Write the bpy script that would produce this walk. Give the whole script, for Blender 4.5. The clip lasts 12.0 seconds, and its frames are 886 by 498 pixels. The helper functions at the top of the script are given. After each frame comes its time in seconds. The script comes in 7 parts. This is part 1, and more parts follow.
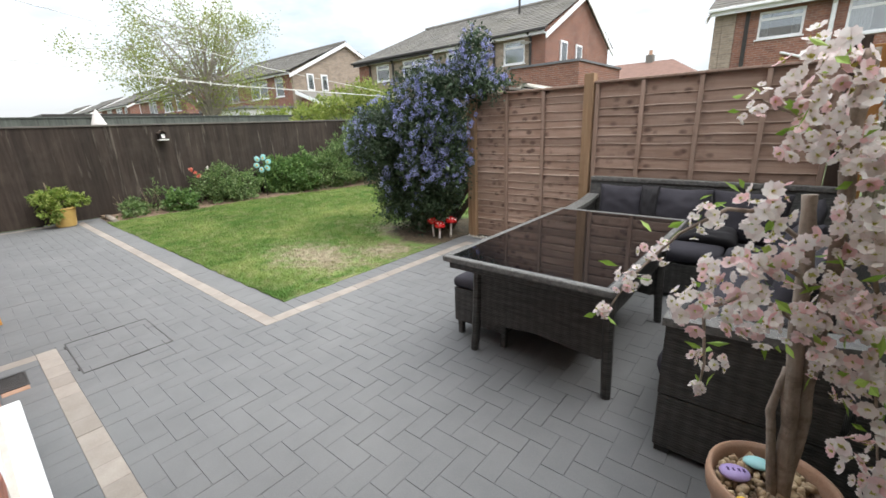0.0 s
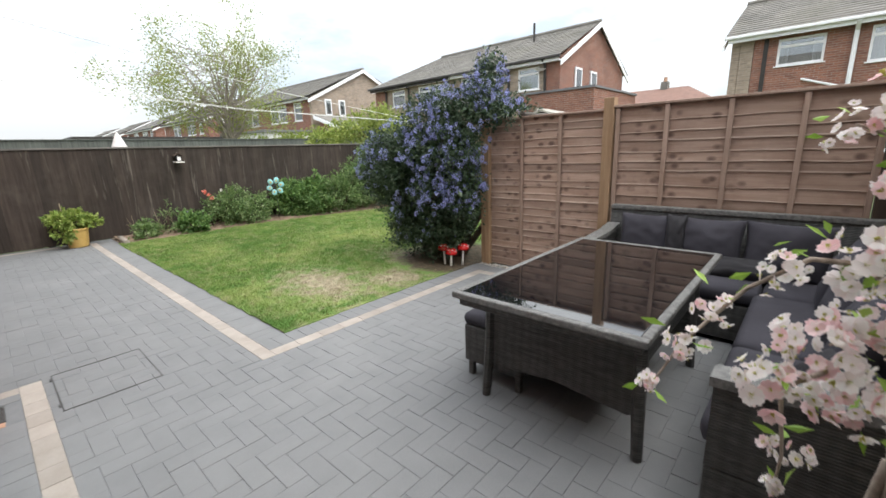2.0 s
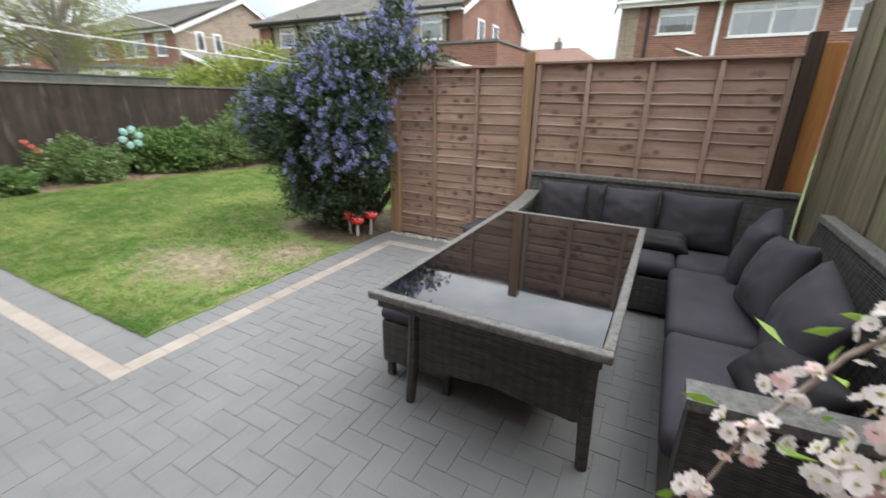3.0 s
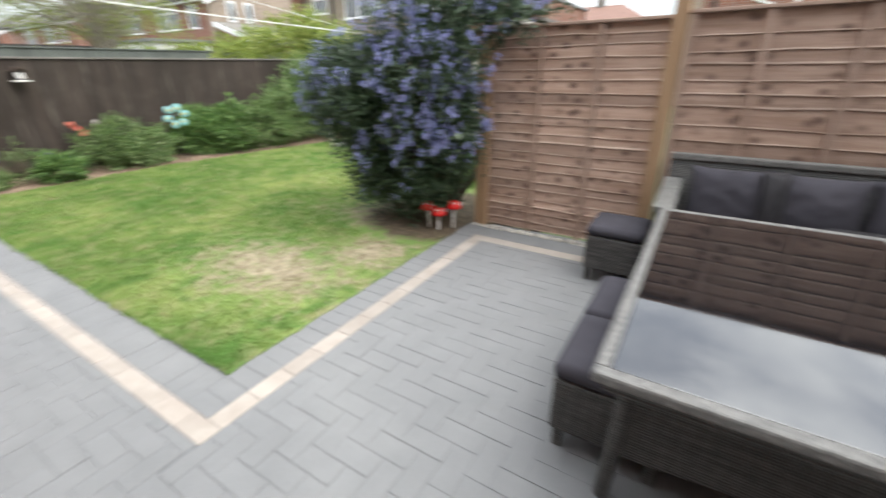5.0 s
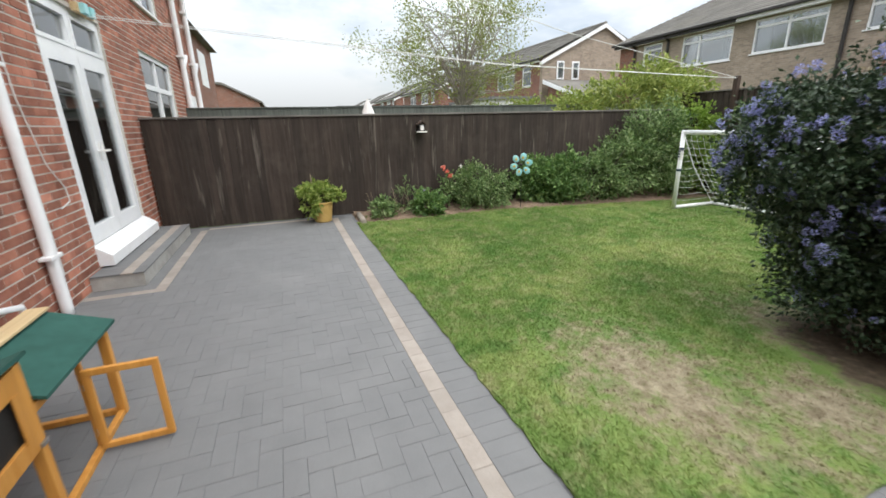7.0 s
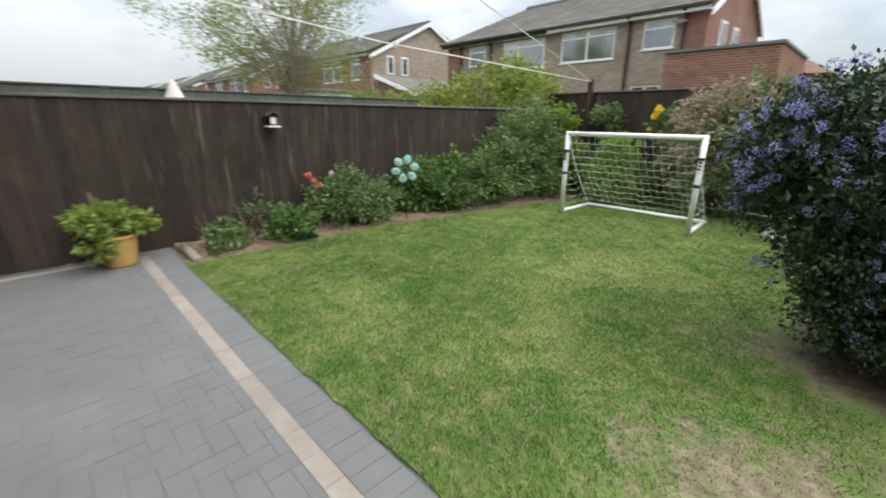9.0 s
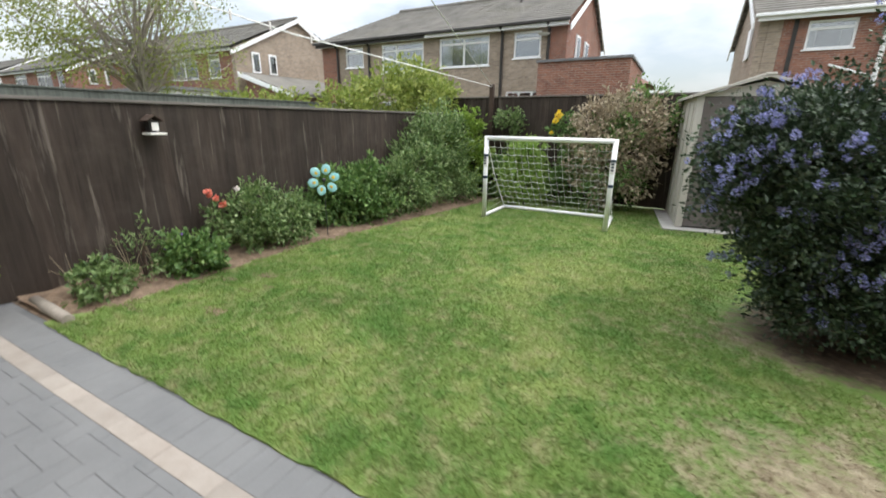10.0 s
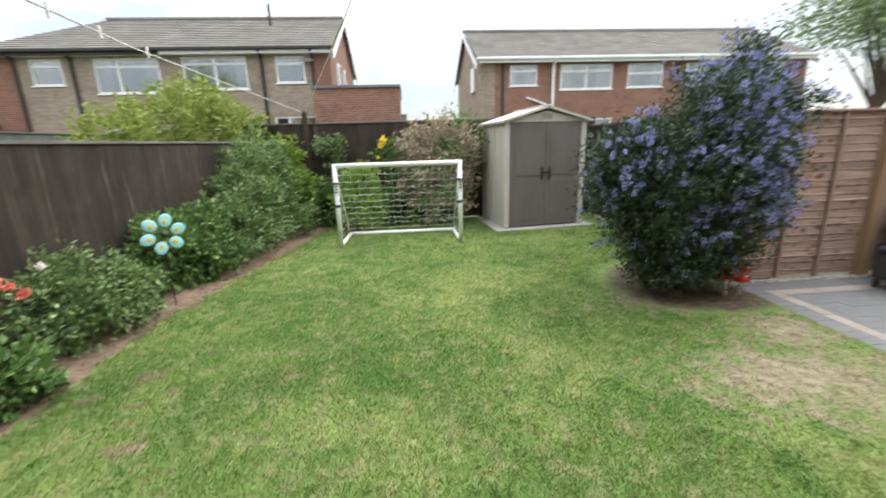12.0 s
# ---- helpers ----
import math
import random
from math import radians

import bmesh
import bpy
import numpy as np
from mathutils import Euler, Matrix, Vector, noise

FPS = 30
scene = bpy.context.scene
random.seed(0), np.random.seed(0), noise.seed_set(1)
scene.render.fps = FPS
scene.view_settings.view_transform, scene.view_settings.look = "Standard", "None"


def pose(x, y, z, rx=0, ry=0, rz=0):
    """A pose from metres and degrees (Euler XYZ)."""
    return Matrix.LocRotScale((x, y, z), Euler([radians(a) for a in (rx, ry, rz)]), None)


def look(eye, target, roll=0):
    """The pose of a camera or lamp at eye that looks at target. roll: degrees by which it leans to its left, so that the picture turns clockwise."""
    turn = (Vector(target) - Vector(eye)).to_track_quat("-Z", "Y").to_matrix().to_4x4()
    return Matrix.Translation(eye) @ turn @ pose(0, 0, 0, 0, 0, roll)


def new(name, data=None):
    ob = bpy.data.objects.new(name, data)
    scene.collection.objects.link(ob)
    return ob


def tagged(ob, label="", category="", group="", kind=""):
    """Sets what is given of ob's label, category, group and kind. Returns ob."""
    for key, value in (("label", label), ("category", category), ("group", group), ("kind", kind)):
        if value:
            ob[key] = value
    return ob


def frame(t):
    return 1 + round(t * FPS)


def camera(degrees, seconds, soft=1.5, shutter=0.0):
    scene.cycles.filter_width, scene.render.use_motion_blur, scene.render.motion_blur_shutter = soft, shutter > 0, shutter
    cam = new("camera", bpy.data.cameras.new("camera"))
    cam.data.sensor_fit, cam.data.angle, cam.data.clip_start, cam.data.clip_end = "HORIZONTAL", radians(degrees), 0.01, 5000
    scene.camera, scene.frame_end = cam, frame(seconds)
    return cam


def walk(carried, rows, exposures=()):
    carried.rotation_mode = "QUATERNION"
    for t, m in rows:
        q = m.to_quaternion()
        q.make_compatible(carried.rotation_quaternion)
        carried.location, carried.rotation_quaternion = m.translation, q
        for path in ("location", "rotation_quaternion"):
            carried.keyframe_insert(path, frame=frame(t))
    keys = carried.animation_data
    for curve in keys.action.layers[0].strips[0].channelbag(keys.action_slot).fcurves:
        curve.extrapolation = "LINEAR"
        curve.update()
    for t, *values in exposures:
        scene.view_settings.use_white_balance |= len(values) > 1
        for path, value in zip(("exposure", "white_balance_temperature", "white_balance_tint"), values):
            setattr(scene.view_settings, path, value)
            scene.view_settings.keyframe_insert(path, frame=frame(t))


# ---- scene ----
cam = camera(94.3, 12.0, 1.6, 0.6)
PATH = [
    (0, (-0.005, 0.036, 1.395), (-1.242, 1.496, 0.816), -2.3),
    (0.5, (-0.003, 0.038, 1.394), (-1.212, 1.52, 0.813), -2.3),
    (1, (-0.01, 0.036, 1.387), (-1.205, 1.531, 0.809), -2.0),
    (1.5, (-0.045, 0.078, 1.397), (-1.235, 1.562, 0.778), -2.0),
    (2, (-0.128, 0.21, 1.398), (-1.429, 1.654, 0.927), -1.9),
    (2.5, (-0.221, 0.383, 1.446), (-1.385, 1.899, 0.856), -1.4),
    (2.7, (-0.326, 0.445, 1.421), (-1.373, 2.027, 0.786), -0.4),
    (4.5, (-0.995, 0.806, 1.437), (-1.561, 2.551, 0.641), 0.6),
    (5, (-1.329, 0.805, 1.419), (-2.302, 2.353, 0.61), -0.8),
    (5.5, (-1.599, 0.731, 1.456), (-2.96, 1.974, 0.679), 0.1),
    (6, (-1.905, 0.73, 1.444), (-3.53, 1.663, 0.742), -1.2),
    (6.5, (-2.194, 0.719, 1.448), (-3.969, 1.426, 0.857), -0.8),
    (6.7, (-2.331, 0.711, 1.445), (-4.136, 1.357, 0.875), -1.5),
    (8.5, (-3.731, 0.745, 1.389), (-5.268, 1.84, 0.728), -0.2),
    (9, (-4.179, 0.745, 1.433), (-5.542, 2.077, 0.826), 0.4),
    (9.5, (-4.601, 0.685, 1.422), (-5.663, 2.24, 0.749), 2.1),
    (10, (-4.97, 0.63, 1.456), (-5.881, 2.308, 0.864), 0.5),
    (10.5, (-5.38, 0.542, 1.486), (-6.283, 2.263, 1.014), -1.8),
    (11, (-5.707, 0.474, 1.458), (-6.284, 2.278, 0.814), -3.9),
    (11.5, (-6.103, 0.453, 1.464), (-6.295, 2.357, 0.882), -3.3),
    (12, (-6.427, 0.415, 1.517), (-6.271, 2.344, 1.014), -1.7),
]
walk(cam, [(t, look(eye, target, roll)) for t, eye, target, roll in PATH],
     [(0.0, 0.30), (2.7, 0.34), (4.3, 0.58), (5.0, 0.66), (5.5, 0.45), (6.3, 0.16), (8.3, -0.06), (9.2, -0.10), (10.5, 0.29), (12.0, 0.36)])

# ---- world, sun, exposure ----
world = bpy.data.worlds.new("overcast_sky")
scene.world = world
world.use_nodes = True
wn, wl = world.node_tree.nodes, world.node_tree.links
wn.clear()
w_out = wn.new("ShaderNodeOutputWorld")
w_sky = wn.new("ShaderNodeTexSky")
w_sky.sky_type = "NISHITA"
w_sky.sun_disc = False
SUN_ELEV, SUN_ROT = 57.0, 72.0
w_sky.sun_elevation, w_sky.sun_rotation = radians(SUN_ELEV), radians(SUN_ROT)
w_sky.air_density, w_sky.dust_density = 1.0, 2.0
w_bg = wn.new("ShaderNodeBackground")
w_bg.inputs["Strength"].default_value = 0.15
w_cloud = wn.new("ShaderNodeBackground")
w_cloud.inputs["Color"].default_value = (0.94, 0.975, 1.0, 1)
w_cloud.inputs["Strength"].default_value = 1.6
w_co = wn.new("ShaderNodeTexCoord")
w_map = wn.new("ShaderNodeMapping")
w_map.inputs["Scale"].default_value = (1.2, 1.2, 3.0)
w_noise = wn.new("ShaderNodeTexNoise")
w_noise.inputs["Scale"].default_value = 2.1
w_noise.inputs["Detail"].default_value = 6
w_noise.inputs["Roughness"].default_value = 0.55
w_ramp = wn.new("ShaderNodeValToRGB")
w_ramp.color_ramp.elements[0].position, w_ramp.color_ramp.elements[0].color = 0.38, (0.38, 0.38, 0.38, 1)
w_ramp.color_ramp.elements[1].position, w_ramp.color_ramp.elements[1].color = 0.60, (0.95, 0.95, 0.95, 1)
w_mix = wn.new("ShaderNodeMixShader")
w_sep = wn.new("ShaderNodeSeparateXYZ")
wl.new(w_co.outputs["Generated"], w_sep.inputs[0])
w_high = wn.new("ShaderNodeMapRange")  # an overcast sky is about three times as bright overhead as at the horizon
w_high.inputs[1].default_value, w_high.inputs[2].default_value, w_high.inputs[3].default_value, w_high.inputs[4].default_value = 0.05, 1.0, 0.82, 3.7
wl.new(w_sep.outputs["Z"], w_high.inputs[0])
wl.new(w_high.outputs[0], w_cloud.inputs["Strength"])
wl.new(w_co.outputs["Generated"], w_map.inputs["Vector"])
wl.new(w_map.outputs["Vector"], w_noise.inputs["Vector"])
wl.new(w_noise.outputs["Fac"], w_ramp.inputs["Fac"])
wl.new(w_ramp.outputs["Color"], w_mix.inputs["Fac"])
wl.new(w_sky.outputs["Color"], w_bg.inputs["Color"])
wl.new(w_bg.outputs["Background"], w_mix.inputs[1])
wl.new(w_cloud.outputs["Background"], w_mix.inputs[2])
wl.new(w_mix.outputs["Shader"], w_out.inputs["Surface"])

sun_data = bpy.data.lights.new("sun", "SUN")
sun_data.energy, sun_data.angle, sun_data.color = 2.1, radians(60), (1.0, 0.98, 0.94)
sun = new("sun", sun_data)
sun_dir = Vector((math.sin(radians(SUN_ROT)) * math.cos(radians(SUN_ELEV)), math.cos(radians(SUN_ROT)) * math.cos(radians(SUN_ELEV)), math.sin(radians(SUN_ELEV))))
sun.matrix_world = look(tuple(sun_dir * 60), (0, 0, 0))
scene.view_settings.exposure = 0.3


# ---- materials ----
def ramp(nt, fac, stops):
    r = nt.nodes.new("ShaderNodeValToRGB")
    e = r.color_ramp.elements
    while len(e) < len(stops):
        e.new(0.5)
    for i, (p, c) in enumerate(stops):
        e[i].position, e[i].color = p, (*c, 1)
    nt.links.new(fac, r.inputs["Fac"])
    return r.outputs["Color"]


def mixc(nt, fac, a, b, kind="MIX"):
    m = nt.nodes.new("ShaderNodeMix")
    m.data_type, m.blend_type = "RGBA", kind
    for sock, v in ((m.inputs[0], fac), (m.inputs[6], a), (m.inputs[7], b)):
        if isinstance(v, bpy.types.NodeSocket):
            nt.links.new(v, sock)
        elif isinstance(v, (int, float)):
            sock.default_value = v
        else:
            sock.default_value = (*v, 1)
    return m.outputs[2]


def noise_node(nt, scale, detail=4, rough=0.6, stretch=(1, 1, 1), world_space=False, warp=0.0):
    if world_space:
        co = nt.nodes.new("ShaderNodeNewGeometry").outputs["Position"]
    else:
        co = nt.nodes.new("ShaderNodeTexCoord").outputs["Object"]
    mp = nt.nodes.new("ShaderNodeMapping")
    mp.inputs["Scale"].default_value = stretch
    nt.links.new(co, mp.inputs["Vector"])
    n = nt.nodes.new("ShaderNodeTexNoise")
    n.inputs["Scale"].default_value, n.inputs["Detail"].default_value, n.inputs["Roughness"].default_value = scale, detail, rough
    n.inputs["Distortion"].default_value = warp
    nt.links.new(mp.outputs["Vector"], n.inputs["Vector"])
    return n.outputs["Fac"]


def mapped(nt, value, a, b, c, d):
    m = nt.nodes.new("ShaderNodeMapRange")
    m.inputs[1].default_value, m.inputs[2].default_value, m.inputs[3].default_value, m.inputs[4].default_value = a, b, c, d
    nt.links.new(value, m.inputs[0])
    return m.outputs[0]


def start(name, rough=0.6, metal=0.0, spec=0.5):
    m = bpy.data.materials.new(name)
    m.use_nodes = True
    nt = m.node_tree
    b = nt.nodes["Principled BSDF"]
    b.inputs["Roughness"].default_value, b.inputs["Metallic"].default_value = rough, metal
    b.inputs["Specular IOR Level"].default_value = spec
    return m, nt, b


def bump(nt, b, height, strength=0.3, dist=0.01):
    k = nt.nodes.new("ShaderNodeBump")
    k.inputs["Strength"].default_value, k.inputs["Distance"].default_value = strength, dist
    nt.links.new(height, k.inputs["Height"])
    nt.links.new(k.outputs["Normal"], b.inputs["Normal"])


def surface(name, low, high, scale=8.0, rough=0.7, metal=0.0, spec=0.4, stretch=(1, 1, 1), fine=90.0, relief=0.25, depth=0.004,
            rand=0.0, island=False, dirt=None, dirt_scale=1.3, dirt_amount=0.5, world_space=True):
    """A surface with colour variation at two scales, random piece tint, blotches of dirt and fine relief."""
    m, nt, b = start(name, rough, metal, spec)
    n1 = noise_node(nt, scale, 5, 0.6, stretch, world_space)
    col = ramp(nt, n1, [(0.3, low), (0.7, high)])
    n2 = noise_node(nt, fine, 3, 0.7, stretch, world_space)
    col = mixc(nt, 0.35, col, ramp(nt, n2, [(0.25, (0.35, 0.35, 0.35)), (0.75, (0.65, 0.65, 0.65))]), "OVERLAY")
    if dirt:
        d = mapped(nt, noise_node(nt, dirt_scale, 6, 0.65, (1, 1, 1), world_space, 0.4), 0.48, 0.72, 0.0, dirt_amount)
        col = mixc(nt, d, col, dirt)
    if rand:
        if island:
            r = nt.nodes.new("ShaderNodeNewGeometry").outputs["Random Per Island"]
        else:
            r = nt.nodes.new("ShaderNodeObjectInfo").outputs["Random"]
        v = mapped(nt, r, 0, 1, 1 - rand, 1 + rand)
        hsv = nt.nodes.new("ShaderNodeHueSaturation")
        nt.links.new(v, hsv.inputs["Value"])
        nt.links.new(col, hsv.inputs["Color"])
        col = hsv.outputs["Color"]
    nt.links.new(col, b.inputs["Base Color"])
    nt.links.new(mapped(nt, n2, 0.2, 0.8, max(0.02, rough - 0.12), min(1, rough + 0.12)), b.inputs["Roughness"])
    bump(nt, b, n2, relief, depth)
    return m


def leaf_material(name, low, high, tip, through_light=0.3, rough=0.5):
    m, nt, b = start(name, rough, 0, 0.4)
    r = nt.nodes.new("ShaderNodeNewGeometry").outputs["Random Per Island"]
    n = noise_node(nt, 2.2, 3, 0.6, (1, 1, 1), True)
    col = mixc(nt, n, ramp(nt, r, [(0.0, low), (0.7, high), (1.0, tip)]), ramp(nt, r, [(0.0, low), (1.0, high)]))
    nt.links.new(col, b.inputs["Base Color"])
    t = nt.nodes.new("ShaderNodeBsdfTranslucent")
    nt.links.new(col, t.inputs["Color"])
    mx = nt.nodes.new("ShaderNodeMixShader")
    mx.inputs[0].default_value = through_light
    nt.links.new(b.outputs[0], mx.inputs[1])
    nt.links.new(t.outputs[0], mx.inputs[2])
    nt.links.new(mx.outputs[0], nt.nodes["Material Output"].inputs["Surface"])
    return m


def brick_material(name, c1, c2, mortar, scale=1.0, vertical="y"):
    """Coursed brickwork for walls seen from far off; vertical tells the wall's normal."""
    m, nt, b = start(name, 0.85, 0, 0.25)
    co = nt.nodes.new("ShaderNodeNewGeometry").outputs["Position"]
    sep = nt.nodes.new("ShaderNodeSeparateXYZ")
    nt.links.new(co, sep.inputs[0])
    add = nt.nodes.new("ShaderNodeMath")
    add.operation = "ADD"
    nt.links.new(sep.outputs["X"], add.inputs[0])
    nt.links.new(sep.outputs["Y"], add.inputs[1])
    comb = nt.nodes.new("ShaderNodeCombineXYZ")
    nt.links.new(add.outputs[0], comb.inputs["X"])
    nt.links.new(sep.outputs["Z"], comb.inputs["Y"])
    bt = nt.nodes.new("ShaderNodeTexBrick")
    bt.inputs["Scale"].default_value = 1.0 / scale
    bt.inputs["Brick Width"].default_value, bt.inputs["Row Height"].default_value = 0.225, 0.075
    bt.inputs["Mortar Size"].default_value = 0.006
    bt.inputs["Color1"].default_value, bt.inputs["Color2"].default_value, bt.inputs["Mortar"].default_value = (*c1, 1), (*c2, 1), (*mortar, 1)
    nt.links.new(comb.outputs[0], bt.inputs["Vector"])
    n = noise_node(nt, 0.9, 6, 0.65, (1, 1, 1), True)
    col = mixc(nt, 0.5, bt.outputs["Color"], ramp(nt, n, [(0.25, (0.3, 0.3, 0.3)), (0.75, (0.7, 0.7, 0.7))]), "OVERLAY")
    n2 = noise_node(nt, 5.5, 4, 0.7, (1, 1, 2.5), True)
    col = mixc(nt, 0.45, col, ramp(nt, n2, [(0.3, (0.35, 0.33, 0.32)), (0.7, (0.66, 0.64, 0.62))]), "OVERLAY")
    nt.links.new(col, b.inputs["Base Color"])
    bump(nt, b, bt.outputs["Fac"], -0.4, 0.01)
    return m


def wood_material(name, low, high, along="x", rough=0.7, rand=0.15, dirt=None, dirt_amount=0.4, dirt_scale=2.0):
    st = {"x": (0.6, 9, 9), "y": (9, 0.6, 9), "z": (9, 9, 0.6)}[along]
    return surface(name, low, high, 3.0, rough, 0, 0.3, st, 14.0, 0.45, 0.004, rand, False, dirt, dirt_scale, dirt_amount)


M_paver = surface("grey_paver", (0.152, 0.154, 0.155), (0.172, 0.174, 0.175), 5, 0.78, 0, 0.3, fine=130, relief=0.35, depth=0.003, rand=0.022, dirt=(0.235, 0.235, 0.23), dirt_scale=0.9, dirt_amount=0.35)
M_paver_rest = surface("grey_paver_rest", (0.152, 0.154, 0.155), (0.172, 0.174, 0.175), 5, 0.78, 0, 0.3, fine=130, relief=0.35, depth=0.003, rand=0.022, island=True, dirt=(0.235, 0.235, 0.23), dirt_scale=0.9, dirt_amount=0.35)
M_cream = surface("cream_paver", (0.275, 0.240, 0.208), (0.345, 0.308, 0.270), 7, 0.8, 0, 0.3, fine=130, relief=0.3, depth=0.003, rand=0.10, dirt=(0.25, 0.21, 0.18), dirt_scale=2.0, dirt_amount=0.4)
M_joint = surface("joint_sand", (0.085, 0.087, 0.089), (0.185, 0.187, 0.189), 2.2, 0.95, fine=200)
M_conc = surface("concrete", (0.30, 0.29, 0.27), (0.42, 0.41, 0.38), 6, 0.9, fine=90, relief=0.4, dirt=(0.2, 0.19, 0.17), dirt_amount=0.5)
M_soil = surface("bare_soil", (0.12, 0.08, 0.055), (0.27, 0.19, 0.13), 14, 0.95, fine=60, relief=0.9, depth=0.02, dirt=(0.38, 0.28, 0.19), dirt_scale=9, dirt_amount=0.6)
M_brown = wood_material("brown_fence_board", (0.265, 0.172, 0.126), (0.40, 0.282, 0.222), "x", 0.8, 0.2, (0.19, 0.115, 0.082), 0.55, 3.5)
# dark knots in loose columns, as sawn from the same few trunks
nt = M_brown.node_tree
bsdf = nt.nodes["Principled BSDF"]
board = bsdf.inputs["Base Color"].links[0].from_socket
vor = nt.nodes.new("ShaderNodeTexVoronoi")
vor.inputs["Scale"].default_value = 1.0
mp = nt.nodes.new("ShaderNodeMapping")
mp.inputs["Scale"].default_value = (9.0, 1.0, 13.0)
nt.links.new(nt.nodes.new("ShaderNodeNewGeometry").outputs["Position"], mp.inputs["Vector"])
nt.links.new(mp.outputs[0], vor.inputs["Vector"])
knot = mapped(nt, vor.outputs["Distance"], 0.18, 0.42, 1.0, 0.0)
column = mapped(nt, noise_node(nt, 1.0, 2, 0.5, (3.4, 0.1, 0.5), True), 0.45, 0.56, 0.0, 0.85)
both = nt.nodes.new("ShaderNodeMath")
both.operation = "MULTIPLY"
nt.links.new(knot, both.inputs[0])
nt.links.new(column, both.inputs[1])
nt.links.new(mixc(nt, both.outputs[0], board, (0.085, 0.05, 0.038)), bsdf.inputs["Base Color"])
M_brownedge = wood_material("pale_board_edge", (0.30, 0.21, 0.16), (0.62, 0.48, 0.39), "x", 0.8, 0.15)
M_brownv = wood_material("brown_fence_batten", (0.26, 0.175, 0.13), (0.38, 0.27, 0.215), "z", 0.78, 0.15, (0.34, 0.25, 0.2), 0.35)
M_post = wood_material("tan_fence_post", (0.24, 0.15, 0.085), (0.36, 0.235, 0.14), "z", 0.75, 0.12)
M_dark = wood_material("dark_fence_board", (0.027, 0.0195, 0.0150), (0.056, 0.042, 0.033), "z", 0.72, 0.24, (0.085, 0.07, 0.057), 0.38, 3.0)
nt = M_dark.node_tree
bsdf = nt.nodes["Principled BSDF"]
painted = bsdf.inputs["Base Color"].links[0].from_socket
streak = mapped(nt, noise_node(nt, 1.0, 5, 0.6, (11, 11, 0.9), True, 0.2), 0.60, 0.71, 0.0, 0.72)
nt.links.new(mixc(nt, streak, painted, (0.17, 0.145, 0.12)), bsdf.inputs["Base Color"])
M_darkcap = wood_material("dark_fence_cap", (0.10, 0.09, 0.08), (0.22, 0.20, 0.18), "y", 0.8, 0.1)
M_darkpost = wood_material("dark_post", (0.035, 0.022, 0.016), (0.07, 0.048, 0.035), "z", 0.75, 0.1)
M_moss = wood_material("mossy_board", (0.085, 0.070, 0.042), (0.20, 0.175, 0.115), "z", 0.85, 0.15, (0.15, 0.165, 0.09), 0.5, 1.5)
M_orange = wood_material("new_orange_timber", (0.42, 0.18, 0.06), (0.58, 0.29, 0.10), "z", 0.65, 0.06)
M_hutch = wood_material("honey_stained_pine", (0.47, 0.20, 0.035), (0.62, 0.30, 0.07), "z", 0.5, 0.08)
M_ridge = wood_material("pale_pine", (0.50, 0.36, 0.19), (0.62, 0.47, 0.27), "x", 0.6, 0.05)
M_felt = surface("green_roof_felt", (0.018, 0.075, 0.06), (0.03, 0.105, 0.085), 12, 0.9, fine=260, relief=0.6, depth=0.003)
M_white = surface("white_upvc", (0.82, 0.83, 0.84), (0.88, 0.88, 0.88), 3, 0.35, 0, 0.5, fine=40, relief=0.05, dirt=(0.6, 0.6, 0.57), dirt_scale=2.5, dirt_amount=0.3)
M_mortar = surface("mortar", (0.48, 0.44, 0.39), (0.62, 0.58, 0.52), 15, 0.95, fine=160, relief=0.5)
M_brick = surface("red_brick", (0.29, 0.108, 0.07), (0.46, 0.205, 0.14), 6, 0.85, 0, 0.25, fine=110, relief=0.5, depth=0.004, rand=0.34, dirt=(0.13, 0.06, 0.05), dirt_scale=3.5, dirt_amount=0.55)
M_brick_rest = surface("red_brick_rest", (0.29, 0.108, 0.07), (0.46, 0.205, 0.14), 6, 0.85, 0, 0.25, fine=110, relief=0.5, depth=0.004, rand=0.34, island=True, dirt=(0.13, 0.06, 0.05), dirt_scale=3.5, dirt_amount=0.55)
M_buff = brick_material("buff_brickwork", (0.36, 0.29, 0.225), (0.26, 0.21, 0.165), (0.36, 0.32, 0.28))
M_redwall = brick_material("red_brickwork", (0.28, 0.125, 0.085), (0.19, 0.09, 0.066), (0.31, 0.27, 0.24))
M_oldred = brick_material("weathered_brickwork", (0.27, 0.12, 0.08), (0.19, 0.09, 0.065), (0.27, 0.23, 0.2))
M_render = surface("pale_render", (0.72, 0.71, 0.69), (0.8, 0.8, 0.78), 3, 0.8, fine=60)
M_tile = surface("grey_brown_roof_tile", (0.125, 0.117, 0.105), (0.205, 0.192, 0.172), 1.2, 0.85, fine=9, relief=0.4, depth=0.02, rand=0.12, island=True, dirt=(0.17, 0.16, 0.12), dirt_scale=0.7, dirt_amount=0.5)
M_redtile = surface("red_roof_tile", (0.15, 0.085, 0.065), (0.21, 0.12, 0.092), 2, 0.85, fine=7, relief=0.5, depth=0.03)
M_darktrim = surface("dark_gutter", (0.025, 0.022, 0.02), (0.045, 0.04, 0.036), 6, 0.5, fine=60)
M_lead = surface("grey_lead", (0.12, 0.12, 0.125), (0.2, 0.2, 0.205), 4, 0.6, fine=50)
# darker than plaster: the unlit look of the rooms is put into this grey
M_inside_shade = surface("interior_shade_grey", (0.16, 0.17, 0.175), (0.27, 0.28, 0.285), 1.2, 0.9, fine=9)
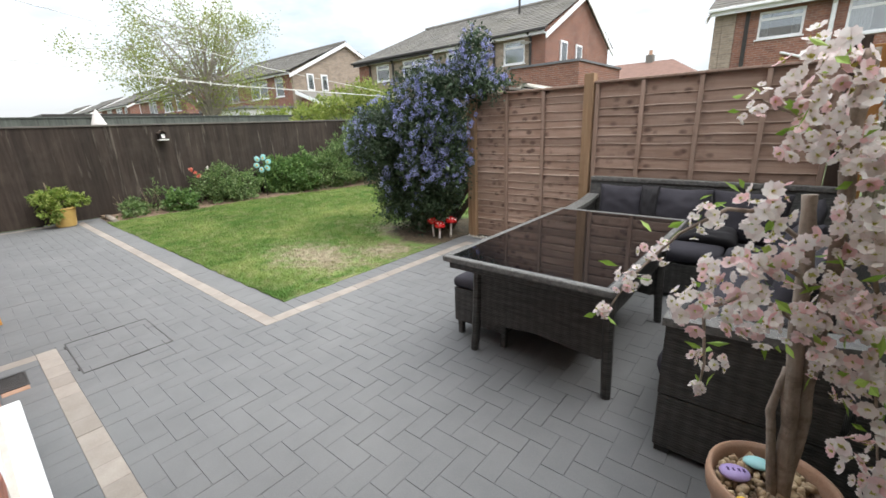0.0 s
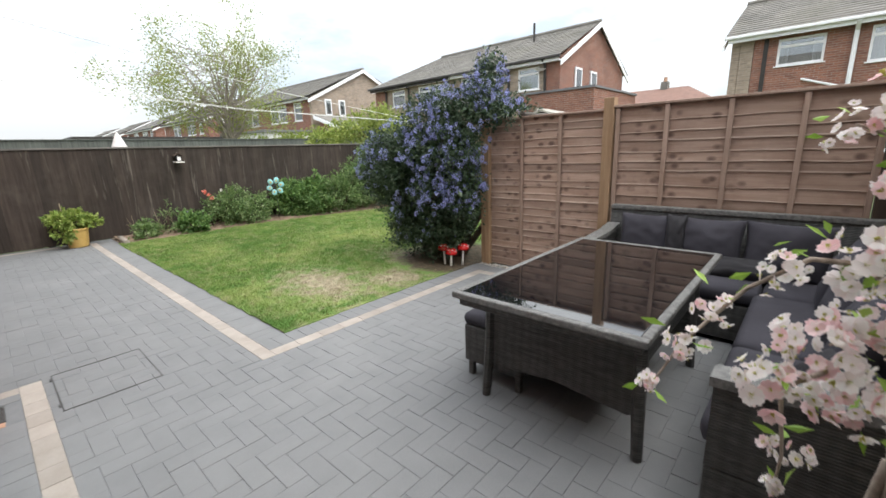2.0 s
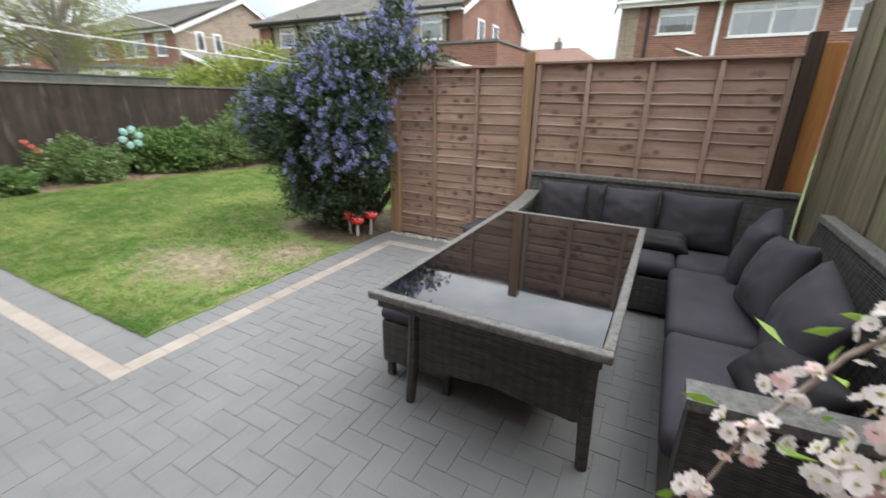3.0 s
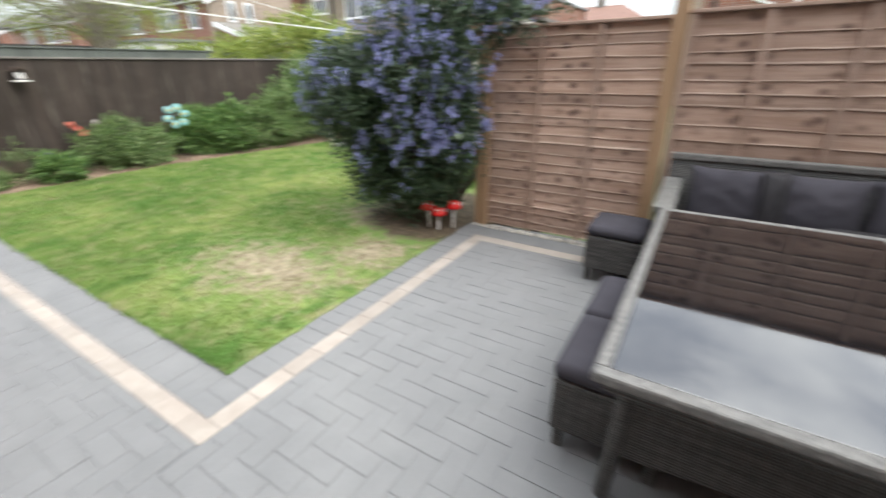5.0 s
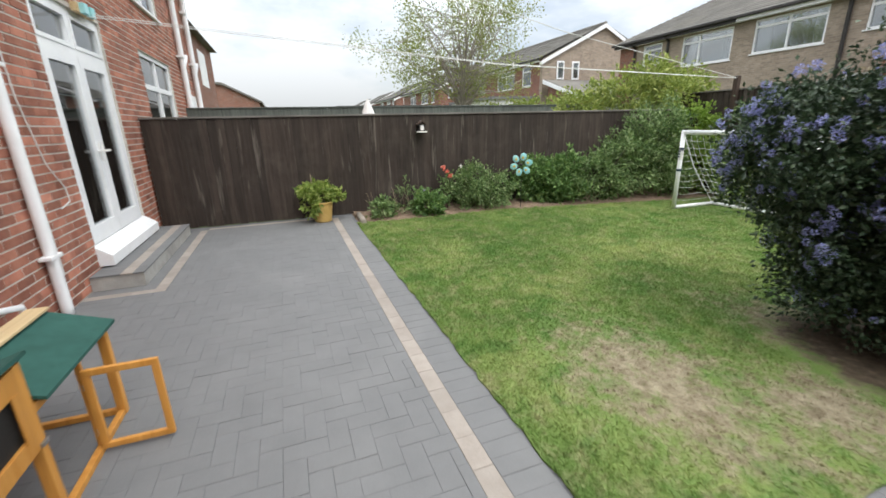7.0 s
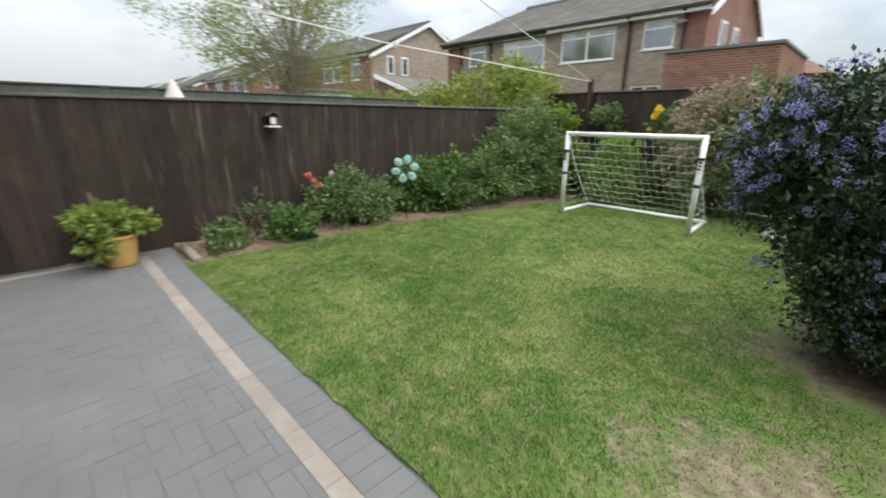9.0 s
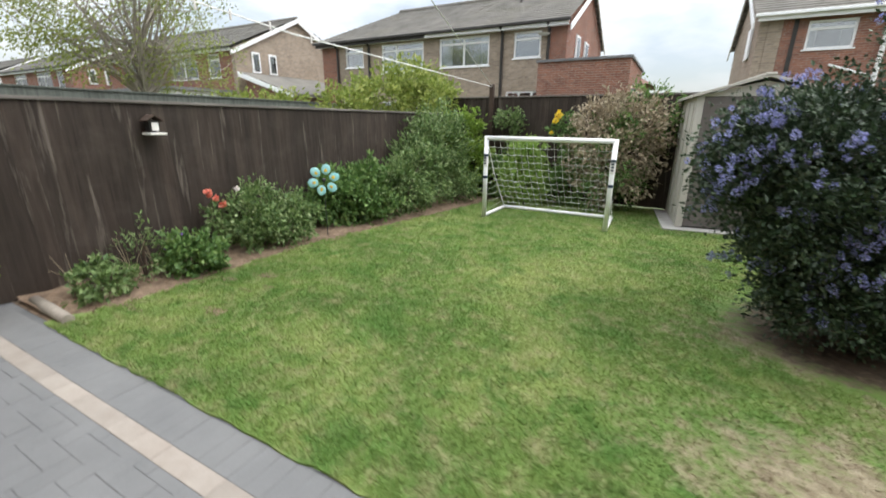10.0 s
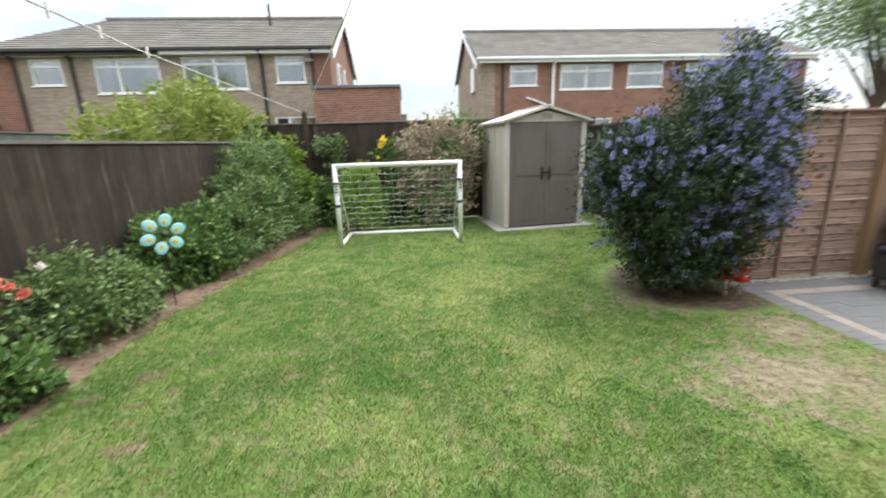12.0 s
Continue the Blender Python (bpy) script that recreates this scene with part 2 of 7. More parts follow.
M_curtain = surface("pale_curtain", (0.55, 0.56, 0.57), (0.7, 0.7, 0.7), 6, 0.9, stretch=(4, 4, 0.3), fine=30)
M_cushion = surface("charcoal_cushion", (0.034, 0.032, 0.039), (0.052, 0.049, 0.059), 4, 0.9, 0, 0.25, fine=420, relief=0.35, depth=0.0015)
M_cushion_dark = surface("black_cushion_and_gap", (0.013, 0.012, 0.014), (0.024, 0.022, 0.025), 4, 0.75, 0, 0.35, fine=300, relief=0.3, depth=0.0015)
M_plastic_goal = surface("white_plastic_tube", (0.78, 0.78, 0.78), (0.85, 0.85, 0.85), 3, 0.3, fine=30, relief=0.03, dirt=(0.62, 0.62, 0.58), dirt_amount=0.3)
M_net = surface("white_net_cord", (0.62, 0.62, 0.6), (0.75, 0.75, 0.73), 9, 0.8, fine=90)
M_navy = surface("dark_sticker", (0.02, 0.03, 0.05), (0.05, 0.08, 0.12), 30, 0.4, fine=90)
M_shedw = surface("beige_resin", (0.46, 0.43, 0.38), (0.54, 0.51, 0.46), 4, 0.6, fine=120, stretch=(1, 1, 0.25), relief=0.3, dirt=(0.34, 0.32, 0.28), dirt_amount=0.4)
M_shedd = surface("taupe_resin", (0.125, 0.108, 0.10), (0.165, 0.145, 0.135), 4, 0.6, fine=120, stretch=(1, 1, 0.25), relief=0.3)
M_terra = surface("terracotta", (0.33, 0.19, 0.12), (0.46, 0.29, 0.2), 8, 0.85, fine=120, relief=0.35, dirt=(0.42, 0.36, 0.3), dirt_scale=7, dirt_amount=0.5)
M_yellowpot = surface("yellow_glazed_pot", (0.52, 0.33, 0.09), (0.64, 0.43, 0.15), 6, 0.45, fine=60, dirt=(0.4, 0.28, 0.12), dirt_amount=0.5)
M_pebble = surface("tan_pebble", (0.24, 0.16, 0.09), (0.5, 0.39, 0.26), 12, 0.6, fine=80, rand=0.35, island=True)
M_bark = surface("knotty_bark", (0.24, 0.19, 0.15), (0.44, 0.37, 0.31), 18, 0.9, fine=70, stretch=(1, 1, 0.3), relief=0.9, depth=0.006, dirt=(0.07, 0.045, 0.035), dirt_scale=14, dirt_amount=0.7)
M_treebark = surface("tree_bark", (0.22, 0.19, 0.16), (0.36, 0.32, 0.27), 6, 0.9, fine=25, relief=0.6)
M_bushbark = surface("bush_bark", (0.05, 0.035, 0.025), (0.11, 0.08, 0.06), 10, 0.9, fine=60, relief=0.6)
M_red = surface("red_glossy_paint", (0.5, 0.012, 0.012), (0.62, 0.02, 0.02), 5, 0.25, fine=40, relief=0.04)
M_whitepaint = surface("white_paint", (0.72, 0.7, 0.66), (0.82, 0.8, 0.77), 9, 0.5, fine=60)
M_lilac = surface("lilac_painted_stone", (0.36, 0.27, 0.55), (0.45, 0.35, 0.63), 9, 0.45, fine=60)
M_aqua = surface("turquoise_painted_stone", (0.25, 0.60, 0.62), (0.42, 0.72, 0.74), 9, 0.45, fine=60)
M_yellow = surface("yellow_paint", (0.7, 0.45, 0.04), (0.8, 0.55, 0.08), 9, 0.45, fine=60)
M_ink = surface("dark_ink", (0.06, 0.03, 0.12), (0.1, 0.05, 0.16), 9, 0.6, fine=60)
M_metal = surface("zinc_fitting", (0.35, 0.35, 0.36), (0.5, 0.5, 0.5), 9, 0.35, 0.9, 0.5, fine=60)
M_black = surface("black_plastic", (0.012, 0.012, 0.012), (0.025, 0.025, 0.025), 9, 0.45, fine=60)
M_line = surface("washing_line_cord", (0.62, 0.62, 0.6), (0.75, 0.75, 0.72), 30, 0.6, fine=90)
M_parasol = surface("faded_parasol_cloth", (0.62, 0.58, 0.55), (0.75, 0.72, 0.69), 5, 0.9, fine=60)
M_greyfence = wood_material("grey_green_fence", (0.075, 0.085, 0.075), (0.14, 0.15, 0.135), "z", 0.85, 0.15)
M_ground = surface("garden_ground", (0.055, 0.075, 0.03), (0.10, 0.12, 0.05), 0.6, 0.95, fine=9, relief=0.5, depth=0.03)

M_ceano = leaf_material("glossy_dark_leaf", (0.020, 0.040, 0.018), (0.046, 0.080, 0.036), (0.17, 0.22, 0.13), 0.15, 0.4)
M_blue = leaf_material("lilac_blue_floret", (0.22, 0.235, 0.50), (0.37, 0.39, 0.68), (0.64, 0.66, 0.88), 0.25, 0.7)
M_leaf = leaf_material("garden_leaf", (0.065, 0.135, 0.035), (0.15, 0.26, 0.07), (0.32, 0.42, 0.15), 0.3)
M_leafgrey = leaf_material("grey_green_leaf", (0.065, 0.125, 0.035), (0.18, 0.265, 0.085), (0.46, 0.52, 0.30), 0.25)
M_leaflime = leaf_material("lime_leaf", (0.13, 0.22, 0.03), (0.24, 0.36, 0.06), (0.38, 0.47, 0.12), 0.4)
M_leafpot = leaf_material("variegated_leaf", (0.13, 0.21, 0.035), (0.30, 0.38, 0.08), (0.5, 0.52, 0.2), 0.35)
M_treeleaf = leaf_material("spring_tree_leaf", (0.17, 0.21, 0.045), (0.31, 0.36, 0.09), (0.46, 0.49, 0.17), 0.5)
M_vine = leaf_material("yellow_green_vine", (0.15, 0.21, 0.04), (0.30, 0.36, 0.08), (0.50, 0.50, 0.17), 0.4)
M_dryleaf = leaf_material("buff_seed_head", (0.26, 0.21, 0.14), (0.42, 0.35, 0.25), (0.58, 0.52, 0.40), 0.2, 0.8)
M_sago = leaf_material("fern_green", (0.14, 0.24, 0.045), (0.28, 0.42, 0.09), (0.42, 0.55, 0.15), 0.4)
M_pink = leaf_material("pale_pink_petal", (0.88, 0.58, 0.60), (0.92, 0.74, 0.74), (0.93, 0.86, 0.85), 0.5, 0.7)
M_pinkw = leaf_material("white_petal", (0.89, 0.80, 0.79), (0.92, 0.89, 0.87), (0.93, 0.92, 0.90), 0.5, 0.7)
M_stamen = leaf_material("yellow_green_stamen", (0.36, 0.36, 0.07), (0.55, 0.52, 0.14), (0.62, 0.58, 0.22), 0.1)
M_blossleaf = leaf_material("fresh_green_leaf", (0.19, 0.33, 0.04), (0.33, 0.5, 0.09), (0.45, 0.58, 0.15), 0.35)
M_coral = leaf_material("coral_petal", (0.78, 0.20, 0.14), (0.86, 0.34, 0.25), (0.88, 0.5, 0.42), 0.25)
M_yellowpetal = leaf_material("yellow_petal", (0.8, 0.55, 0.03), (0.85, 0.68, 0.06), (0.88, 0.78, 0.2), 0.25)
M_purple = leaf_material("purple_petal", (0.2, 0.08, 0.4), (0.3, 0.14, 0.55), (0.4, 0.25, 0.6), 0.25)


def weave_material():
    """Flat synthetic rattan strips: over-and-under relief, grey-brown sheen."""
    m, nt, b = start("black_grey_rattan", 0.45, 0, 0.45)
    co = nt.nodes.new("ShaderNodeTexCoord").outputs["Object"]
    w1 = nt.nodes.new("ShaderNodeTexWave")
    w1.wave_type, w1.bands_direction = "BANDS", "Z"
    w1.inputs["Scale"].default_value, w1.inputs["Distortion"].default_value = 28.0, 1.2
    w1.inputs["Detail"].default_value, w1.inputs["Detail Scale"].default_value = 2, 6
    nt.links.new(co, w1.inputs["Vector"])
    mp = nt.nodes.new("ShaderNodeMapping")
    mp.inputs["Rotation"].default_value = (0, 0, radians(45))
    nt.links.new(co, mp.inputs["Vector"])
    w2 = nt.nodes.new("ShaderNodeTexWave")
    w2.wave_type, w2.bands_direction = "BANDS", "X"
    w2.inputs["Scale"].default_value, w2.inputs["Distortion"].default_value = 9.0, 2.0
    nt.links.new(mp.outputs[0], w2.inputs["Vector"])
    both = mixc(nt, 0.4, w1.outputs["Color"], w2.outputs["Color"])
    n = noise_node(nt, 9, 4, 0.6, (1, 1, 7))
    col = ramp(nt, n, [(0.3, (0.024, 0.023, 0.022)), (0.7, (0.098, 0.094, 0.087))])
    col = mixc(nt, 0.55, col, both, "MULTIPLY")
    nt.links.new(col, b.inputs["Base Color"])
    bump(nt, b, both, 0.7, 0.006)
    return m


M_rattan = weave_material()
M_rattan_edge = surface("grey_rattan_edge", (0.07, 0.069, 0.066), (0.19, 0.185, 0.175), 40, 0.5, 0, 0.4, fine=160, relief=0.8, depth=0.004)


def glass_material(name, tint, rough=0.0, alpha=0.3):
    m, nt, b = start(name, 0.02, 0, 0.5)
    b.inputs["Base Color"].default_value = (*tint, 1)
    t = nt.nodes.new("ShaderNodeBsdfTransparent")
    t.inputs["Color"].default_value = (0.85, 0.9, 0.92, 1)
    fr = nt.nodes.new("ShaderNodeFresnel")
    fr.inputs["IOR"].default_value = 1.52
    g = nt.nodes.new("ShaderNodeBsdfGlossy")
    g.inputs["Roughness"].default_value = rough
    mx = nt.nodes.new("ShaderNodeMixShader")
    nt.links.new(mapped(nt, fr.outputs[0], 0.0, 1.0, 0.20, 1.0), mx.inputs[0])
    nt.links.new(t.outputs[0], mx.inputs[1])
    nt.links.new(g.outputs[0], mx.inputs[2])
    nt.links.new(mx.outputs[0], nt.nodes["Material Output"].inputs["Surface"])
    return m


M_glass = glass_material("window_glass", (0.5, 0.6, 0.65))
M_tableglass, _nt, _b = start("black_table_glass", 0.03, 0, 0.75)
_b.inputs["Base Color"].default_value = (0.006, 0.006, 0.007, 1)
_b.inputs["IOR"].default_value = 1.8
_n = noise_node(_nt, 3, 5, 0.7)
_nt.links.new(mapped(_nt, _n, 0.4, 0.8, 0.015, 0.09), _b.inputs["Roughness"])


def lawn_material(name, blades):
    """Mown grass: green with yellow, thin and worn patches by the paving corner and under the bush."""
    m, nt, b = start(name, 0.75, 0, 0.25)
    geo = nt.nodes.new("ShaderNodeNewGeometry")
    big = noise_node(nt, 0.75, 5, 0.6, (1, 1, 1), True, 0.3)
    mid = noise_node(nt, 6.5, 6, 0.75, (1, 1, 1), True)
    green = ramp(nt, big, [(0.32, (0.095, 0.170, 0.040)), (0.50, (0.165, 0.250, 0.062)), (0.68, (0.29, 0.345, 0.115))])
    green = mixc(nt, mapped(nt, mid, 0.48, 0.66, 0.0, 0.62), green, (0.39, 0.345, 0.20))
    worn = None
    for cx, cy, rx, ry in ((-4.0, 2.55, 0.85, 0.50), (-3.5, 3.15, 0.42, 0.45), (-3.85, 3.95, 0.9, 0.40)):
        mp = nt.nodes.new("ShaderNodeMapping")
        mp.vector_type = "TEXTURE"
        mp.inputs["Location"].default_value = (cx, cy, 0)
        mp.inputs["Scale"].default_value = (rx, ry, 8)
        nt.links.new(geo.outputs["Position"], mp.inputs["Vector"])
        ln = nt.nodes.new("ShaderNodeVectorMath")
        ln.operation = "LENGTH"
        nt.links.new(mp.outputs[0], ln.inputs[0])
        v = mapped(nt, ln.outputs["Value"], 0.1, 1.5, 1.0, 0.0)
        if worn is None:
            worn = v
        else:
            mx = nt.nodes.new("ShaderNodeMath")
            mx.operation = "MAXIMUM"
            nt.links.new(worn, mx.inputs[0])
            nt.links.new(v, mx.inputs[1])
            worn = mx.outputs[0]
    pr = nt.nodes.new("ShaderNodeMath")
    pr.operation = "MULTIPLY_ADD"
    nt.links.new(mid, pr.inputs[0])
    pr.inputs[1].default_value = 2.2
    nt.links.new(worn, pr.inputs[2])
    wornf = mapped(nt, pr.outputs[0], 1.42, 1.98, 0.0, 0.95)
    tuft = noise_node(nt, 2.6, 6, 0.7, (1, 1, 1), True, 0.6)
    green = mixc(nt, mapped(nt, tuft, 0.50, 0.64, 0.0, 0.80), green, (0.085, 0.185, 0.035))
    straw = ramp(nt, noise_node(nt, 11, 4, 0.7, (1, 1, 1), True), [(0.3, (0.17, 0.13, 0.082)), (0.7, (0.43, 0.365, 0.255))])
    col = mixc(nt, wornf, green, straw)
    # bare earth with leaf litter round the foot of the bush, its colour darkened for the bush's shade
    mp = nt.nodes.new("ShaderNodeMapping")
    mp.vector_type = "TEXTURE"
    mp.inputs["Location"].default_value = (-3.52, 4.30, 0)
    mp.inputs["Scale"].default_value = (0.85, 0.80, 8)
    nt.links.new(geo.outputs["Position"], mp.inputs["Vector"])
    ln = nt.nodes.new("ShaderNodeVectorMath")
    ln.operation = "LENGTH"
    nt.links.new(mp.outputs[0], ln.inputs[0])
    near = nt.nodes.new("ShaderNodeMath")
    near.operation = "MULTIPLY_ADD"
    nt.links.new(mid, near.inputs[0])
    near.inputs[1].default_value = 0.9
    nt.links.new(mapped(nt, ln.outputs["Value"], 0.5, 1.3, 1.0, 0.0), near.inputs[2])
    earth_shaded = ramp(nt, noise_node(nt, 16, 4, 0.7, (1, 1, 1), True), [(0.35, (0.055, 0.04, 0.028)), (0.6, (0.12, 0.085, 0.058)), (0.75, (0.27, 0.20, 0.14))])
    col = mixc(nt, mapped(nt, near.outputs[0], 0.75, 1.0, 0.0, 0.95), col, earth_shaded)
    if blades:
        r = geo.outputs["Random Per Island"]
        hsv = nt.nodes.new("ShaderNodeHueSaturation")
        nt.links.new(mapped(nt, r, 0, 1, 0.84, 1.24), hsv.inputs["Value"])
        nt.links.new(mapped(nt, r, 0, 1, 0.485, 0.51), hsv.inputs["Hue"])
        nt.links.new(col, hsv.inputs["Color"])
        col = hsv.outputs["Color"]
        nt.links.new(col, b.inputs["Base Color"])
        t = nt.nodes.new("ShaderNodeBsdfTranslucent")
        nt.links.new(col, t.inputs["Color"])
        mx = nt.nodes.new("ShaderNodeMixShader")
        mx.inputs[0].default_value = 0.3
        nt.links.new(b.outputs[0], mx.inputs[1])
        nt.links.new(t.outputs[0], mx.inputs[2])
        nt.links.new(mx.outputs[0], nt.nodes["Material Output"].inputs["Surface"])
    else:
        nt.links.new(col, b.inputs["Base Color"])
        bump(nt, b, noise_node(nt, 70, 4, 0.8, (1, 1, 1), True), 0.8, 0.02)
    return m


M_lawn = lawn_material("lawn_turf", False)
M_blade = lawn_material("lawn_blade", True)


# ---- mesh helpers ----
def link_mesh(name, bm, material, parent=None, smooth=False):
    me = bpy.data.meshes.new(name)
    bm.to_mesh(me)
    bm.free()
    if smooth:
        for p in me.polygons:
            p.use_smooth = p.loop_total <= 4
    me.materials.append(material)
    ob = new(name, me)
    if parent is not None:
        ob.parent = parent
    return ob


def part(name, bm, material, parent, label="", smooth=False):
    ob = link_mesh(name, bm, material, parent, smooth)
    if label:
        ob["label"] = label
    return ob


def thing(name, label, category, at=(0, 0, 0), rz=0, group="", kind=""):
    e = new(name)
    e.empty_display_size = 0.1
    e.matrix_world = pose(*at, 0, 0, rz)
    return tagged(e, label, category, group, kind)


def box(bm, x0, x1, y0, y1, z0, z1, bev=0.0, m=None):
    mt = Matrix.Translation(((x0 + x1) / 2, (y0 + y1) / 2, (z0 + z1) / 2)) @ Matrix.Diagonal((abs(x1 - x0), abs(y1 - y0), abs(z1 - z0), 1))
    if m is not None:
        mt = m @ mt
    r = bmesh.ops.create_cube(bm, size=1, matrix=mt)
    if bev > 0:
        edges = list({e for v in r["verts"] for e in v.link_edges})
        bmesh.ops.bevel(bm, geom=edges, offset=bev, segments=2, profile=0.5, affect="EDGES", clamp_overlap=True)
    return bm


def boxbm(*a, **k):
    return box(bmesh.new(), *a, **k)


def tube(bm, pts, radii, n=8, cap=True):
    """A round tube along points, with a radius at each."""
    pts = [Vector(p) for p in pts]
    if not isinstance(radii, (list, tuple)):
        radii = [radii] * len(pts)
    # short collars beside bends keep the shading straight along long runs
    long_pts, long_radii = [pts[0]], [radii[0]]
    for i in range(1, len(pts)):
        p, q, ra, rb = pts[i - 1], pts[i], radii[i - 1], radii[i]
        run = (q - p).length
        step = 1.5 * max(ra, rb)
        if len(pts) > 2 and run > 12 * max(ra, rb):
            for f in (step / run, 1 - step / run):
                long_pts.append(p.lerp(q, f))
                long_radii.append(ra + (rb - ra) * f)
        long_pts.append(q)
        long_radii.append(rb)
    pts, radii = long_pts, long_radii
    rings, u = [], Vector((0.31, 0.17, 0.93))
    for i, p in enumerate(pts):
        d = (pts[min(i + 1, len(pts) - 1)] - pts[max(i - 1, 0)])
        d = d.normalized() if d.length > 1e-9 else Vector((0, 0, 1))
        u = u - d * u.dot(d)
        if u.length < 0.05:
            u = d.cross(Vector((1, 0, 0)) if abs(d.x) < 0.9 else Vector((0, 1, 0)))
        u = u.normalized()
        w = d.cross(u)
        rings.append([bm.verts.new(p + (u * math.cos(2 * math.pi * k / n) + w * math.sin(2 * math.pi * k / n)) * radii[i]) for k in range(n)])
    for r0, r1 in zip(rings, rings[1:]):
        for k in range(n):
            bm.faces.new((r0[k], r0[(k + 1) % n], r1[(k + 1) % n], r1[k]))
    if cap:
        bm.faces.new(rings[0][::-1])
        bm.faces.new(rings[-1])
    return bm


def lathe(bm, profile, at=(0, 0, 0), n=28):
    """Turned shape from (radius, height) pairs."""
    rings = []
    for r, z in profile:
        if r < 1e-6:
            rings.append([bm.verts.new((at[0], at[1], at[2] + z))])
        else:
            rings.append([bm.verts.new((at[0] + r * math.cos(2 * math.pi * k / n), at[1] + r * math.sin(2 * math.pi * k / n), at[2] + z)) for k in range(n)])
    for a, b in zip(rings, rings[1:]):
        for k in range(n):
            j = (k + 1) % n
            if len(a) == 1 and len(b) > 1:
                bm.faces.new((a[0], b[j], b[k]))
            elif len(b) == 1 and len(a) > 1:
                bm.faces.new((a[k], a[j], b[0]))
            elif len(a) > 1:
                bm.faces.new((a[k], a[j], b[j], b[k]))
    return bm


def prism(bm, outline, axis, a, b):
    """A solid from an outline in two axes, drawn out along the third (axis 0 = x, 1 = y, 2 = z)."""
    def at(p, v):
        q = list(p)
        q.insert(axis, v)
        return q
    v0 = [bm.verts.new(at(p, a)) for p in outline]
    v1 = [bm.verts.new(at(p, b)) for p in outline]
    n = len(outline)
    bm.faces.new(v0)
    bm.faces.new(v1[::-1])
    for i in range(n):
        bm.faces.new((v0[i], v1[i], v1[(i + 1) % n], v0[(i + 1) % n]))
    bmesh.ops.recalc_face_normals(bm, faces=bm.faces[:])
    return bm


def raw_mesh(name, verts, faces_flat, sides, material, parent=None, smooth=False):
    """Mesh from arrays: faces all with the same number of sides."""
    me = bpy.data.meshes.new(name)
    verts = np.asarray(verts, dtype=np.float32).reshape(-1, 3)
    idx = np.asarray(faces_flat, dtype=np.int32).ravel()
    nf = len(idx) // sides
    me.vertices.add(len(verts))
    me.vertices.foreach_set("co", verts.ravel())
    me.loops.add(len(idx))
    me.loops.foreach_set("vertex_index", idx)
    me.polygons.add(nf)
    me.polygons.foreach_set("loop_start", np.arange(nf, dtype=np.int32) * sides)
    me.update(calc_edges=True)
    me.validate()
    me.polygons.foreach_set("use_smooth", np.full(nf, bool(smooth)))
    me.materials.append(material)
    ob = new(name, me)
    if parent is not None:
        ob.parent = parent
    return ob


def leaves_at(name, places, length, width, material, parent, seed=1, droop=0.2, outward=None, vary=0.35):
    """Folded diamond leaves at the places given; outward: a direction for each leaf to lean to."""
    rng = np.random.default_rng(seed)
    p = np.asarray(places, dtype=np.float64)
    n = len(p)
    d = rng.normal(size=(n, 3))
    if outward is not None:
        d = d * 0.75 + np.asarray(outward) * 1.1
    d[:, 2] -= droop
    d /= np.linalg.norm(d, axis=1)[:, None] + 1e-9
    s = np.cross(d, rng.normal(size=(n, 3)))
    s /= np.linalg.norm(s, axis=1)[:, None] + 1e-9
    up = np.cross(s, d)
    ln = length * (1 + vary * rng.uniform(-1, 1, n))[:, None]
    wd = width * (1 + vary * rng.uniform(-1, 1, n))[:, None]
    v = np.empty((n, 4, 3))
    v[:, 0] = p
    v[:, 1] = p + d * ln * 0.5 + s * wd * 0.5 + up * wd * 0.18
    v[:, 2] = p + d * ln
    v[:, 3] = p + d * ln * 0.5 - s * wd * 0.5 + up * wd * 0.18
    b = (np.arange(n) * 4)[:, None]
    f = np.concatenate([b + np.array([[0, 1, 2]]), b + np.array([[0, 2, 3]])], axis=1)
    return raw_mesh(name, v, f, 3, material, parent)


def crown_points(blobs, count, clumps, spread, seed, shell=0.55):
    """Leaf places gathered in clumps through a set of ellipsoids (cx, cy, cz, rx, ry, rz); also outward directions and the clump centres."""
    rng = np.random.default_rng(seed)
    bl = np.array(blobs, dtype=np.float64)
    vol = bl[:, 3] * bl[:, 4] + bl[:, 4] * bl[:, 5] + bl[:, 3] * bl[:, 5]
    pick = rng.choice(len(bl), clumps, p=vol / vol.sum())
    u = rng.normal(size=(clumps, 3))
    u /= np.linalg.norm(u, axis=1)[:, None]
    rad = shell + (1 - shell) * rng.uniform(0, 1, clumps) ** 0.5
    rad *= 1 + 0.16 * rng.normal(size=clumps).clip(-1, 1.6)
    cen = bl[pick, :3] + u * bl[pick, 3:] * rad[:, None]
    k = rng.integers(0, clumps, count)
    pts = cen[k] + rng.normal(size=(count, 3)) * spread
    return pts, u[k], cen, u


# ---- ground and setting ----
FENCE_Y0, FENCE_Y1, FENCE_H = -1.12, 8.78, 1.60


def fence_x(y):
    return -9.60 + 0.035 * y


ground = link_mesh("ground", boxbm(-400, 400, -400, 400, -0.6, -0.06), M_ground)
tagged(ground, "open ground of gardens reaching the horizon", "ground", kind="structure")

LAWN = [(-8.88, 1.62), (-3.15, 1.62), (-3.15, 4.24), (-2.72, 4.36), (-2.72, 8.7), (-7.9, 8.7), (-8.06, 7.35), (-8.26, 6.3), (-8.52, 5.1), (-8.72, 4.1), (-8.72, 2.4)]


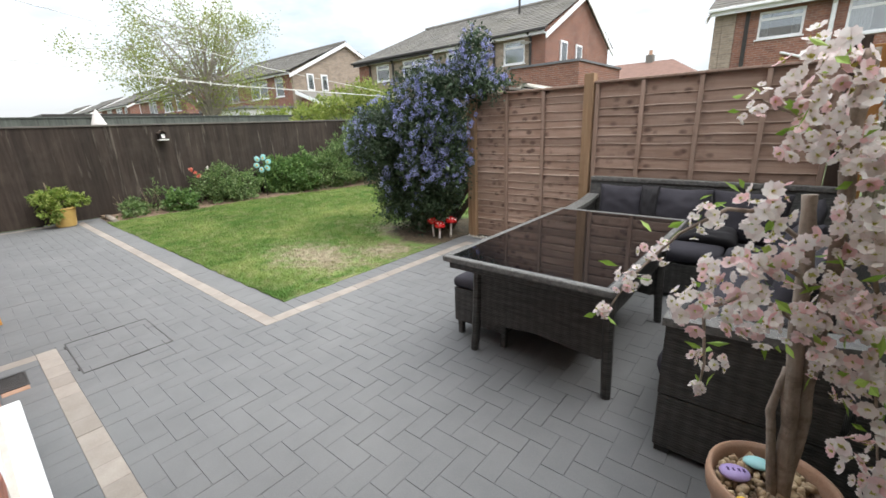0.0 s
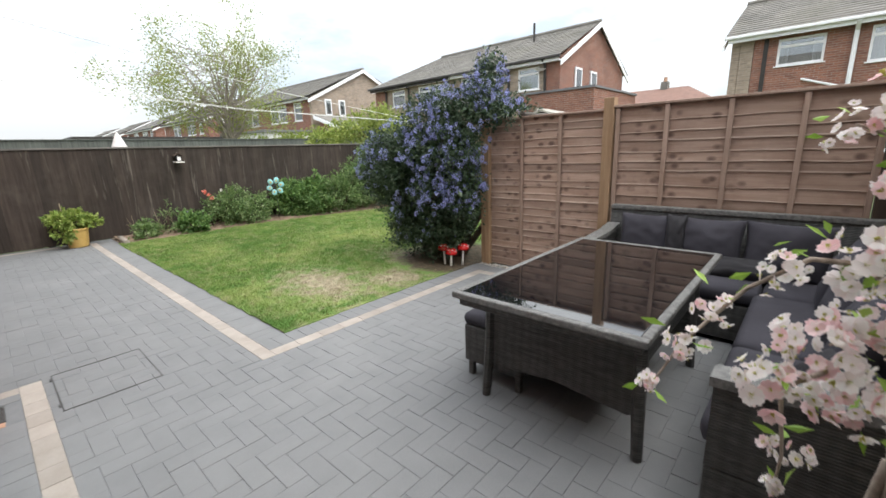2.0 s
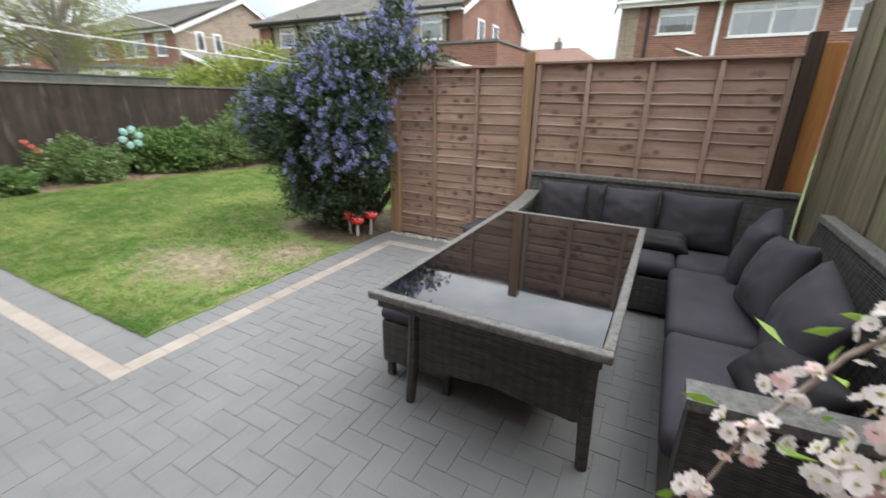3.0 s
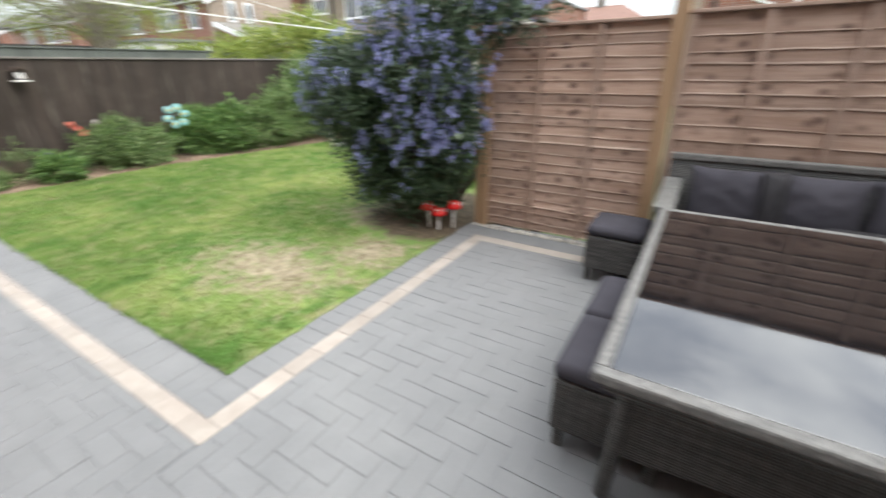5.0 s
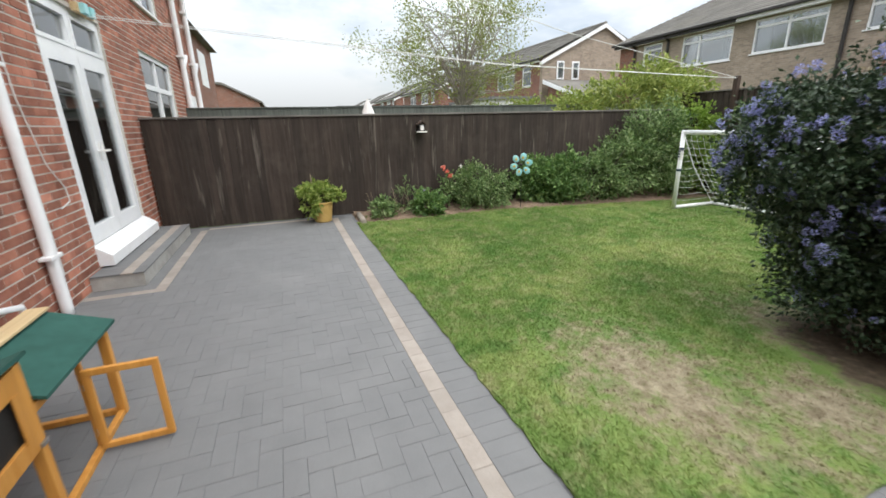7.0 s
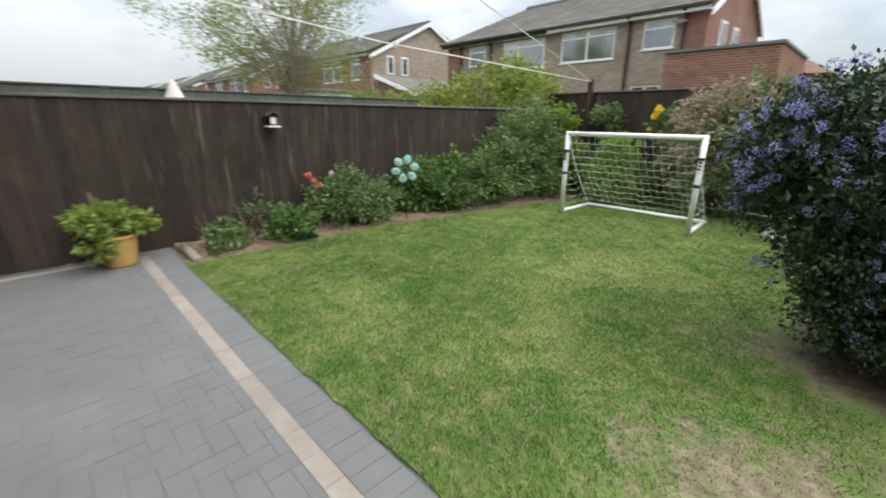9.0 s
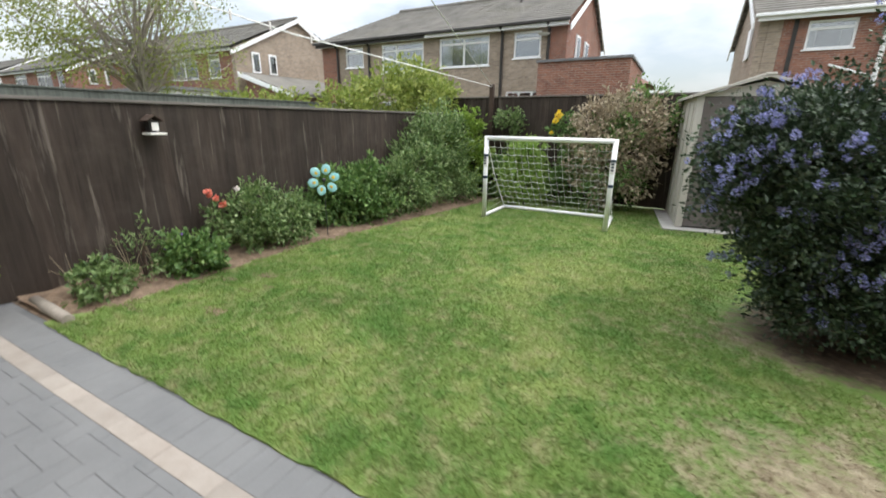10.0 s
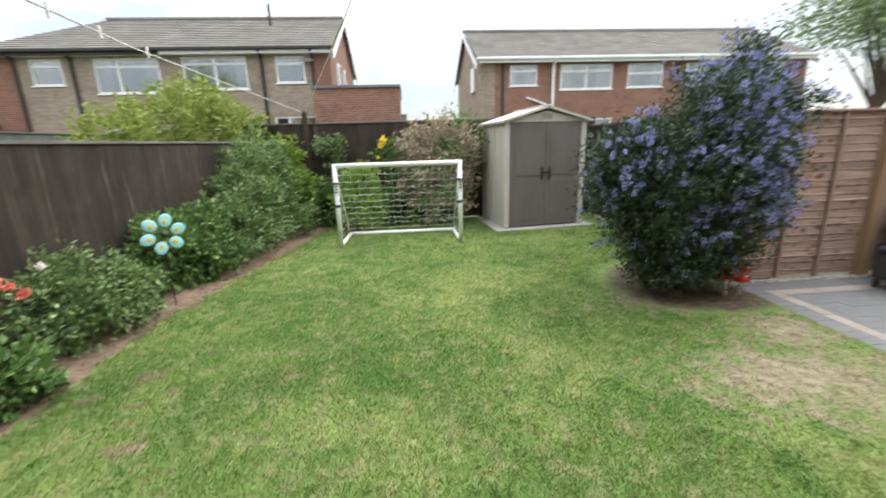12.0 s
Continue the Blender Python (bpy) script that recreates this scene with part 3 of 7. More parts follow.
def lawn_outline():
    rng = random.Random(5)
    pts = []
    for i, (a, b) in enumerate(zip(LAWN, LAWN[1:] + LAWN[:1])):
        n = max(2, int(math.dist(a, b) / 0.09))
        for k in range(n):
            t = k / n
            w = 0.012 if i < 2 else 0.05
            pts.append((a[0] + (b[0] - a[0]) * t + rng.uniform(-w, w), a[1] + (b[1] - a[1]) * t + rng.uniform(-w, w)))
    return pts


lawn = link_mesh("lawn", prism(bmesh.new(), lawn_outline(), 2, -0.05, 0.008), M_lawn)
tagged(lawn, "mown green lawn with dry worn patches", "lawn", kind="structure")


def worn_at(x, y):
    w = np.zeros_like(x)
    for cx, cy, rx, ry in ((-4.0, 2.55, 0.85, 0.50), (-3.5, 3.15, 0.42, 0.45), (-3.85, 3.95, 0.9, 0.40)):
        d = np.sqrt(((x - cx) / rx) ** 2 + ((y - cy) / ry) ** 2)
        w = np.maximum(w, np.clip((1.5 - d) / 1.4, 0, 1))
    d = np.sqrt(((x + 3.52) / 0.85) ** 2 + ((y - 4.30) / 0.80) ** 2)
    return np.maximum(w, np.clip((1.25 - d) / 0.2, 0, 1.2))


def grass_blades():
    rng = np.random.default_rng(11)
    n = 420000
    x, y = rng.uniform(-8.84, -3.13, n), rng.uniform(1.62, 8.6, n)
    # nearer strip by the paving grows denser
    keep = rng.uniform(0, 1, n) < np.clip(1.15 - 0.11 * (y - 1.6), 0.35, 1)
    keep &= rng.uniform(0, 1, n) > worn_at(x, y) * 0.8
    keep &= ~((x > -3.2) & (y < 4.3) & (x > -3.16))
    keep &= ~((x > -4.98) & (y > 7.16 + 0.12 * (x + 4.98)))
    left = np.interp(y, [1.6, 2.4, 4.1, 5.1, 6.3, 7.35, 8.7], [-8.78, -8.72, -8.72, -8.52, -8.26, -8.06, -7.9])
    keep &= x > left + 0.05 * np.sin(y * 9.0) * np.sin(y * 23.0)
    x, y = x[keep], y[keep]
    n = len(x)
    a = rng.uniform(0, 2 * np.pi, n)
    h = rng.uniform(0.012, 0.034, n) * (1 - 0.5 * np.minimum(1, worn_at(x, y)))
    lean = rng.uniform(0.3, 1.4, n) * h
    b = rng.uniform(0, 2 * np.pi, n)
    w = rng.uniform(0.0022, 0.0048, n)
    v = np.empty((n, 3, 3))
    base = np.stack([x, y, np.full(n, 0.006)], 1)
    off = np.stack([np.cos(a) * w, np.sin(a) * w, np.zeros(n)], 1)
    v[:, 0], v[:, 1] = base - off, base + off
    v[:, 2] = base + np.stack([np.cos(b) * lean, np.sin(b) * lean, h], 1)
    ob = raw_mesh("grass", v, np.arange(3 * n), 3, M_blade)
    tagged(ob, "short mown grass blades thinning to straw", "grass", kind="stuff")


grass_blades()

bed = link_mesh("flower_bed", boxbm(-9.62, -7.8, 1.66, 8.72, -0.06, 0.002), M_soil)
bm = bmesh.new()
bmesh.ops.create_grid(bm, x_segments=14, y_segments=90, size=0.5, matrix=Matrix.Translation((-8.72, 5.18, 0.012)) @ Matrix.Diagonal((1.7, 7.0, 1, 1)))
for v in bm.verts:
    v.co.z += -0.012 + 0.02 * noise.noise(v.co * 4) + 0.012 * noise.noise(v.co * 15) + 0.09 * max(0, min(0.5, -8.7 + 0.07 * max(0, v.co.y - 4.0) ** 1.15 - v.co.x))
bed_top = part("soil", bm, M_soil, bed)
tagged(bed, "narrow bare soil border along the dark fence", "flower bed", kind="structure")

patio = link_mesh("patio", boxbm(-9.62, 0.62, -1.12, 4.30, -0.058, -0.0032), M_joint)
tagged(patio, "block paved patio in grey herringbone with cream bands", "patio", kind="structure")


# ---- dark boarded fence beside the bed ----
def feather_board(w, h, seed):
    rng = random.Random(seed)
    bm = bmesh.new()
    prism(bm, [(-w / 2, 0.0), (w / 2, 0.0), (w / 2, 0.008), (-w / 2, 0.019)], 2, 0, h)
    bm.verts.ensure_lookup_table()
    for v in bm.verts:
        if v.co.z > h - 0.01:
            v.co.z += rng.uniform(-0.006, 0.006)
    return bm


def boarded_fence(name, label, p0, p1, height, mat_board, mat_cap, board_w=0.125, cap=True, group="", posts=True, gap_from=0.02):
    """A fence of upright feather-edged boards from p0 to p1, its face to the left of that line."""
    f = thing(name, label, "fence", kind="structure")
    a, b = Vector((*p0, 0)), Vector((*p1, 0))
    ln = (b - a).length
    ang = math.atan2(b.y - a.y, b.x - a.x)
    base = Matrix.Translation(a) @ Matrix.Rotation(ang, 4, "Z")
    meshes = []
    for s in range(4):
        me = bpy.data.meshes.new("board")
        bb = feather_board(board_w, height - gap_from, s)
        bb.to_mesh(me)
        bb.free()
        me.materials.append(mat_board)
        meshes.append(me)
    n = int(ln / (board_w * 0.93))
    rng = random.Random(len(name) + n)
    for i in range(n):
        o = new("board", meshes[i % 4])
        o.parent = f
        o.matrix_local = base @ Matrix.Translation(((i + 0.5) * ln / n, 0.004 + rng.uniform(-0.003, 0.004), gap_from + rng.uniform(-0.008, 0.004))) @ Matrix.Rotation(radians(rng.uniform(-0.15, 0.15)), 4, "Y")
    for z in (0.35, height - 0.35):
        part("rail", box(bmesh.new(), 0, ln, -0.06, -0.002, z - 0.04, z + 0.04, m=base), mat_board, f)
    if posts:
        k = max(2, int(ln / 1.9))
        for i in range(k + 1):
            x = min(max(0.05, i * ln / k), ln - 0.05)
            part("post", box(bmesh.new(), x - 0.045, x + 0.045, -0.15, -0.062, -0.05, height - 0.03, m=base), mat_board, f)
    if cap:
        part("capping_rail", box(bmesh.new(), -0.01, ln + 0.01, -0.03, 0.042, height - 0.004, height + 0.024, 0.004, m=base), mat_cap, f)
    return f


boarded_fence("wall_fence_west", "dark brown stained upright board fence with pale capping", (fence_x(FENCE_Y1), FENCE_Y1), (fence_x(FENCE_Y0), FENCE_Y0), FENCE_H, M_dark, M_darkcap)
boarded_fence("wall_fence_back", "tall dark brown board fence across the garden end", (-2.6, 8.82), (-9.5, 8.82), 1.92, M_dark, M_darkcap)
boarded_fence("wall_fence_side", "dark brown board fence behind the bush", (-2.64, 4.40), (-2.64, 8.8), 1.75, M_dark, M_darkcap)
boarded_fence("wall_fence_neighbour", "weathered grey green fence of a neighbouring garden", (-13.2, 13.2), (-13.2, -1.4), 1.88, M_greyfence, M_greyfence, 0.15)
boarded_fence("wall_fence_neighbour_far", "weathered dark fence behind neighbouring gardens", (-9.6, 13.3), (-13.2, 13.3), 1.9, M_greyfence, M_greyfence, 0.15)


# ---- brown lap panel fence ----
def lap_panel(f, x0, x1, y, z0, z1, battens, rows):
    """Overlapping waney boards whose paler lower edges stand proud, between upright battens."""
    rng = random.Random(int(x0 * 100))
    cuts = [0.0]
    for i in range(rows):
        cuts.append(cuts[-1] + rng.uniform(0.72, 1.28))
    cuts = [z0 + (z1 - z0) * c / cuts[-1] for c in cuts]
    for i in range(rows):
        za, zb = cuts[i], cuts[i + 1] + 0.022
        n = 22
        ph = rng.uniform(0, 9)
        lip = rng.uniform(0.006, 0.013)
        v = []
        for k in range(n + 1):
            x = x0 + (x1 - x0) * k / n
            wob = 0.010 * noise.noise(Vector((x * 2.3, i * 3.7, ph))) + 0.004 * noise.noise(Vector((x * 9.0, i * 1.3, ph)))
            v += [(x, y - 0.010, za + wob), (x, y - 0.0135, za + wob + 0.002), (x, y - 0.0125, za + wob + 0.002 + lip), (x, y - 0.002, zb), (x, y + 0.003, zb), (x, y - 0.002, za + wob)]
        faces, tint = [], []
        for k in range(n):
            a, b = 6 * k, 6 * (k + 1)
            for q in range(6):
                r = (q + 1) % 6
                faces.append((a + q, b + q, b + r, a + r))
                tint.append(1 if q == 1 else 0)
        me = bpy.data.meshes.new("lap_board")
        me.from_pydata(v, [], faces)
        me.materials.append(M_brown)
        me.materials.append(M_brownedge)
        me.polygons.foreach_set("material_index", tint)
        o = new("lap_board", me)
        o.parent = f
    for x in battens:
        part("batten", boxbm(x - 0.018, x + 0.018, y - 0.042, y - 0.0165, z0 - 0.01, z1 + 0.012, 0.003), M_brownv, f)
        part("batten", boxbm(x - 0.018, x + 0.018, y + 0.006, y + 0.03, z0 - 0.01, z1 + 0.012), M_brownv, f)
    part("capping", boxbm(x0 - 0.01, x1 + 0.01, y - 0.052, y + 0.04, z1 + 0.014, z1 + 0.036, 0.004), M_brownv, f)


brown_fence = thing("wall_fence_brown", "reddish brown lap panel fence with tan posts", "fence", kind="structure")
BFY = 4.29
lap_panel(brown_fence, -2.985, -1.668, BFY, 0.02, 1.682, (-2.565, -2.115), 21)
lap_panel(brown_fence, -1.562, 0.20, BFY - 0.02, 0.02, 1.702, (-1.54, -1.13, -0.675, -0.23, 0.18), 17)
part("post", boxbm(-3.105, -2.99, BFY - 0.06, BFY + 0.035, -0.05, 1.71, 0.004), M_post, brown_fence, "tan timber end post")
part("post", boxbm(-1.665, -1.572, BFY - 0.085, BFY + 0.015, -0.05, 1.81, 0.004), M_post, brown_fence, "tan timber post standing proud of panels")
part("post", box(bmesh.new(), 0.205, 0.29, BFY - 0.10, BFY - 0.01, -0.05, 1.86, 0.004), M_darkpost, brown_fence, "dark brown timber post")
part("corner_board", boxbm(0.295, 0.415, BFY - 0.05, BFY - 0.02, 0.0, 1.80, 0.003), M_orange, brown_fence, "new orange timber board")

right_fence = thing("wall_fence_east", "mossy green weathered board fence beside the sofa", "fence", kind="structure")
rng = random.Random(4)
yy = 4.24
while yy > -0.15:
    w = rng.uniform(0.13, 0.19)
    part("board", box(bmesh.new(), 0.425 + rng.uniform(0, 0.012), 0.45, yy - w, yy - 0.005, 0.52, 2.0 + rng.uniform(-0.01, 0.01), 0.002), M_moss, right_fence)
    part("board", box(bmesh.new(), 0.418 + rng.uniform(0, 0.01), 0.452, yy - w, yy - 0.005, 0.02, 0.515 + rng.uniform(-0.015, 0.004), 0.002), M_moss, right_fence)
    yy -= w
part("rail", boxbm(0.455, 0.53, -0.15, 4.24, 0.48, 0.56), M_moss, right_fence)
part("rail", boxbm(0.455, 0.53, -0.15, 4.24, 1.5, 1.58), M_moss, right_fence)


# ---- own house ----
WALL_Y, PROJ_Y, PROJ_X = -1.15, -0.075, -3.52


def brick_mesh():
    me = bpy.data.meshes.new("brick")
    bm = boxbm(-0.1075, 0.1075, -0.02, 0.0, -0.0325, 0.0325)
    for v in bm.verts:
        if v.co.y > -0.01:
            v.co.x *= 0.985
            v.co.z *= 0.94
            v.co.y += 0.003
    bm.to_mesh(me)
    bm.free()
    me.materials.append(M_brick)
    return me


house_wall = thing("wall_house_back", "red brick back wall of the house", "wall", kind="structure")
DOOR = (-9.02, -7.40, 0.20, 2.66)
KWIN = (-12.35, -10.45, 1.05, 2.62)
NWIN = (-5.9, -5.42, 1.25, 2.3)


def wall_with_holes(name, x0, x1, z0, z1, y_face, thick, holes, mat, parent):
    """A wall along x with rectangular openings cut through, made of blocks round them."""
    xs = sorted({x0, x1, *[h[0] for h in holes], *[h[1] for h in holes]})
    bm = bmesh.new()
    for a, b in zip(xs, xs[1:]):
        cuts = sorted((h[2], h[3]) for h in holes if h[0] <= a + 1e-6 and h[1] >= b - 1e-6)
        z = z0
        for c0, c1 in cuts:
            if c0 > z + 1e-6:
                box(bm, a, b, y_face - thick, y_face, z, c0)
            z = c1
        if z < z1 - 1e-6:
            box(bm, a, b, y_face - thick, y_face, z, z1)
    bmesh.ops.remove_doubles(bm, verts=bm.verts[:], dist=1e-4)
    return part(name, bm, mat, parent)


wall_with_holes("wall_core", -15.6, 0.74, -0.05, 5.2, WALL_Y - 0.004, 0.28, [DOOR, KWIN, NWIN, (-12.2, -10.6, 3.35, 4.45), (-8.6, -7.2, 3.35, 4.45)], M_mortar, house_wall)
part("roof", prism(bmesh.new(), [(WALL_Y + 0.35, 5.12), (WALL_Y - 4.6, 7.6), (WALL_Y - 9.5, 5.1), (WALL_Y - 9.5, 5.3), (WALL_Y - 4.6, 7.8), (WALL_Y + 0.35, 5.32)], 0, -15.8, 1.2), M_tile, house_wall, "grey tiled roof")
part("back_room_wall", boxbm(-15.6, 1.0, -9.9, -9.6, -0.05, 5.2), M_redwall, house_wall)
part("side_wall", boxbm(-15.6, -15.32, -9.6, WALL_Y - 0.3, -0.05, 5.2), M_redwall, house_wall)
part("side_wall", boxbm(0.75, 1.0, -9.6, WALL_Y - 0.01, -0.05, 5.2), M_redwall, house_wall)
part("gutter", tube(bmesh.new(), [(-15.7, WALL_Y + 0.36, 5.1), (1.1, WALL_Y + 0.36, 5.1)], 0.055, 10), M_white, house_wall, "white plastic gutter")
wall_with_holes("projecting_wall", PROJ_X, 0.75, -0.05, 2.55, PROJ_Y - 0.004, 0.25, [(-2.9, -1.75, 0.10, 2.15), (-0.7, 0.55, 0.0, 2.1)], M_mortar, house_wall)
part("return_wall", boxbm(PROJ_X + 0.004, PROJ_X + 0.25, WALL_Y + 0.002, PROJ_Y - 0.27, -0.05, 2.55), M_oldred, house_wall)
part("return_wall", boxbm(0.76, 1.0, WALL_Y + 0.002, PROJ_Y - 0.01, -0.05, 2.55), M_oldred, house_wall)
part("upper_wall", boxbm(PROJ_X + 0.002, 0.74, WALL_Y - 0.003, WALL_Y + 0.004, 2.71, 5.19), M_redwall, house_wall)
part("flat_roof", boxbm(PROJ_X - 0.06, 1.06, WALL_Y + 0.004, PROJ_Y + 0.10, 2.552, 2.70, 0.008), M_lead, house_wall, "grey felted flat roof")
# far room walls and floor, with indoor shade in their colour
room = link_mesh("room_shell", boxbm(PROJ_X + 0.3, 0.7, -4.2, -4.1, -0.05, 2.5), M_inside_shade)
tagged(room, "plastered room wall coloured dark for indoor shade behind the openings", "wall", kind="structure")
room2 = link_mesh("room_shell", boxbm(-15.2, PROJ_X - 0.1, -4.2, -4.1, -0.05, 5.1), M_inside_shade)
tagged(room2, "plastered room wall coloured dark for indoor shade behind the glass", "wall", kind="structure")
floor_in = link_mesh("floor", boxbm(-15.2, 0.7, -4.1, WALL_Y - 0.3, -0.05, 0.12), M_inside_shade)
tagged(floor_in, "floor inside the house coloured dark for indoor shade", "floor", kind="structure")
ceil_in = link_mesh("ceiling", boxbm(-15.2, 0.7, -4.1, WALL_Y - 0.3, 2.72, 2.8), M_render)
tagged(ceil_in, "white ceiling inside the house", "ceiling", kind="structure")


def framed_window(name, label, x0, x1, z0, z1, y, panes, parent=None, sill=True, frame_w=0.055, depth=0.07, mat=None, back=True, lights=None, curtain=None, face=1):
    """A window in a wall along x: frame, mullions, glass panes, sill. panes: fractions of width; lights: height fraction of the top lights."""
    mat = mat or M_white

    def ybox(bm_, xa, xb, o0, o1, za, zb, bev=0.0):
        ya, yb = y + face * o0, y + face * o1
        return box(bm_, xa, xb, min(ya, yb), max(ya, yb), za, zb, bev)

    if parent is None:
        w = thing(name, label, "window", kind="structure")
    else:
        w = new(name)
        w.parent = parent
        w["label"] = label
    bm = bmesh.new()
    ybox(bm, x0, x1, -depth, 0, z1 - frame_w, z1)
    ybox(bm, x0, x1, -depth, 0, z0, z0 + frame_w)
    ybox(bm, x0, x0 + frame_w, -depth, 0, z0 + frame_w, z1 - frame_w)
    ybox(bm, x1 - frame_w, x1, -depth, 0, z0 + frame_w, z1 - frame_w)
    part("window_frame", bm, mat, w)
    edges = [x0 + (x1 - x0) * p for p in panes]
    cols = list(zip([x0 + frame_w] + edges, edges + [x1 - frame_w]))
    for e in edges:
        part("mullion", ybox(bmesh.new(), e - frame_w * 0.6, e + frame_w * 0.6, -depth + 0.002, -0.004, z0 + frame_w, z1 - frame_w), mat, w)
    zs = [(z0 + frame_w, z1 - frame_w)]
    if lights:
        zt = z0 + (z1 - z0) * lights
        part("transom", ybox(bmesh.new(), x0 + frame_w, x1 - frame_w, -depth + 0.004, -0.006, zt - frame_w * 0.6, zt + frame_w * 0.6), mat, w)
        zs = [(z0 + frame_w, zt), (zt, z1 - frame_w)]
    for a, b in cols:
        for c, d in zs:
            p = part("pane", ybox(bmesh.new(), a, b, -depth * 0.6, -depth * 0.6 + 0.008, c, d), M_glass, w)
            p.visible_shadow = False
    if sill:
        part("window_sill", ybox(bmesh.new(), x0 - 0.06, x1 + 0.06, -depth, 0.075, z0 - 0.045, z0 - 0.002, 0.006), mat, w)
    # added sheet close behind the panes; its grey stands for the room's shade
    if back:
        part("shade_sheet", ybox(bmesh.new(), x0 - 0.4, x1 + 0.4, -0.9, -0.86, z0 - 0.3, z1 + 0.3), M_inside_shade, w, "added sheet coloured as a shaded room behind glass")
    if curtain:
        for s, t in curtain:
            bm = bmesh.new()
            k = 24
            a, b = x0 + (x1 - x0) * s, x0 + (x1 - x0) * t
            top = [bm.verts.new((a + (b - a) * i / k, y - face * 0.2 + 0.02 * math.sin(i * 1.9), z1 - 0.03)) for i in range(k + 1)]
            bot = [bm.verts.new((a + (b - a) * i / k, y - face * 0.2 + 0.025 * math.sin(i * 1.9 + 0.2), z0 + 0.03)) for i in range(k + 1)]
            for i in range(k):
                bm.faces.new((bot[i], bot[i + 1], top[i + 1], top[i]))
            bmesh.ops.solidify(bm, geom=bm.faces[:], thickness=0.004)
            part("curtain", bm, M_curtain, w, "pale hanging curtain")
    return w


# French doors
door = thing("door_1", "white glazed double French doors with top lights", "door", kind="structure")
dx0, dx1, dz0, dz1 = DOOR
dy = WALL_Y - 0.03
bm = bmesh.new()
box(bm, dx0, dx1, dy - 0.08, dy, dz1 - 0.06, dz1)
box(bm, dx0, dx0 + 0.06, dy - 0.08, dy, dz0, dz1 - 0.06)
box(bm, dx1 - 0.06, dx1, dy - 0.08, dy, dz0, dz1 - 0.06)
box(bm, dx0 + 0.06, dx1 - 0.06, dy - 0.08, dy, 2.20, 2.27)
box(bm, (dx0 + dx1) / 2 - 0.035, (dx0 + dx1) / 2 + 0.035, dy - 0.08, dy, 2.27, dz1 - 0.06)
part("door_frame", bm, M_white, door)
part("door_sill", prism(bmesh.new(), [(dy - 0.08, dz0 - 0.04), (dy + 0.16, dz0 - 0.04), (dy + 0.16, dz0 + 0.06), (dy + 0.02, dz0 + 0.16), (dy - 0.08, dz0 + 0.16)], 0, dx0 - 0.02, dx1 + 0.02), M_white, door, "deep white plastic sill")
mid = (dx0 + dx1) / 2
for a, b, s in ((dx0 + 0.062, mid - 0.003, 1), (mid + 0.003, dx1 - 0.062, -1)):
    leaf = part("door_leaf", bmesh.new(), M_white, door)
    bm = bmesh.new()
    z0, z1 = dz0 + 0.17, 2.195
    box(bm, a, a + 0.10, dy - 0.065, dy + 0.012, z0, z1)
    box(bm, b - 0.10, b, dy - 0.065, dy + 0.012, z0, z1)
    box(bm, a + 0.10, b - 0.10, dy - 0.065, dy + 0.012, z1 - 0.10, z1)
    box(bm, a + 0.10, b - 0.10, dy - 0.065, dy + 0.012, z0, z0 + 0.16)
    bm.to_mesh(leaf.data)
    bm.free()
    p = part("pane", boxbm(a + 0.10, b - 0.10, dy - 0.03, dy - 0.018, z0 + 0.16, z1 - 0.10), M_glass, leaf)
    p.visible_shadow = False
    hx = mid - 0.05 * s
    part("handle", box(boxbm(hx - 0.012, hx + 0.012, dy + 0.013, dy + 0.026, 1.14, 1.34, 0.003), hx - 0.011 - (0.10 if s > 0 else 0), hx + 0.011 + (0.10 if s < 0 else 0), dy + 0.03, dy + 0.05, 1.235, 1.257, 0.004), M_whitepaint, leaf, "white lever handle")
for a, b in ((dx0 + 0.06, mid - 0.035), (mid + 0.035, dx1 - 0.06)):
    p = part("top_light_pane", boxbm(a, b, dy - 0.04, dy - 0.03, 2.27, dz1 - 0.06), M_glass, door)
    p.visible_shadow = False
    bm = bmesh.new()
    for q in ((a, b, 2.27, 2.31), (a, b, dz1 - 0.10, dz1 - 0.06), (a, a + 0.04, 2.31, dz1 - 0.10), (b - 0.04, b, 2.31, dz1 - 0.10)):
        box(bm, q[0], q[1], dy - 0.06, dy + 0.008, q[2], q[3])
    part("top_light_frame", bm, M_white, door)
part("curtain", boxbm(dx0 + 0.08, dx0 + 0.74, dy - 0.26, dy - 0.235, 0.2, 2.6), M_curtain, door, "pale curtain behind glass")

framed_window("window_1", "white kitchen window with top lights", *KWIN, WALL_Y - 0.03, (0.5,), None, True, 0.065, lights=0.68, curtain=((0.02, 0.3),))
framed_window("window_2", "white upstairs window", -12.2, -10.6, 3.35, 4.45, WALL_Y - 0.03, (0.5,), None)
framed_window("window_3", "white upstairs window", -8.6, -7.2, 3.35, 4.45, WALL_Y - 0.03, (0.5,), None)
framed_window("window_4", "small white window beside the downpipe", *NWIN, WALL_Y - 0.03, (), None)
framed_window("window_5", "white glazed door with a projecting white sill", -2.9, -1.75, 0.10, 2.15, PROJ_Y - 0.03, (0.5,), None, False, 0.07)
sill5 = link_mesh("window_6_sill", boxbm(-2.94, -1.7, PROJ_Y - 0.10, PROJ_Y + 0.075, 0.055, 0.095, 0.006), M_white)
tagged(sill5, "white plastic door sill above the paving", "sill", kind="structure")

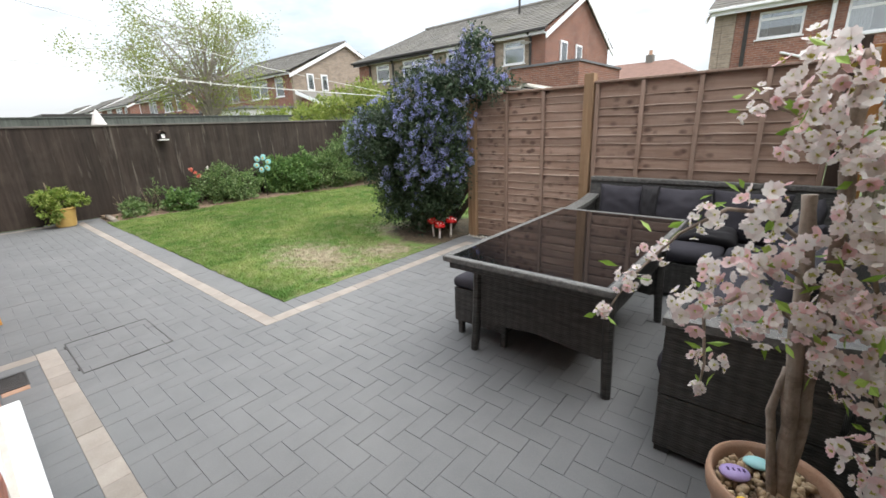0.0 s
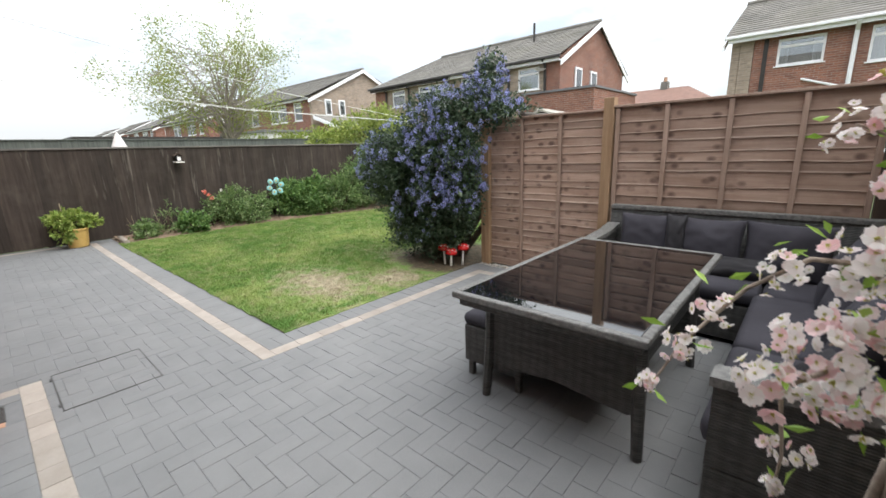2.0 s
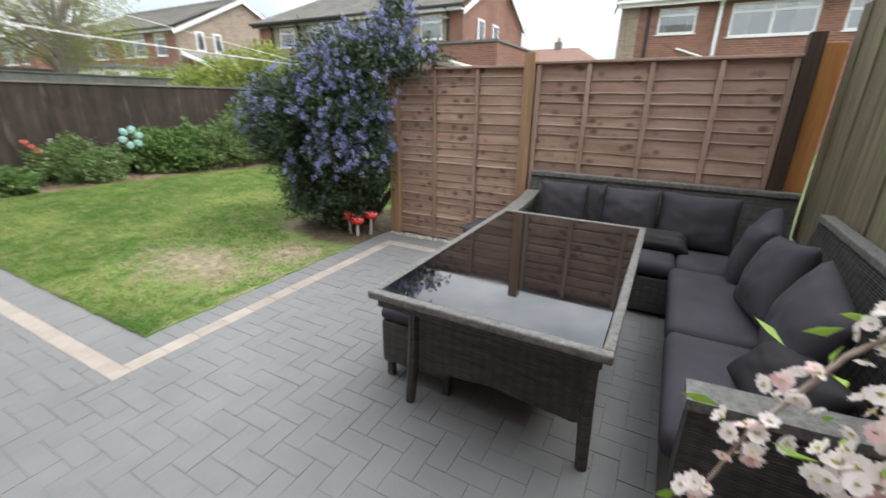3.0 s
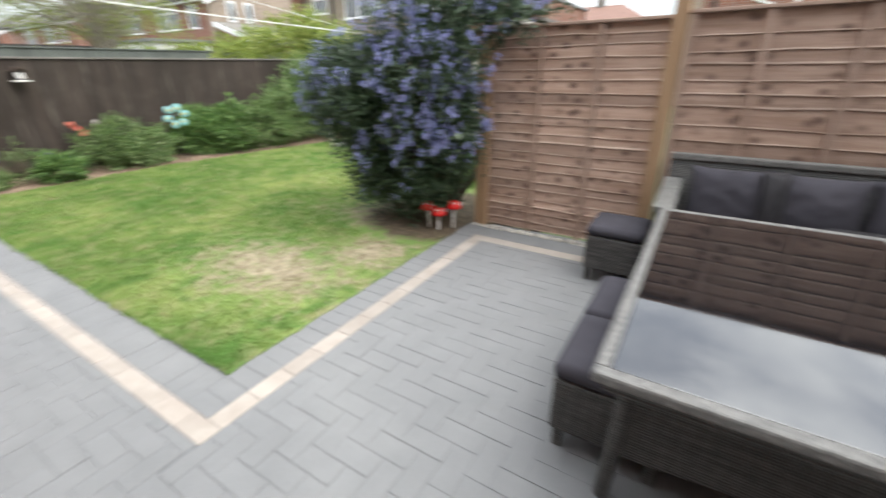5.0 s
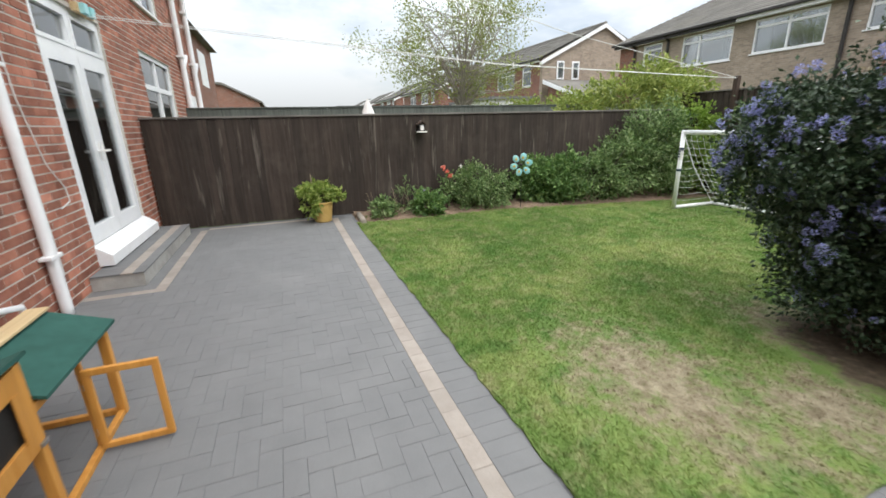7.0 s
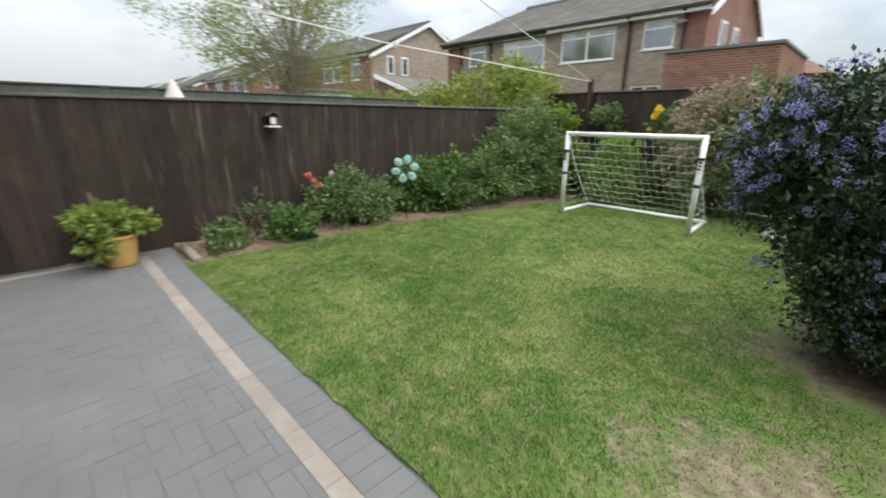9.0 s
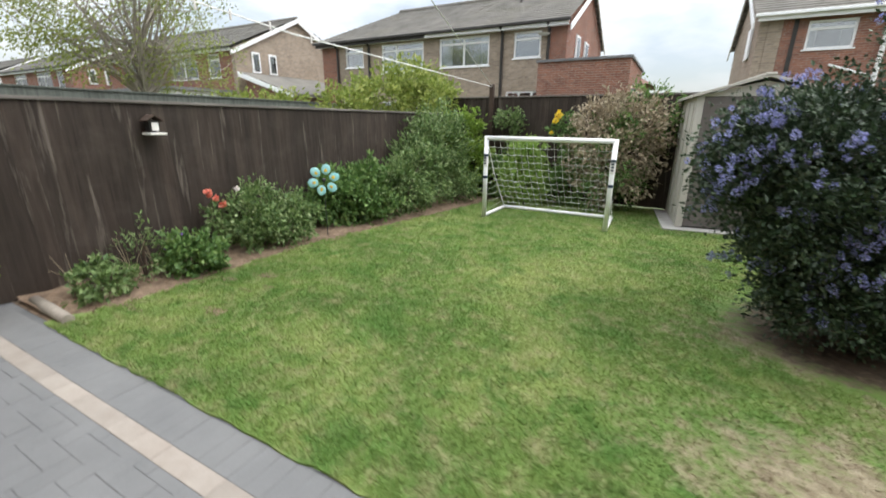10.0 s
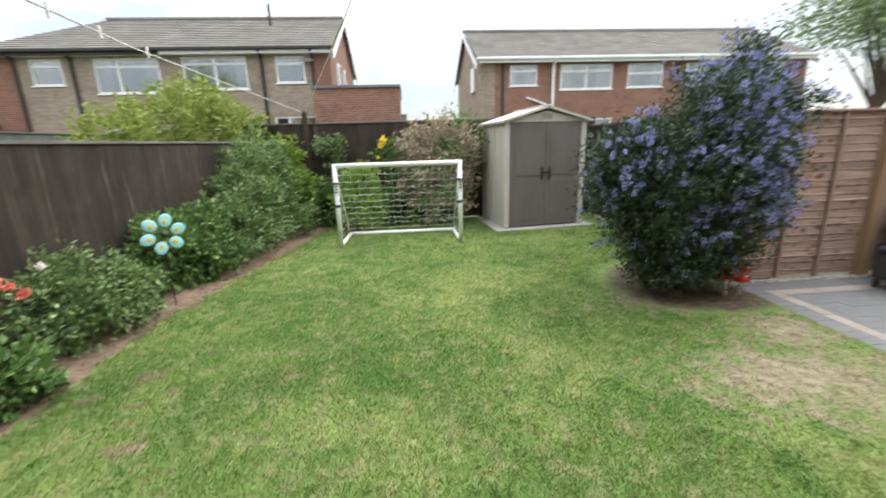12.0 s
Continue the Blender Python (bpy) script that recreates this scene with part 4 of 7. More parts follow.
# pipes and cables on the wall
pipe = thing("downpipe", "white plastic downpipe with brackets on brick", "downpipe")
part("pipe", tube(bmesh.new(), [(-6.50, WALL_Y + 0.05, 0.02), (-6.50, WALL_Y + 0.05, 4.9), (-6.50, WALL_Y + 0.33, 5.08)], 0.042, 12), M_white, pipe, smooth=True)
for z in (0.5, 1.9, 3.3):
    part("bracket", boxbm(-6.59, -6.41, WALL_Y + 0.004, WALL_Y + 0.092, z, z + 0.03, 0.004), M_white, pipe)
low = thing("waste_pipe", "white plastic waste pipe along the brick wall", "pipe")
part("pipe", tube(bmesh.new(), [(-5.2, WALL_Y + 0.05, 0.44), (-5.75, WALL_Y + 0.05, 0.37), (-5.97, WALL_Y + 0.05, 0.31), (-6.02, WALL_Y + 0.05, 0.02)], 0.022, 10), M_white, low, smooth=True)
part("clip", boxbm(-5.62, -5.58, WALL_Y + 0.004, WALL_Y + 0.08, 0.36, 0.42), M_white, low)
for k, (px, r) in enumerate(((-13.3, 0.055), (-14.6, 0.055))):
    sp = thing("soil_pipe", "white plastic soil pipe on the house wall", "pipe", group="soil pipes")
    part("pipe", tube(bmesh.new(), [(px, WALL_Y + 0.08, -0.04), (px, WALL_Y + 0.08, 4.9), (px, WALL_Y + 0.36, 5.06)], r, 12), M_white, sp, smooth=True)
    for z in (1.8, 2.9, 4.0):
        part("bracket", boxbm(px - 0.10, px + 0.10, WALL_Y + 0.004, WALL_Y + 0.13, z, z + 0.05), M_white, sp)
    part("branch", tube(bmesh.new(), [(px, WALL_Y + 0.08, 2.7), (px - 0.5, WALL_Y + 0.08, 3.0)], 0.045, 10), M_white, sp, smooth=True)
white_panel = link_mesh("outbuilding_door", boxbm(-14.35, -13.5, WALL_Y + 0.0, WALL_Y + 0.05, -0.04, 2.2, 0.005), M_white)
tagged(white_panel, "white neighbouring door against the brick wall", "door", kind="structure")
cable = thing("wall_cable", "pale slack cable hanging down the brick", "cable")
part("cord", tube(bmesh.new(), [(-6.72, WALL_Y + 0.012, 2.75), (-6.76, WALL_Y + 0.016, 1.7), (-6.9, WALL_Y + 0.02, 1.2), (-7.1, WALL_Y + 0.02, 0.98), (-7.12, WALL_Y + 0.02, 0.86), (-6.95, WALL_Y + 0.016, 0.82)], 0.006, 6), M_line, cable, smooth=True)
part("cord", tube(bmesh.new(), [(-6.68, WALL_Y + 0.012, 2.75), (-6.66, WALL_Y + 0.018, 1.5), (-6.70, WALL_Y + 0.012, 0.3)], 0.005, 6), M_line, cable, smooth=True)

# low step below the doors
step = thing("door_step", "paved block step below the French doors", "step", kind="structure")
SX0, SX1, SY = -9.28, -7.08, -0.70
part("step_core", boxbm(SX0 + 0.01, SX1 - 0.01, WALL_Y + 0.005, SY - 0.01, -0.05, 0.128), M_conc, step, "pale concrete riser")

# neighbour outbuildings further along
far_wall = thing("neighbour_house", "red brick neighbouring house with tiled roof", "house")
part("wall", boxbm(-24.0, -18.2, -9.0, -1.75, -0.05, 4.7), M_redwall, far_wall)
part("roof", prism(bmesh.new(), [(-1.5, 4.62), (-5.3, 6.7), (-9.4, 4.62)], 0, -24.2, -17.9), M_tile, far_wall, "grey tiled roof")
part("downpipe", tube(bmesh.new(), [(-18.6, -1.69, 0), (-18.6, -1.69, 4.6)], 0.05, 8), M_white, far_wall)
part("window", boxbm(-22, -20.5, -1.77, -1.73, 3.0, 4.2), M_white, far_wall)
garage = thing("neighbour_garage", "low red brick garage with a sloping roof", "garage")
part("wall", prism(bmesh.new(), [(-8, -0.05), (-8, 5.1), (-2.9, 4.5), (-0.6, 3.35), (-0.6, -0.05)], 0, -46, -38), M_redwall, garage)
part("roof", prism(bmesh.new(), [(-8, 5.12), (-2.9, 4.52), (-0.4, 3.27), (-0.4, 3.40), (-2.9, 4.68), (-8, 5.3)], 0, -46.2, -37.8), M_tile, garage)


# ---- houses beyond the gardens ----
def tiled_roof(parent, x0, x1, ye, yr, ze, zr, y_back, hip_left=0.0):
    """A pitched roof along x with stepped courses of tiles: eave ye, ridge yr, back eave y_back."""
    bm = bmesh.new()
    for (ya, yb) in ((ye, yr), (y_back, yr)):
        rows = 16
        for i in range(rows):
            t0, t1 = i / rows, (i + 1) / rows
            za, zb = ze + (zr - ze) * t0, ze + (zr - ze) * t1
            p0, p1 = ya + (yb - ya) * t0, ya + (yb - ya) * t1
            cols = int((x1 - x0) / 0.6)
            l0, l1 = x0 + hip_left * t0, x0 + hip_left * t1
            for c in range(cols):
                a0, a1 = l0 + (x1 - l0) * c / cols, l0 + (x1 - l0) * (c + 1) / cols - 0.01
                b0, b1 = l1 + (x1 - l1) * c / cols, l1 + (x1 - l1) * (c + 1) / cols - 0.01
                v = [bm.verts.new(q) for q in ((a0, p0, za + 0.045), (a1, p0, za + 0.045), (b1, p1, zb + 0.012), (b0, p1, zb + 0.012), (a0, p0, za - 0.02), (a1, p0, za - 0.02))]
                bm.faces.new((v[0], v[1], v[2], v[3]))
                bm.faces.new((v[4], v[5], v[1], v[0]))
    part("roof_tiles", bm, M_tile, parent, "grey brown concrete tiles")
    bm = bmesh.new()
    prism(bm, [(ye + 0.05, ze - 0.05), (yr, zr - 0.06), (y_back - 0.05, ze - 0.05)], 0, x0 + max(0.5, hip_left), x1 - 0.5)
    if hip_left:
        v = [bm.verts.new(q) for q in ((x0 + 0.06, ye + 0.05, ze - 0.06), (x0 + 0.06, y_back - 0.05, ze - 0.06), (x0 + hip_left, yr, zr - 0.05), (x0 + hip_left, ye + 0.05, ze - 0.06), (x0 + hip_left, y_back - 0.05, ze - 0.06))]
        for f in ((0, 1, 2), (0, 2, 3), (1, 4, 2)):
            bm.faces.new([v[k] for k in f])
    part("roof_deck", bm, M_tile, parent)
    part("ridge", tube(bmesh.new(), [(x0 + hip_left, yr, zr + 0.03), (x1, yr, zr + 0.03)], 0.12, 8), M_tile, parent)


def gable(parent, x, yf, yr, yb, ze, zr, mat, face=1):
    part("gable_wall", prism(bmesh.new(), [(yf, -0.05), (yf, ze), (yr, zr - 0.08), (yb, ze), (yb, -0.05)], 0, x - 0.25 * face, x), mat, parent)
    for a, b in (((yf - 0.35, ze - 0.22), (yr, zr + 0.02)), ((yb + 0.35, ze - 0.22), (yr, zr + 0.02))):
        part("bargeboard", prism(bmesh.new(), [a, b, (b[0], b[1] - 0.24), (a[0], a[1] - 0.22)], 0, x + 0.19 * face, x + 0.24 * face), M_white, parent, "white bargeboard")


def flat_window(parent, x0, x1, z0, z1, y, split=(), top=None, curtain=None):
    framed_window("window", "white framed window", x0, x1, z0, z1, y + 0.04, split, parent, True, 0.07, 0.08, None, True, top, curtain, -1)


# buff semi-detached pair
h1 = thing("semi_detached_house", "buff brick semi-detached pair with tiled gable roof", "house", group="houses beyond the gardens")
HY, HE, HR = 18.6, 5.28, 7.35
H1W = ((-20.55, -19.4, 4.05, 5.0, (), 0.72), (-18.25, -15.85, 3.72, 5.0, (0.36,), 0.76), (-15.0, -12.55, 3.80, 5.02, (0.5,), 0.78), (-11.45, -10.3, 4.0, 5.0, (), 0.72),
       (-18.3, -15.5, 0.9, 2.4, (0.3, 0.7), None), (-14.6, -12.6, 1.0, 2.35, (0.5,), None), (-11.7, -10.0, 1.6, 2.72, (0.33, 0.66), None))
wall_with_holes("wall", -22.1, -9.55, -0.05, HE, HY + 0.25, 0.25, [w[:4] for w in H1W], M_buff, h1)
for q in ((-22.12, -21.0), (-9.95, -9.28)):
    part("brick_quoin", boxbm(q[0], q[1], HY - 0.02, HY + 0.03, -0.05, HE - 0.01), M_oldred, h1, "red brick corner strip")
gable(h1, -9.28, HY, 22.6, 26.6, HE, HR, M_redwall)
part("back_wall", boxbm(-22.1, -9.55, 26.3, 26.6, -0.05, HE), M_buff, h1)
part("left_wall", boxbm(-22.1, -21.85, HY + 0.26, 26.29, -0.05, HE), M_buff, h1)
tiled_roof(h1, -22.4, -9.10, HY - 0.35, 22.6, HE, HR, 26.95, 2.6)
part("gutter", boxbm(-22.4, -9.1, HY - 0.45, HY - 0.33, HE - 0.10, HE + 0.01, 0.02), M_darktrim, h1, "dark gutter")
part("fascia", boxbm(-15.6, -9.2, HY - 0.32, HY - 0.28, HE - 0.22, HE - 0.03), M_white, h1, "white fascia board")
part("fascia", boxbm(-22.3, -15.62, HY - 0.32, HY - 0.28, HE - 0.22, HE - 0.03), M_darktrim, h1, "dark fascia board")
part("soffit", boxbm(-22.3, -9.2, HY - 0.28, HY - 0.002, HE - 0.20, HE - 0.16), M_white, h1)
for x0, x1, z0, z1, sp, tp in H1W:
    flat_window(h1, x0, x1, z0, z1, HY - 0.01, sp, tp, ((0.02, 0.22), (0.8, 0.98)) if x1 - x0 > 2 else None)
for px in (-19.0, -21.05, -11.95, -9.98):
    part("downpipe", tube(bmesh.new(), [(px, HY - 0.07, 0), (px, HY - 0.07, HE - 0.3), (px, HY - 0.38, HE - 0.08)], 0.06, 8), M_darktrim, h1)
for y0 in (20.1, 21.9):
    part("gable_window", boxbm(-9.27, -9.20, y0, y0 + 0.75, 3.9, 5.0, 0.01), M_white, h1, "white gable window")
    part("gable_pane", boxbm(-9.195, -9.19, y0 + 0.09, y0 + 0.66, 4.0, 4.9), M_glass, h1)
part("vent_pipe", tube(bmesh.new(), [(-12.2, 21.4, 6.6), (-12.2, 21.4, 7.7)], 0.06, 8), M_darktrim, h1)
part("satellite_dish", lathe(bmesh.new(), [(0.0, 0.0), (0.16, 0.02), (0.25, 0.07), (0.26, 0.075)], (-10.15, HY - 0.2, 4.75), 16), M_render, h1, "pale satellite dish")

ext = thing("flat_roof_extension", "red brick flat roofed extension beside the buff house", "outbuilding")
wall_with_holes("wall", -9.55, -6.55, -0.05, 3.44, 16.1, 0.2, [(-8.75, -8.13, 1.75, 2.28), (-7.35, -6.73, 1.75, 2.28)], M_redwall, ext)
part("side_wall", boxbm(-6.8, -6.55, 16.101, 20.5, -0.05, 3.44), M_redwall, ext)
part("side_wall", boxbm(-9.55, -9.3, 16.101, 18.4, -0.05, 3.44), M_redwall, ext)
part("coping", boxbm(-9.6, -6.5, 15.84, 20.55, 3.44, 3.52), M_lead, ext, "grey coping")
for x0 in (-8.75, -7.35):
    framed_window("window", "small white window", x0, x0 + 0.62, 1.75, 2.28, 15.94, (), ext, True, 0.08, 0.07, face=-1)

# red pair to the right
h2 = thing("semi_detached_house", "red brick semi-detached pair with white guttering", "house", group="houses beyond the gardens")
H2Y, H2E = 19.7, 4.98
H2W = ((-1.65, -0.4, 3.85, 4.72, (), 0.72), (0.65, 3.1, 3.66, 4.72, (0.5,), 0.74), (3.8, 5.5, 3.70, 4.72, (), 0.6), (6.6, 8.6, 3.70, 4.72, (0.5,), 0.72), (9.8, 11.4, 3.8, 4.72, (), 0.7), (0.6, 3.2, 0.9, 2.4, (0.5,), None))
wall_with_holes("wall", -2.33, 12.34, -0.05, H2E, H2Y + 0.3, 0.3, [w[:4] for w in H2W], M_redwall, h2)
part("quoin", boxbm(-2.74, -2.34, H2Y - 0.02, H2Y + 0.28, -0.05, H2E), M_buff, h2, "buff stone corner strip")
gable(h2, -3.0, H2Y, 23.6, 27.5, H2E, 6.95, M_buff, -1)
gable(h2, 12.6, H2Y, 23.6, 27.5, H2E, 6.95, M_redwall, 1)
part("back_wall", boxbm(-2.7, 12.3, 27.2, 27.5, -0.05, H2E), M_redwall, h2)
tiled_roof(h2, -3.2, 12.8, H2Y - 0.35, 23.6, H2E, 6.95, 27.85)
part("gutter", boxbm(-3.2, 12.8, H2Y - 0.45, H2Y - 0.33, H2E - 0.08, H2E + 0.02, 0.02), M_white, h2, "white gutter")
part("fascia", boxbm(-3.1, 12.7, H2Y - 0.32, H2Y - 0.28, H2E - 0.2, H2E - 0.02), M_white, h2, "white fascia board")
for x0, x1, z0, z1, sp, tp in H2W:
    flat_window(h2, x0, x1, z0, z1, H2Y - 0.01, sp, tp, ((0.02, 0.25), (0.75, 0.98)) if z0 > 3 else None)
part("downpipe", tube(bmesh.new(), [(0.30, H2Y - 0.08, 0), (0.30, H2Y - 0.08, H2E - 0.3), (0.30, H2Y - 0.38, H2E - 0.08)], 0.065, 8), M_white, h2)
part("waste_pipe", tube(bmesh.new(), [(-0.9, H2Y - 0.06, 3.35), (0.25, H2Y - 0.06, 2.95)], 0.04, 8), M_white, h2)
part("dark_strip", boxbm(-2.05, -1.92, H2Y - 0.03, H2Y, -0.05, 4.8), M_darktrim, h2)
for y0 in (21.0,):
    part("gable_window", boxbm(-3.08, -3.01, y0, y0 + 0.9, 3.8, 4.9, 0.01), M_white, h2, "white gable window")


def row_house(x_gable, length, mat_gable, mat_face, label):
    h = thing("terraced_house", label, "house", group="houses beyond the gardens")
    yf, yr, yb, ze, zr = 16.5, 21.0, 25.5, 5.2, 7.35
    wins = ((x_gable - 2.4, x_gable - 1.3), (x_gable - 6.0, x_gable - 3.4), (x_gable - 10.5, x_gable - 8.0))
    wall_with_holes("wall", x_gable - length, x_gable - 0.26, -0.05, ze, yf + 0.3, 0.3, [(p, q, 3.7, 4.95) for p, q in wins], mat_face, h)
    part("back_wall", boxbm(x_gable - length, x_gable - 0.26, yb - 0.3, yb, -0.05, ze), mat_face, h)
    part("far_wall", boxbm(x_gable - length, x_gable - length + 0.25, yf + 0.31, yb - 0.31, -0.05, ze), mat_face, h)
    gable(h, x_gable, yf, yr, yb, ze, zr, mat_gable)
    tiled_roof(h, x_gable - length - 0.2, x_gable + 0.2, yf - 0.35, yr, ze, zr, yb + 0.35)
    part("gutter", boxbm(x_gable - length - 0.2, x_gable + 0.2, yf - 0.45, yf - 0.33, ze - 0.1, ze + 0.01), M_darktrim, h)
    part("fascia", boxbm(x_gable - length - 0.1, x_gable + 0.1, yf - 0.32, yf - 0.28, ze - 0.22, ze - 0.03), M_white, h, "white fascia board")
    for x0, x1 in wins:
        flat_window(h, x0, x1, 3.7, 4.95, yf - 0.01, (0.5,) if x1 - x0 > 2 else (), 0.75)
    for y0 in (17.55, 18.7):
        part("gable_window", boxbm(x_gable + 0.003, x_gable + 0.07, y0, y0 + 0.55, 4.0, 5.1, 0.01), M_white, h, "white gable window")
        part("gable_pane", boxbm(x_gable + 0.071, x_gable + 0.078, y0 + 0.09, y0 + 0.46, 4.1, 5.0), M_glass, h)
    return h


row_house(-26.5, 13.5, M_buff, M_oldred, "buff gabled brick house with a grey tiled roof")
row_house(-45.5, 13.5, M_redwall, M_redwall, "red brick gabled house with a grey tiled roof")
row_house(-63.0, 13.5, M_redwall, M_oldred, "red brick gabled house far along the row")
row_house(-82.0, 13.5, M_redwall, M_oldred, "distant red brick gabled house")
row_house(-104.0, 13.5, M_redwall, M_oldred, "distant red brick gabled house")

lean = thing("side_extension", "low brick extension with a sloping tiled roof", "outbuilding")
part("wall", prism(bmesh.new(), [(-26.2, -0.05), (-26.2, 3.6), (-22.6, 2.6), (-22.6, -0.05)], 1, 16.8, 22.0), M_redwall, lean)
part("roof", prism(bmesh.new(), [(-26.2, 3.75), (-22.3, 2.62), (-22.3, 2.78), (-26.2, 3.95)], 1, 16.5, 22.2), M_tile, lean)
part("bargeboard", prism(bmesh.new(), [(-26.3, 3.72), (-22.3, 2.5), (-22.3, 2.72), (-26.3, 3.95)], 1, 16.42, 16.48), M_white, lean, "white bargeboard")
conserv = thing("pale_outbuilding", "white rendered low outbuilding with flat roof", "outbuilding")
part("wall", boxbm(-33.5, -26.8, 13.2, 16.3, -0.05, 2.85), M_render, conserv)
part("roof", boxbm(-33.7, -26.6, 13.0, 16.4, 2.85, 3.0), M_lead, conserv)
garages = thing("garage_row", "long low red brick garages with dark flat roof", "garage")
part("wall", boxbm(-46, -40, 5.6, 15.4, -0.05, 2.9), M_redwall, garages)
part("roof", boxbm(-46.2, -39.7, 5.3, 15.6, 2.9, 3.12), M_darktrim, garages)
red_house = thing("red_roofed_house", "distant house with a red tiled roof and chimney", "house")
part("wall", boxbm(-20.4, -8.2, 45.2, 52.8, -0.05, 4.9), M_redwall, red_house)
bm = bmesh.new()
hv = [bm.verts.new(q) for q in ((-21.0, 44.6, 4.9), (-7.6, 44.6, 4.9), (-7.6, 53.4, 4.9), (-21.0, 53.4, 4.9), (-18.0, 49, 6.75), (-10.6, 49, 6.75))]
for q in ((0, 1, 5, 4), (1, 2, 5), (2, 3, 4, 5), (3, 0, 4), (3, 2, 1, 0)):
    bm.faces.new([hv[k] for k in q])
part("roof", bm, M_redtile, red_house, "brown red hipped tiled roof")
part("chimney", boxbm(-13.05, -12.4, 48.6, 49.4, 6.4, 7.35), M_tile, red_house)
part("chimney_pot", lathe(bmesh.new(), [(0.0, 0), (0.2, 0), (0.16, 0.45), (0.0, 0.45)], (-12.72, 49.0, 7.35), 12), M_terra, red_house)


# ---- patio furniture ----
def weave_box(bm, x0, x1, y0, y1, z0, z1, bev=0.012):
    return box(bm, x0, x1, y0, y1, z0, z1, bev)


table = thing("rattan_table", "black rattan dining table with dark glass top", "table", (-0.98, 2.54, 0))
TX, TY, TZ = 0.478, 0.80, 0.68
bm = bmesh.new()
box(bm, -TX, TX, -TY, -TY + 0.042, TZ - 0.035, TZ, 0.008)
box(bm, -TX, TX, TY - 0.042, TY, TZ - 0.035, TZ, 0.008)
box(bm, -TX, -TX + 0.038, -TY + 0.043, TY - 0.043, TZ - 0.035, TZ, 0.008)
box(bm, TX - 0.038, TX, -TY + 0.043, TY - 0.043, TZ - 0.035, TZ, 0.008)
part("table_edge", bm, M_rattan_edge, table, "grey woven rattan edge")
part("glass_top", boxbm(-TX + 0.039, TX - 0.039, -TY + 0.043, TY - 0.043, TZ - 0.010, TZ - 0.003, 0.002), M_tableglass, table, "black reflective glass")
part("underframe", boxbm(-TX + 0.03, TX - 0.03, -TY + 0.03, TY - 0.03, TZ - 0.075, TZ - 0.036), M_rattan, table)
BX0, BX1, BY0, BY1 = -0.40, 0.41, -0.58, 0.46
for nm, q in (("apron", (BX0, BX1, BY0, BY0 + 0.03)), ("apron", (BX0, BX1, BY1 - 0.03, BY1))):
    bm = bmesh.new()
    y0, y1 = q[2], q[3]
    prism(bm, [(q[0], TZ - 0.076), (q[0], 0.22), (q[0] + 0.05, 0.20), (0.0, 0.235), (q[1] - 0.05, 0.20), (q[1], 0.22), (q[1], TZ - 0.076)], 1, y0, y1)
    part(nm, bm, M_rattan, table)
for sx in (BX0, BX1 - 0.03):
    part("side_apron", boxbm(sx, sx + 0.03, BY0 + 0.032, BY1 - 0.032, 0.44, TZ - 0.076, 0.004), M_rattan, table)
for lx in (BX0, BX1):
    for ly in (BY0, BY1):
        s = 1 if lx > 0 else -1
        t = 1 if ly > 0 else -1
        bm = bmesh.new()
        tube(bm, [(lx - s * 0.012, ly - t * 0.012, TZ - 0.08), (lx - s * 0.006, ly - t * 0.006, 0.3), (lx + s * 0.012, ly + t * 0.01, 0.0)], [0.03, 0.03, 0.025], 8)
        part("leg", bm, M_rattan, table)
part("lower_shelf", boxbm(-0.25, 0.25, -0.4, 0.3, 0.24, 0.27, 0.004), M_rattan, table)


def seat_pad(bm, w, d, h, puff=0.03):
    """A flat box cushion with rounded sides, about its base centre."""
    box(bm, -w / 2, w / 2, -d / 2, d / 2, 0, h, min(h * 0.42, 0.04))
    bmesh.ops.subdivide_edges(bm, edges=[e for e in bm.edges if e.calc_length() > 0.15], cuts=5, use_grid_fill=True)
    for v in bm.verts:
        k = max(0, 1 - (2 * v.co.x / w) ** 2) * max(0, 1 - (2 * v.co.y / d) ** 2)
        if v.co.z > h * 0.6:
            v.co.z += puff * k + 0.004 * noise.noise(v.co * 7)
    return bm


def stool(x0, x1, y0, y1, label):
    s = thing("rattan_stool", label, "stool", ((x0 + x1) / 2, (y0 + y1) / 2, 0), group="stools by the table")
    w, d = x1 - x0, y1 - y0
    part("body", weave_box(bmesh.new(), -w / 2, w / 2, -d / 2, d / 2, 0.10, 0.345), M_rattan, s)
    for sx in (-1, 1):
        for sy in (-1, 1):
            part("leg", boxbm(sx * (w / 2 - 0.035) - 0.018, sx * (w / 2 - 0.035) + 0.018, sy * (d / 2 - 0.035) - 0.018, sy * (d / 2 - 0.035) + 0.018, 0.0, 0.101, 0.003), M_rattan, s)
    part("cushion", seat_pad(bmesh.new(), w + 0.015, d + 0.012, 0.07, 0.012), M_cushion, s, "charcoal seat cushion", True).location = (0, 0, 0.346)
    return s


stool(-1.63, -1.22, 2.05, 2.46, "low black rattan stool with charcoal cushion under the table")
stool(-1.63, -1.22, 2.48, 2.89, "low black rattan stool with charcoal cushion under the table")
stool(-1.89, -1.53, 3.56, 3.92, "low black rattan stool with charcoal cushion by the fence")


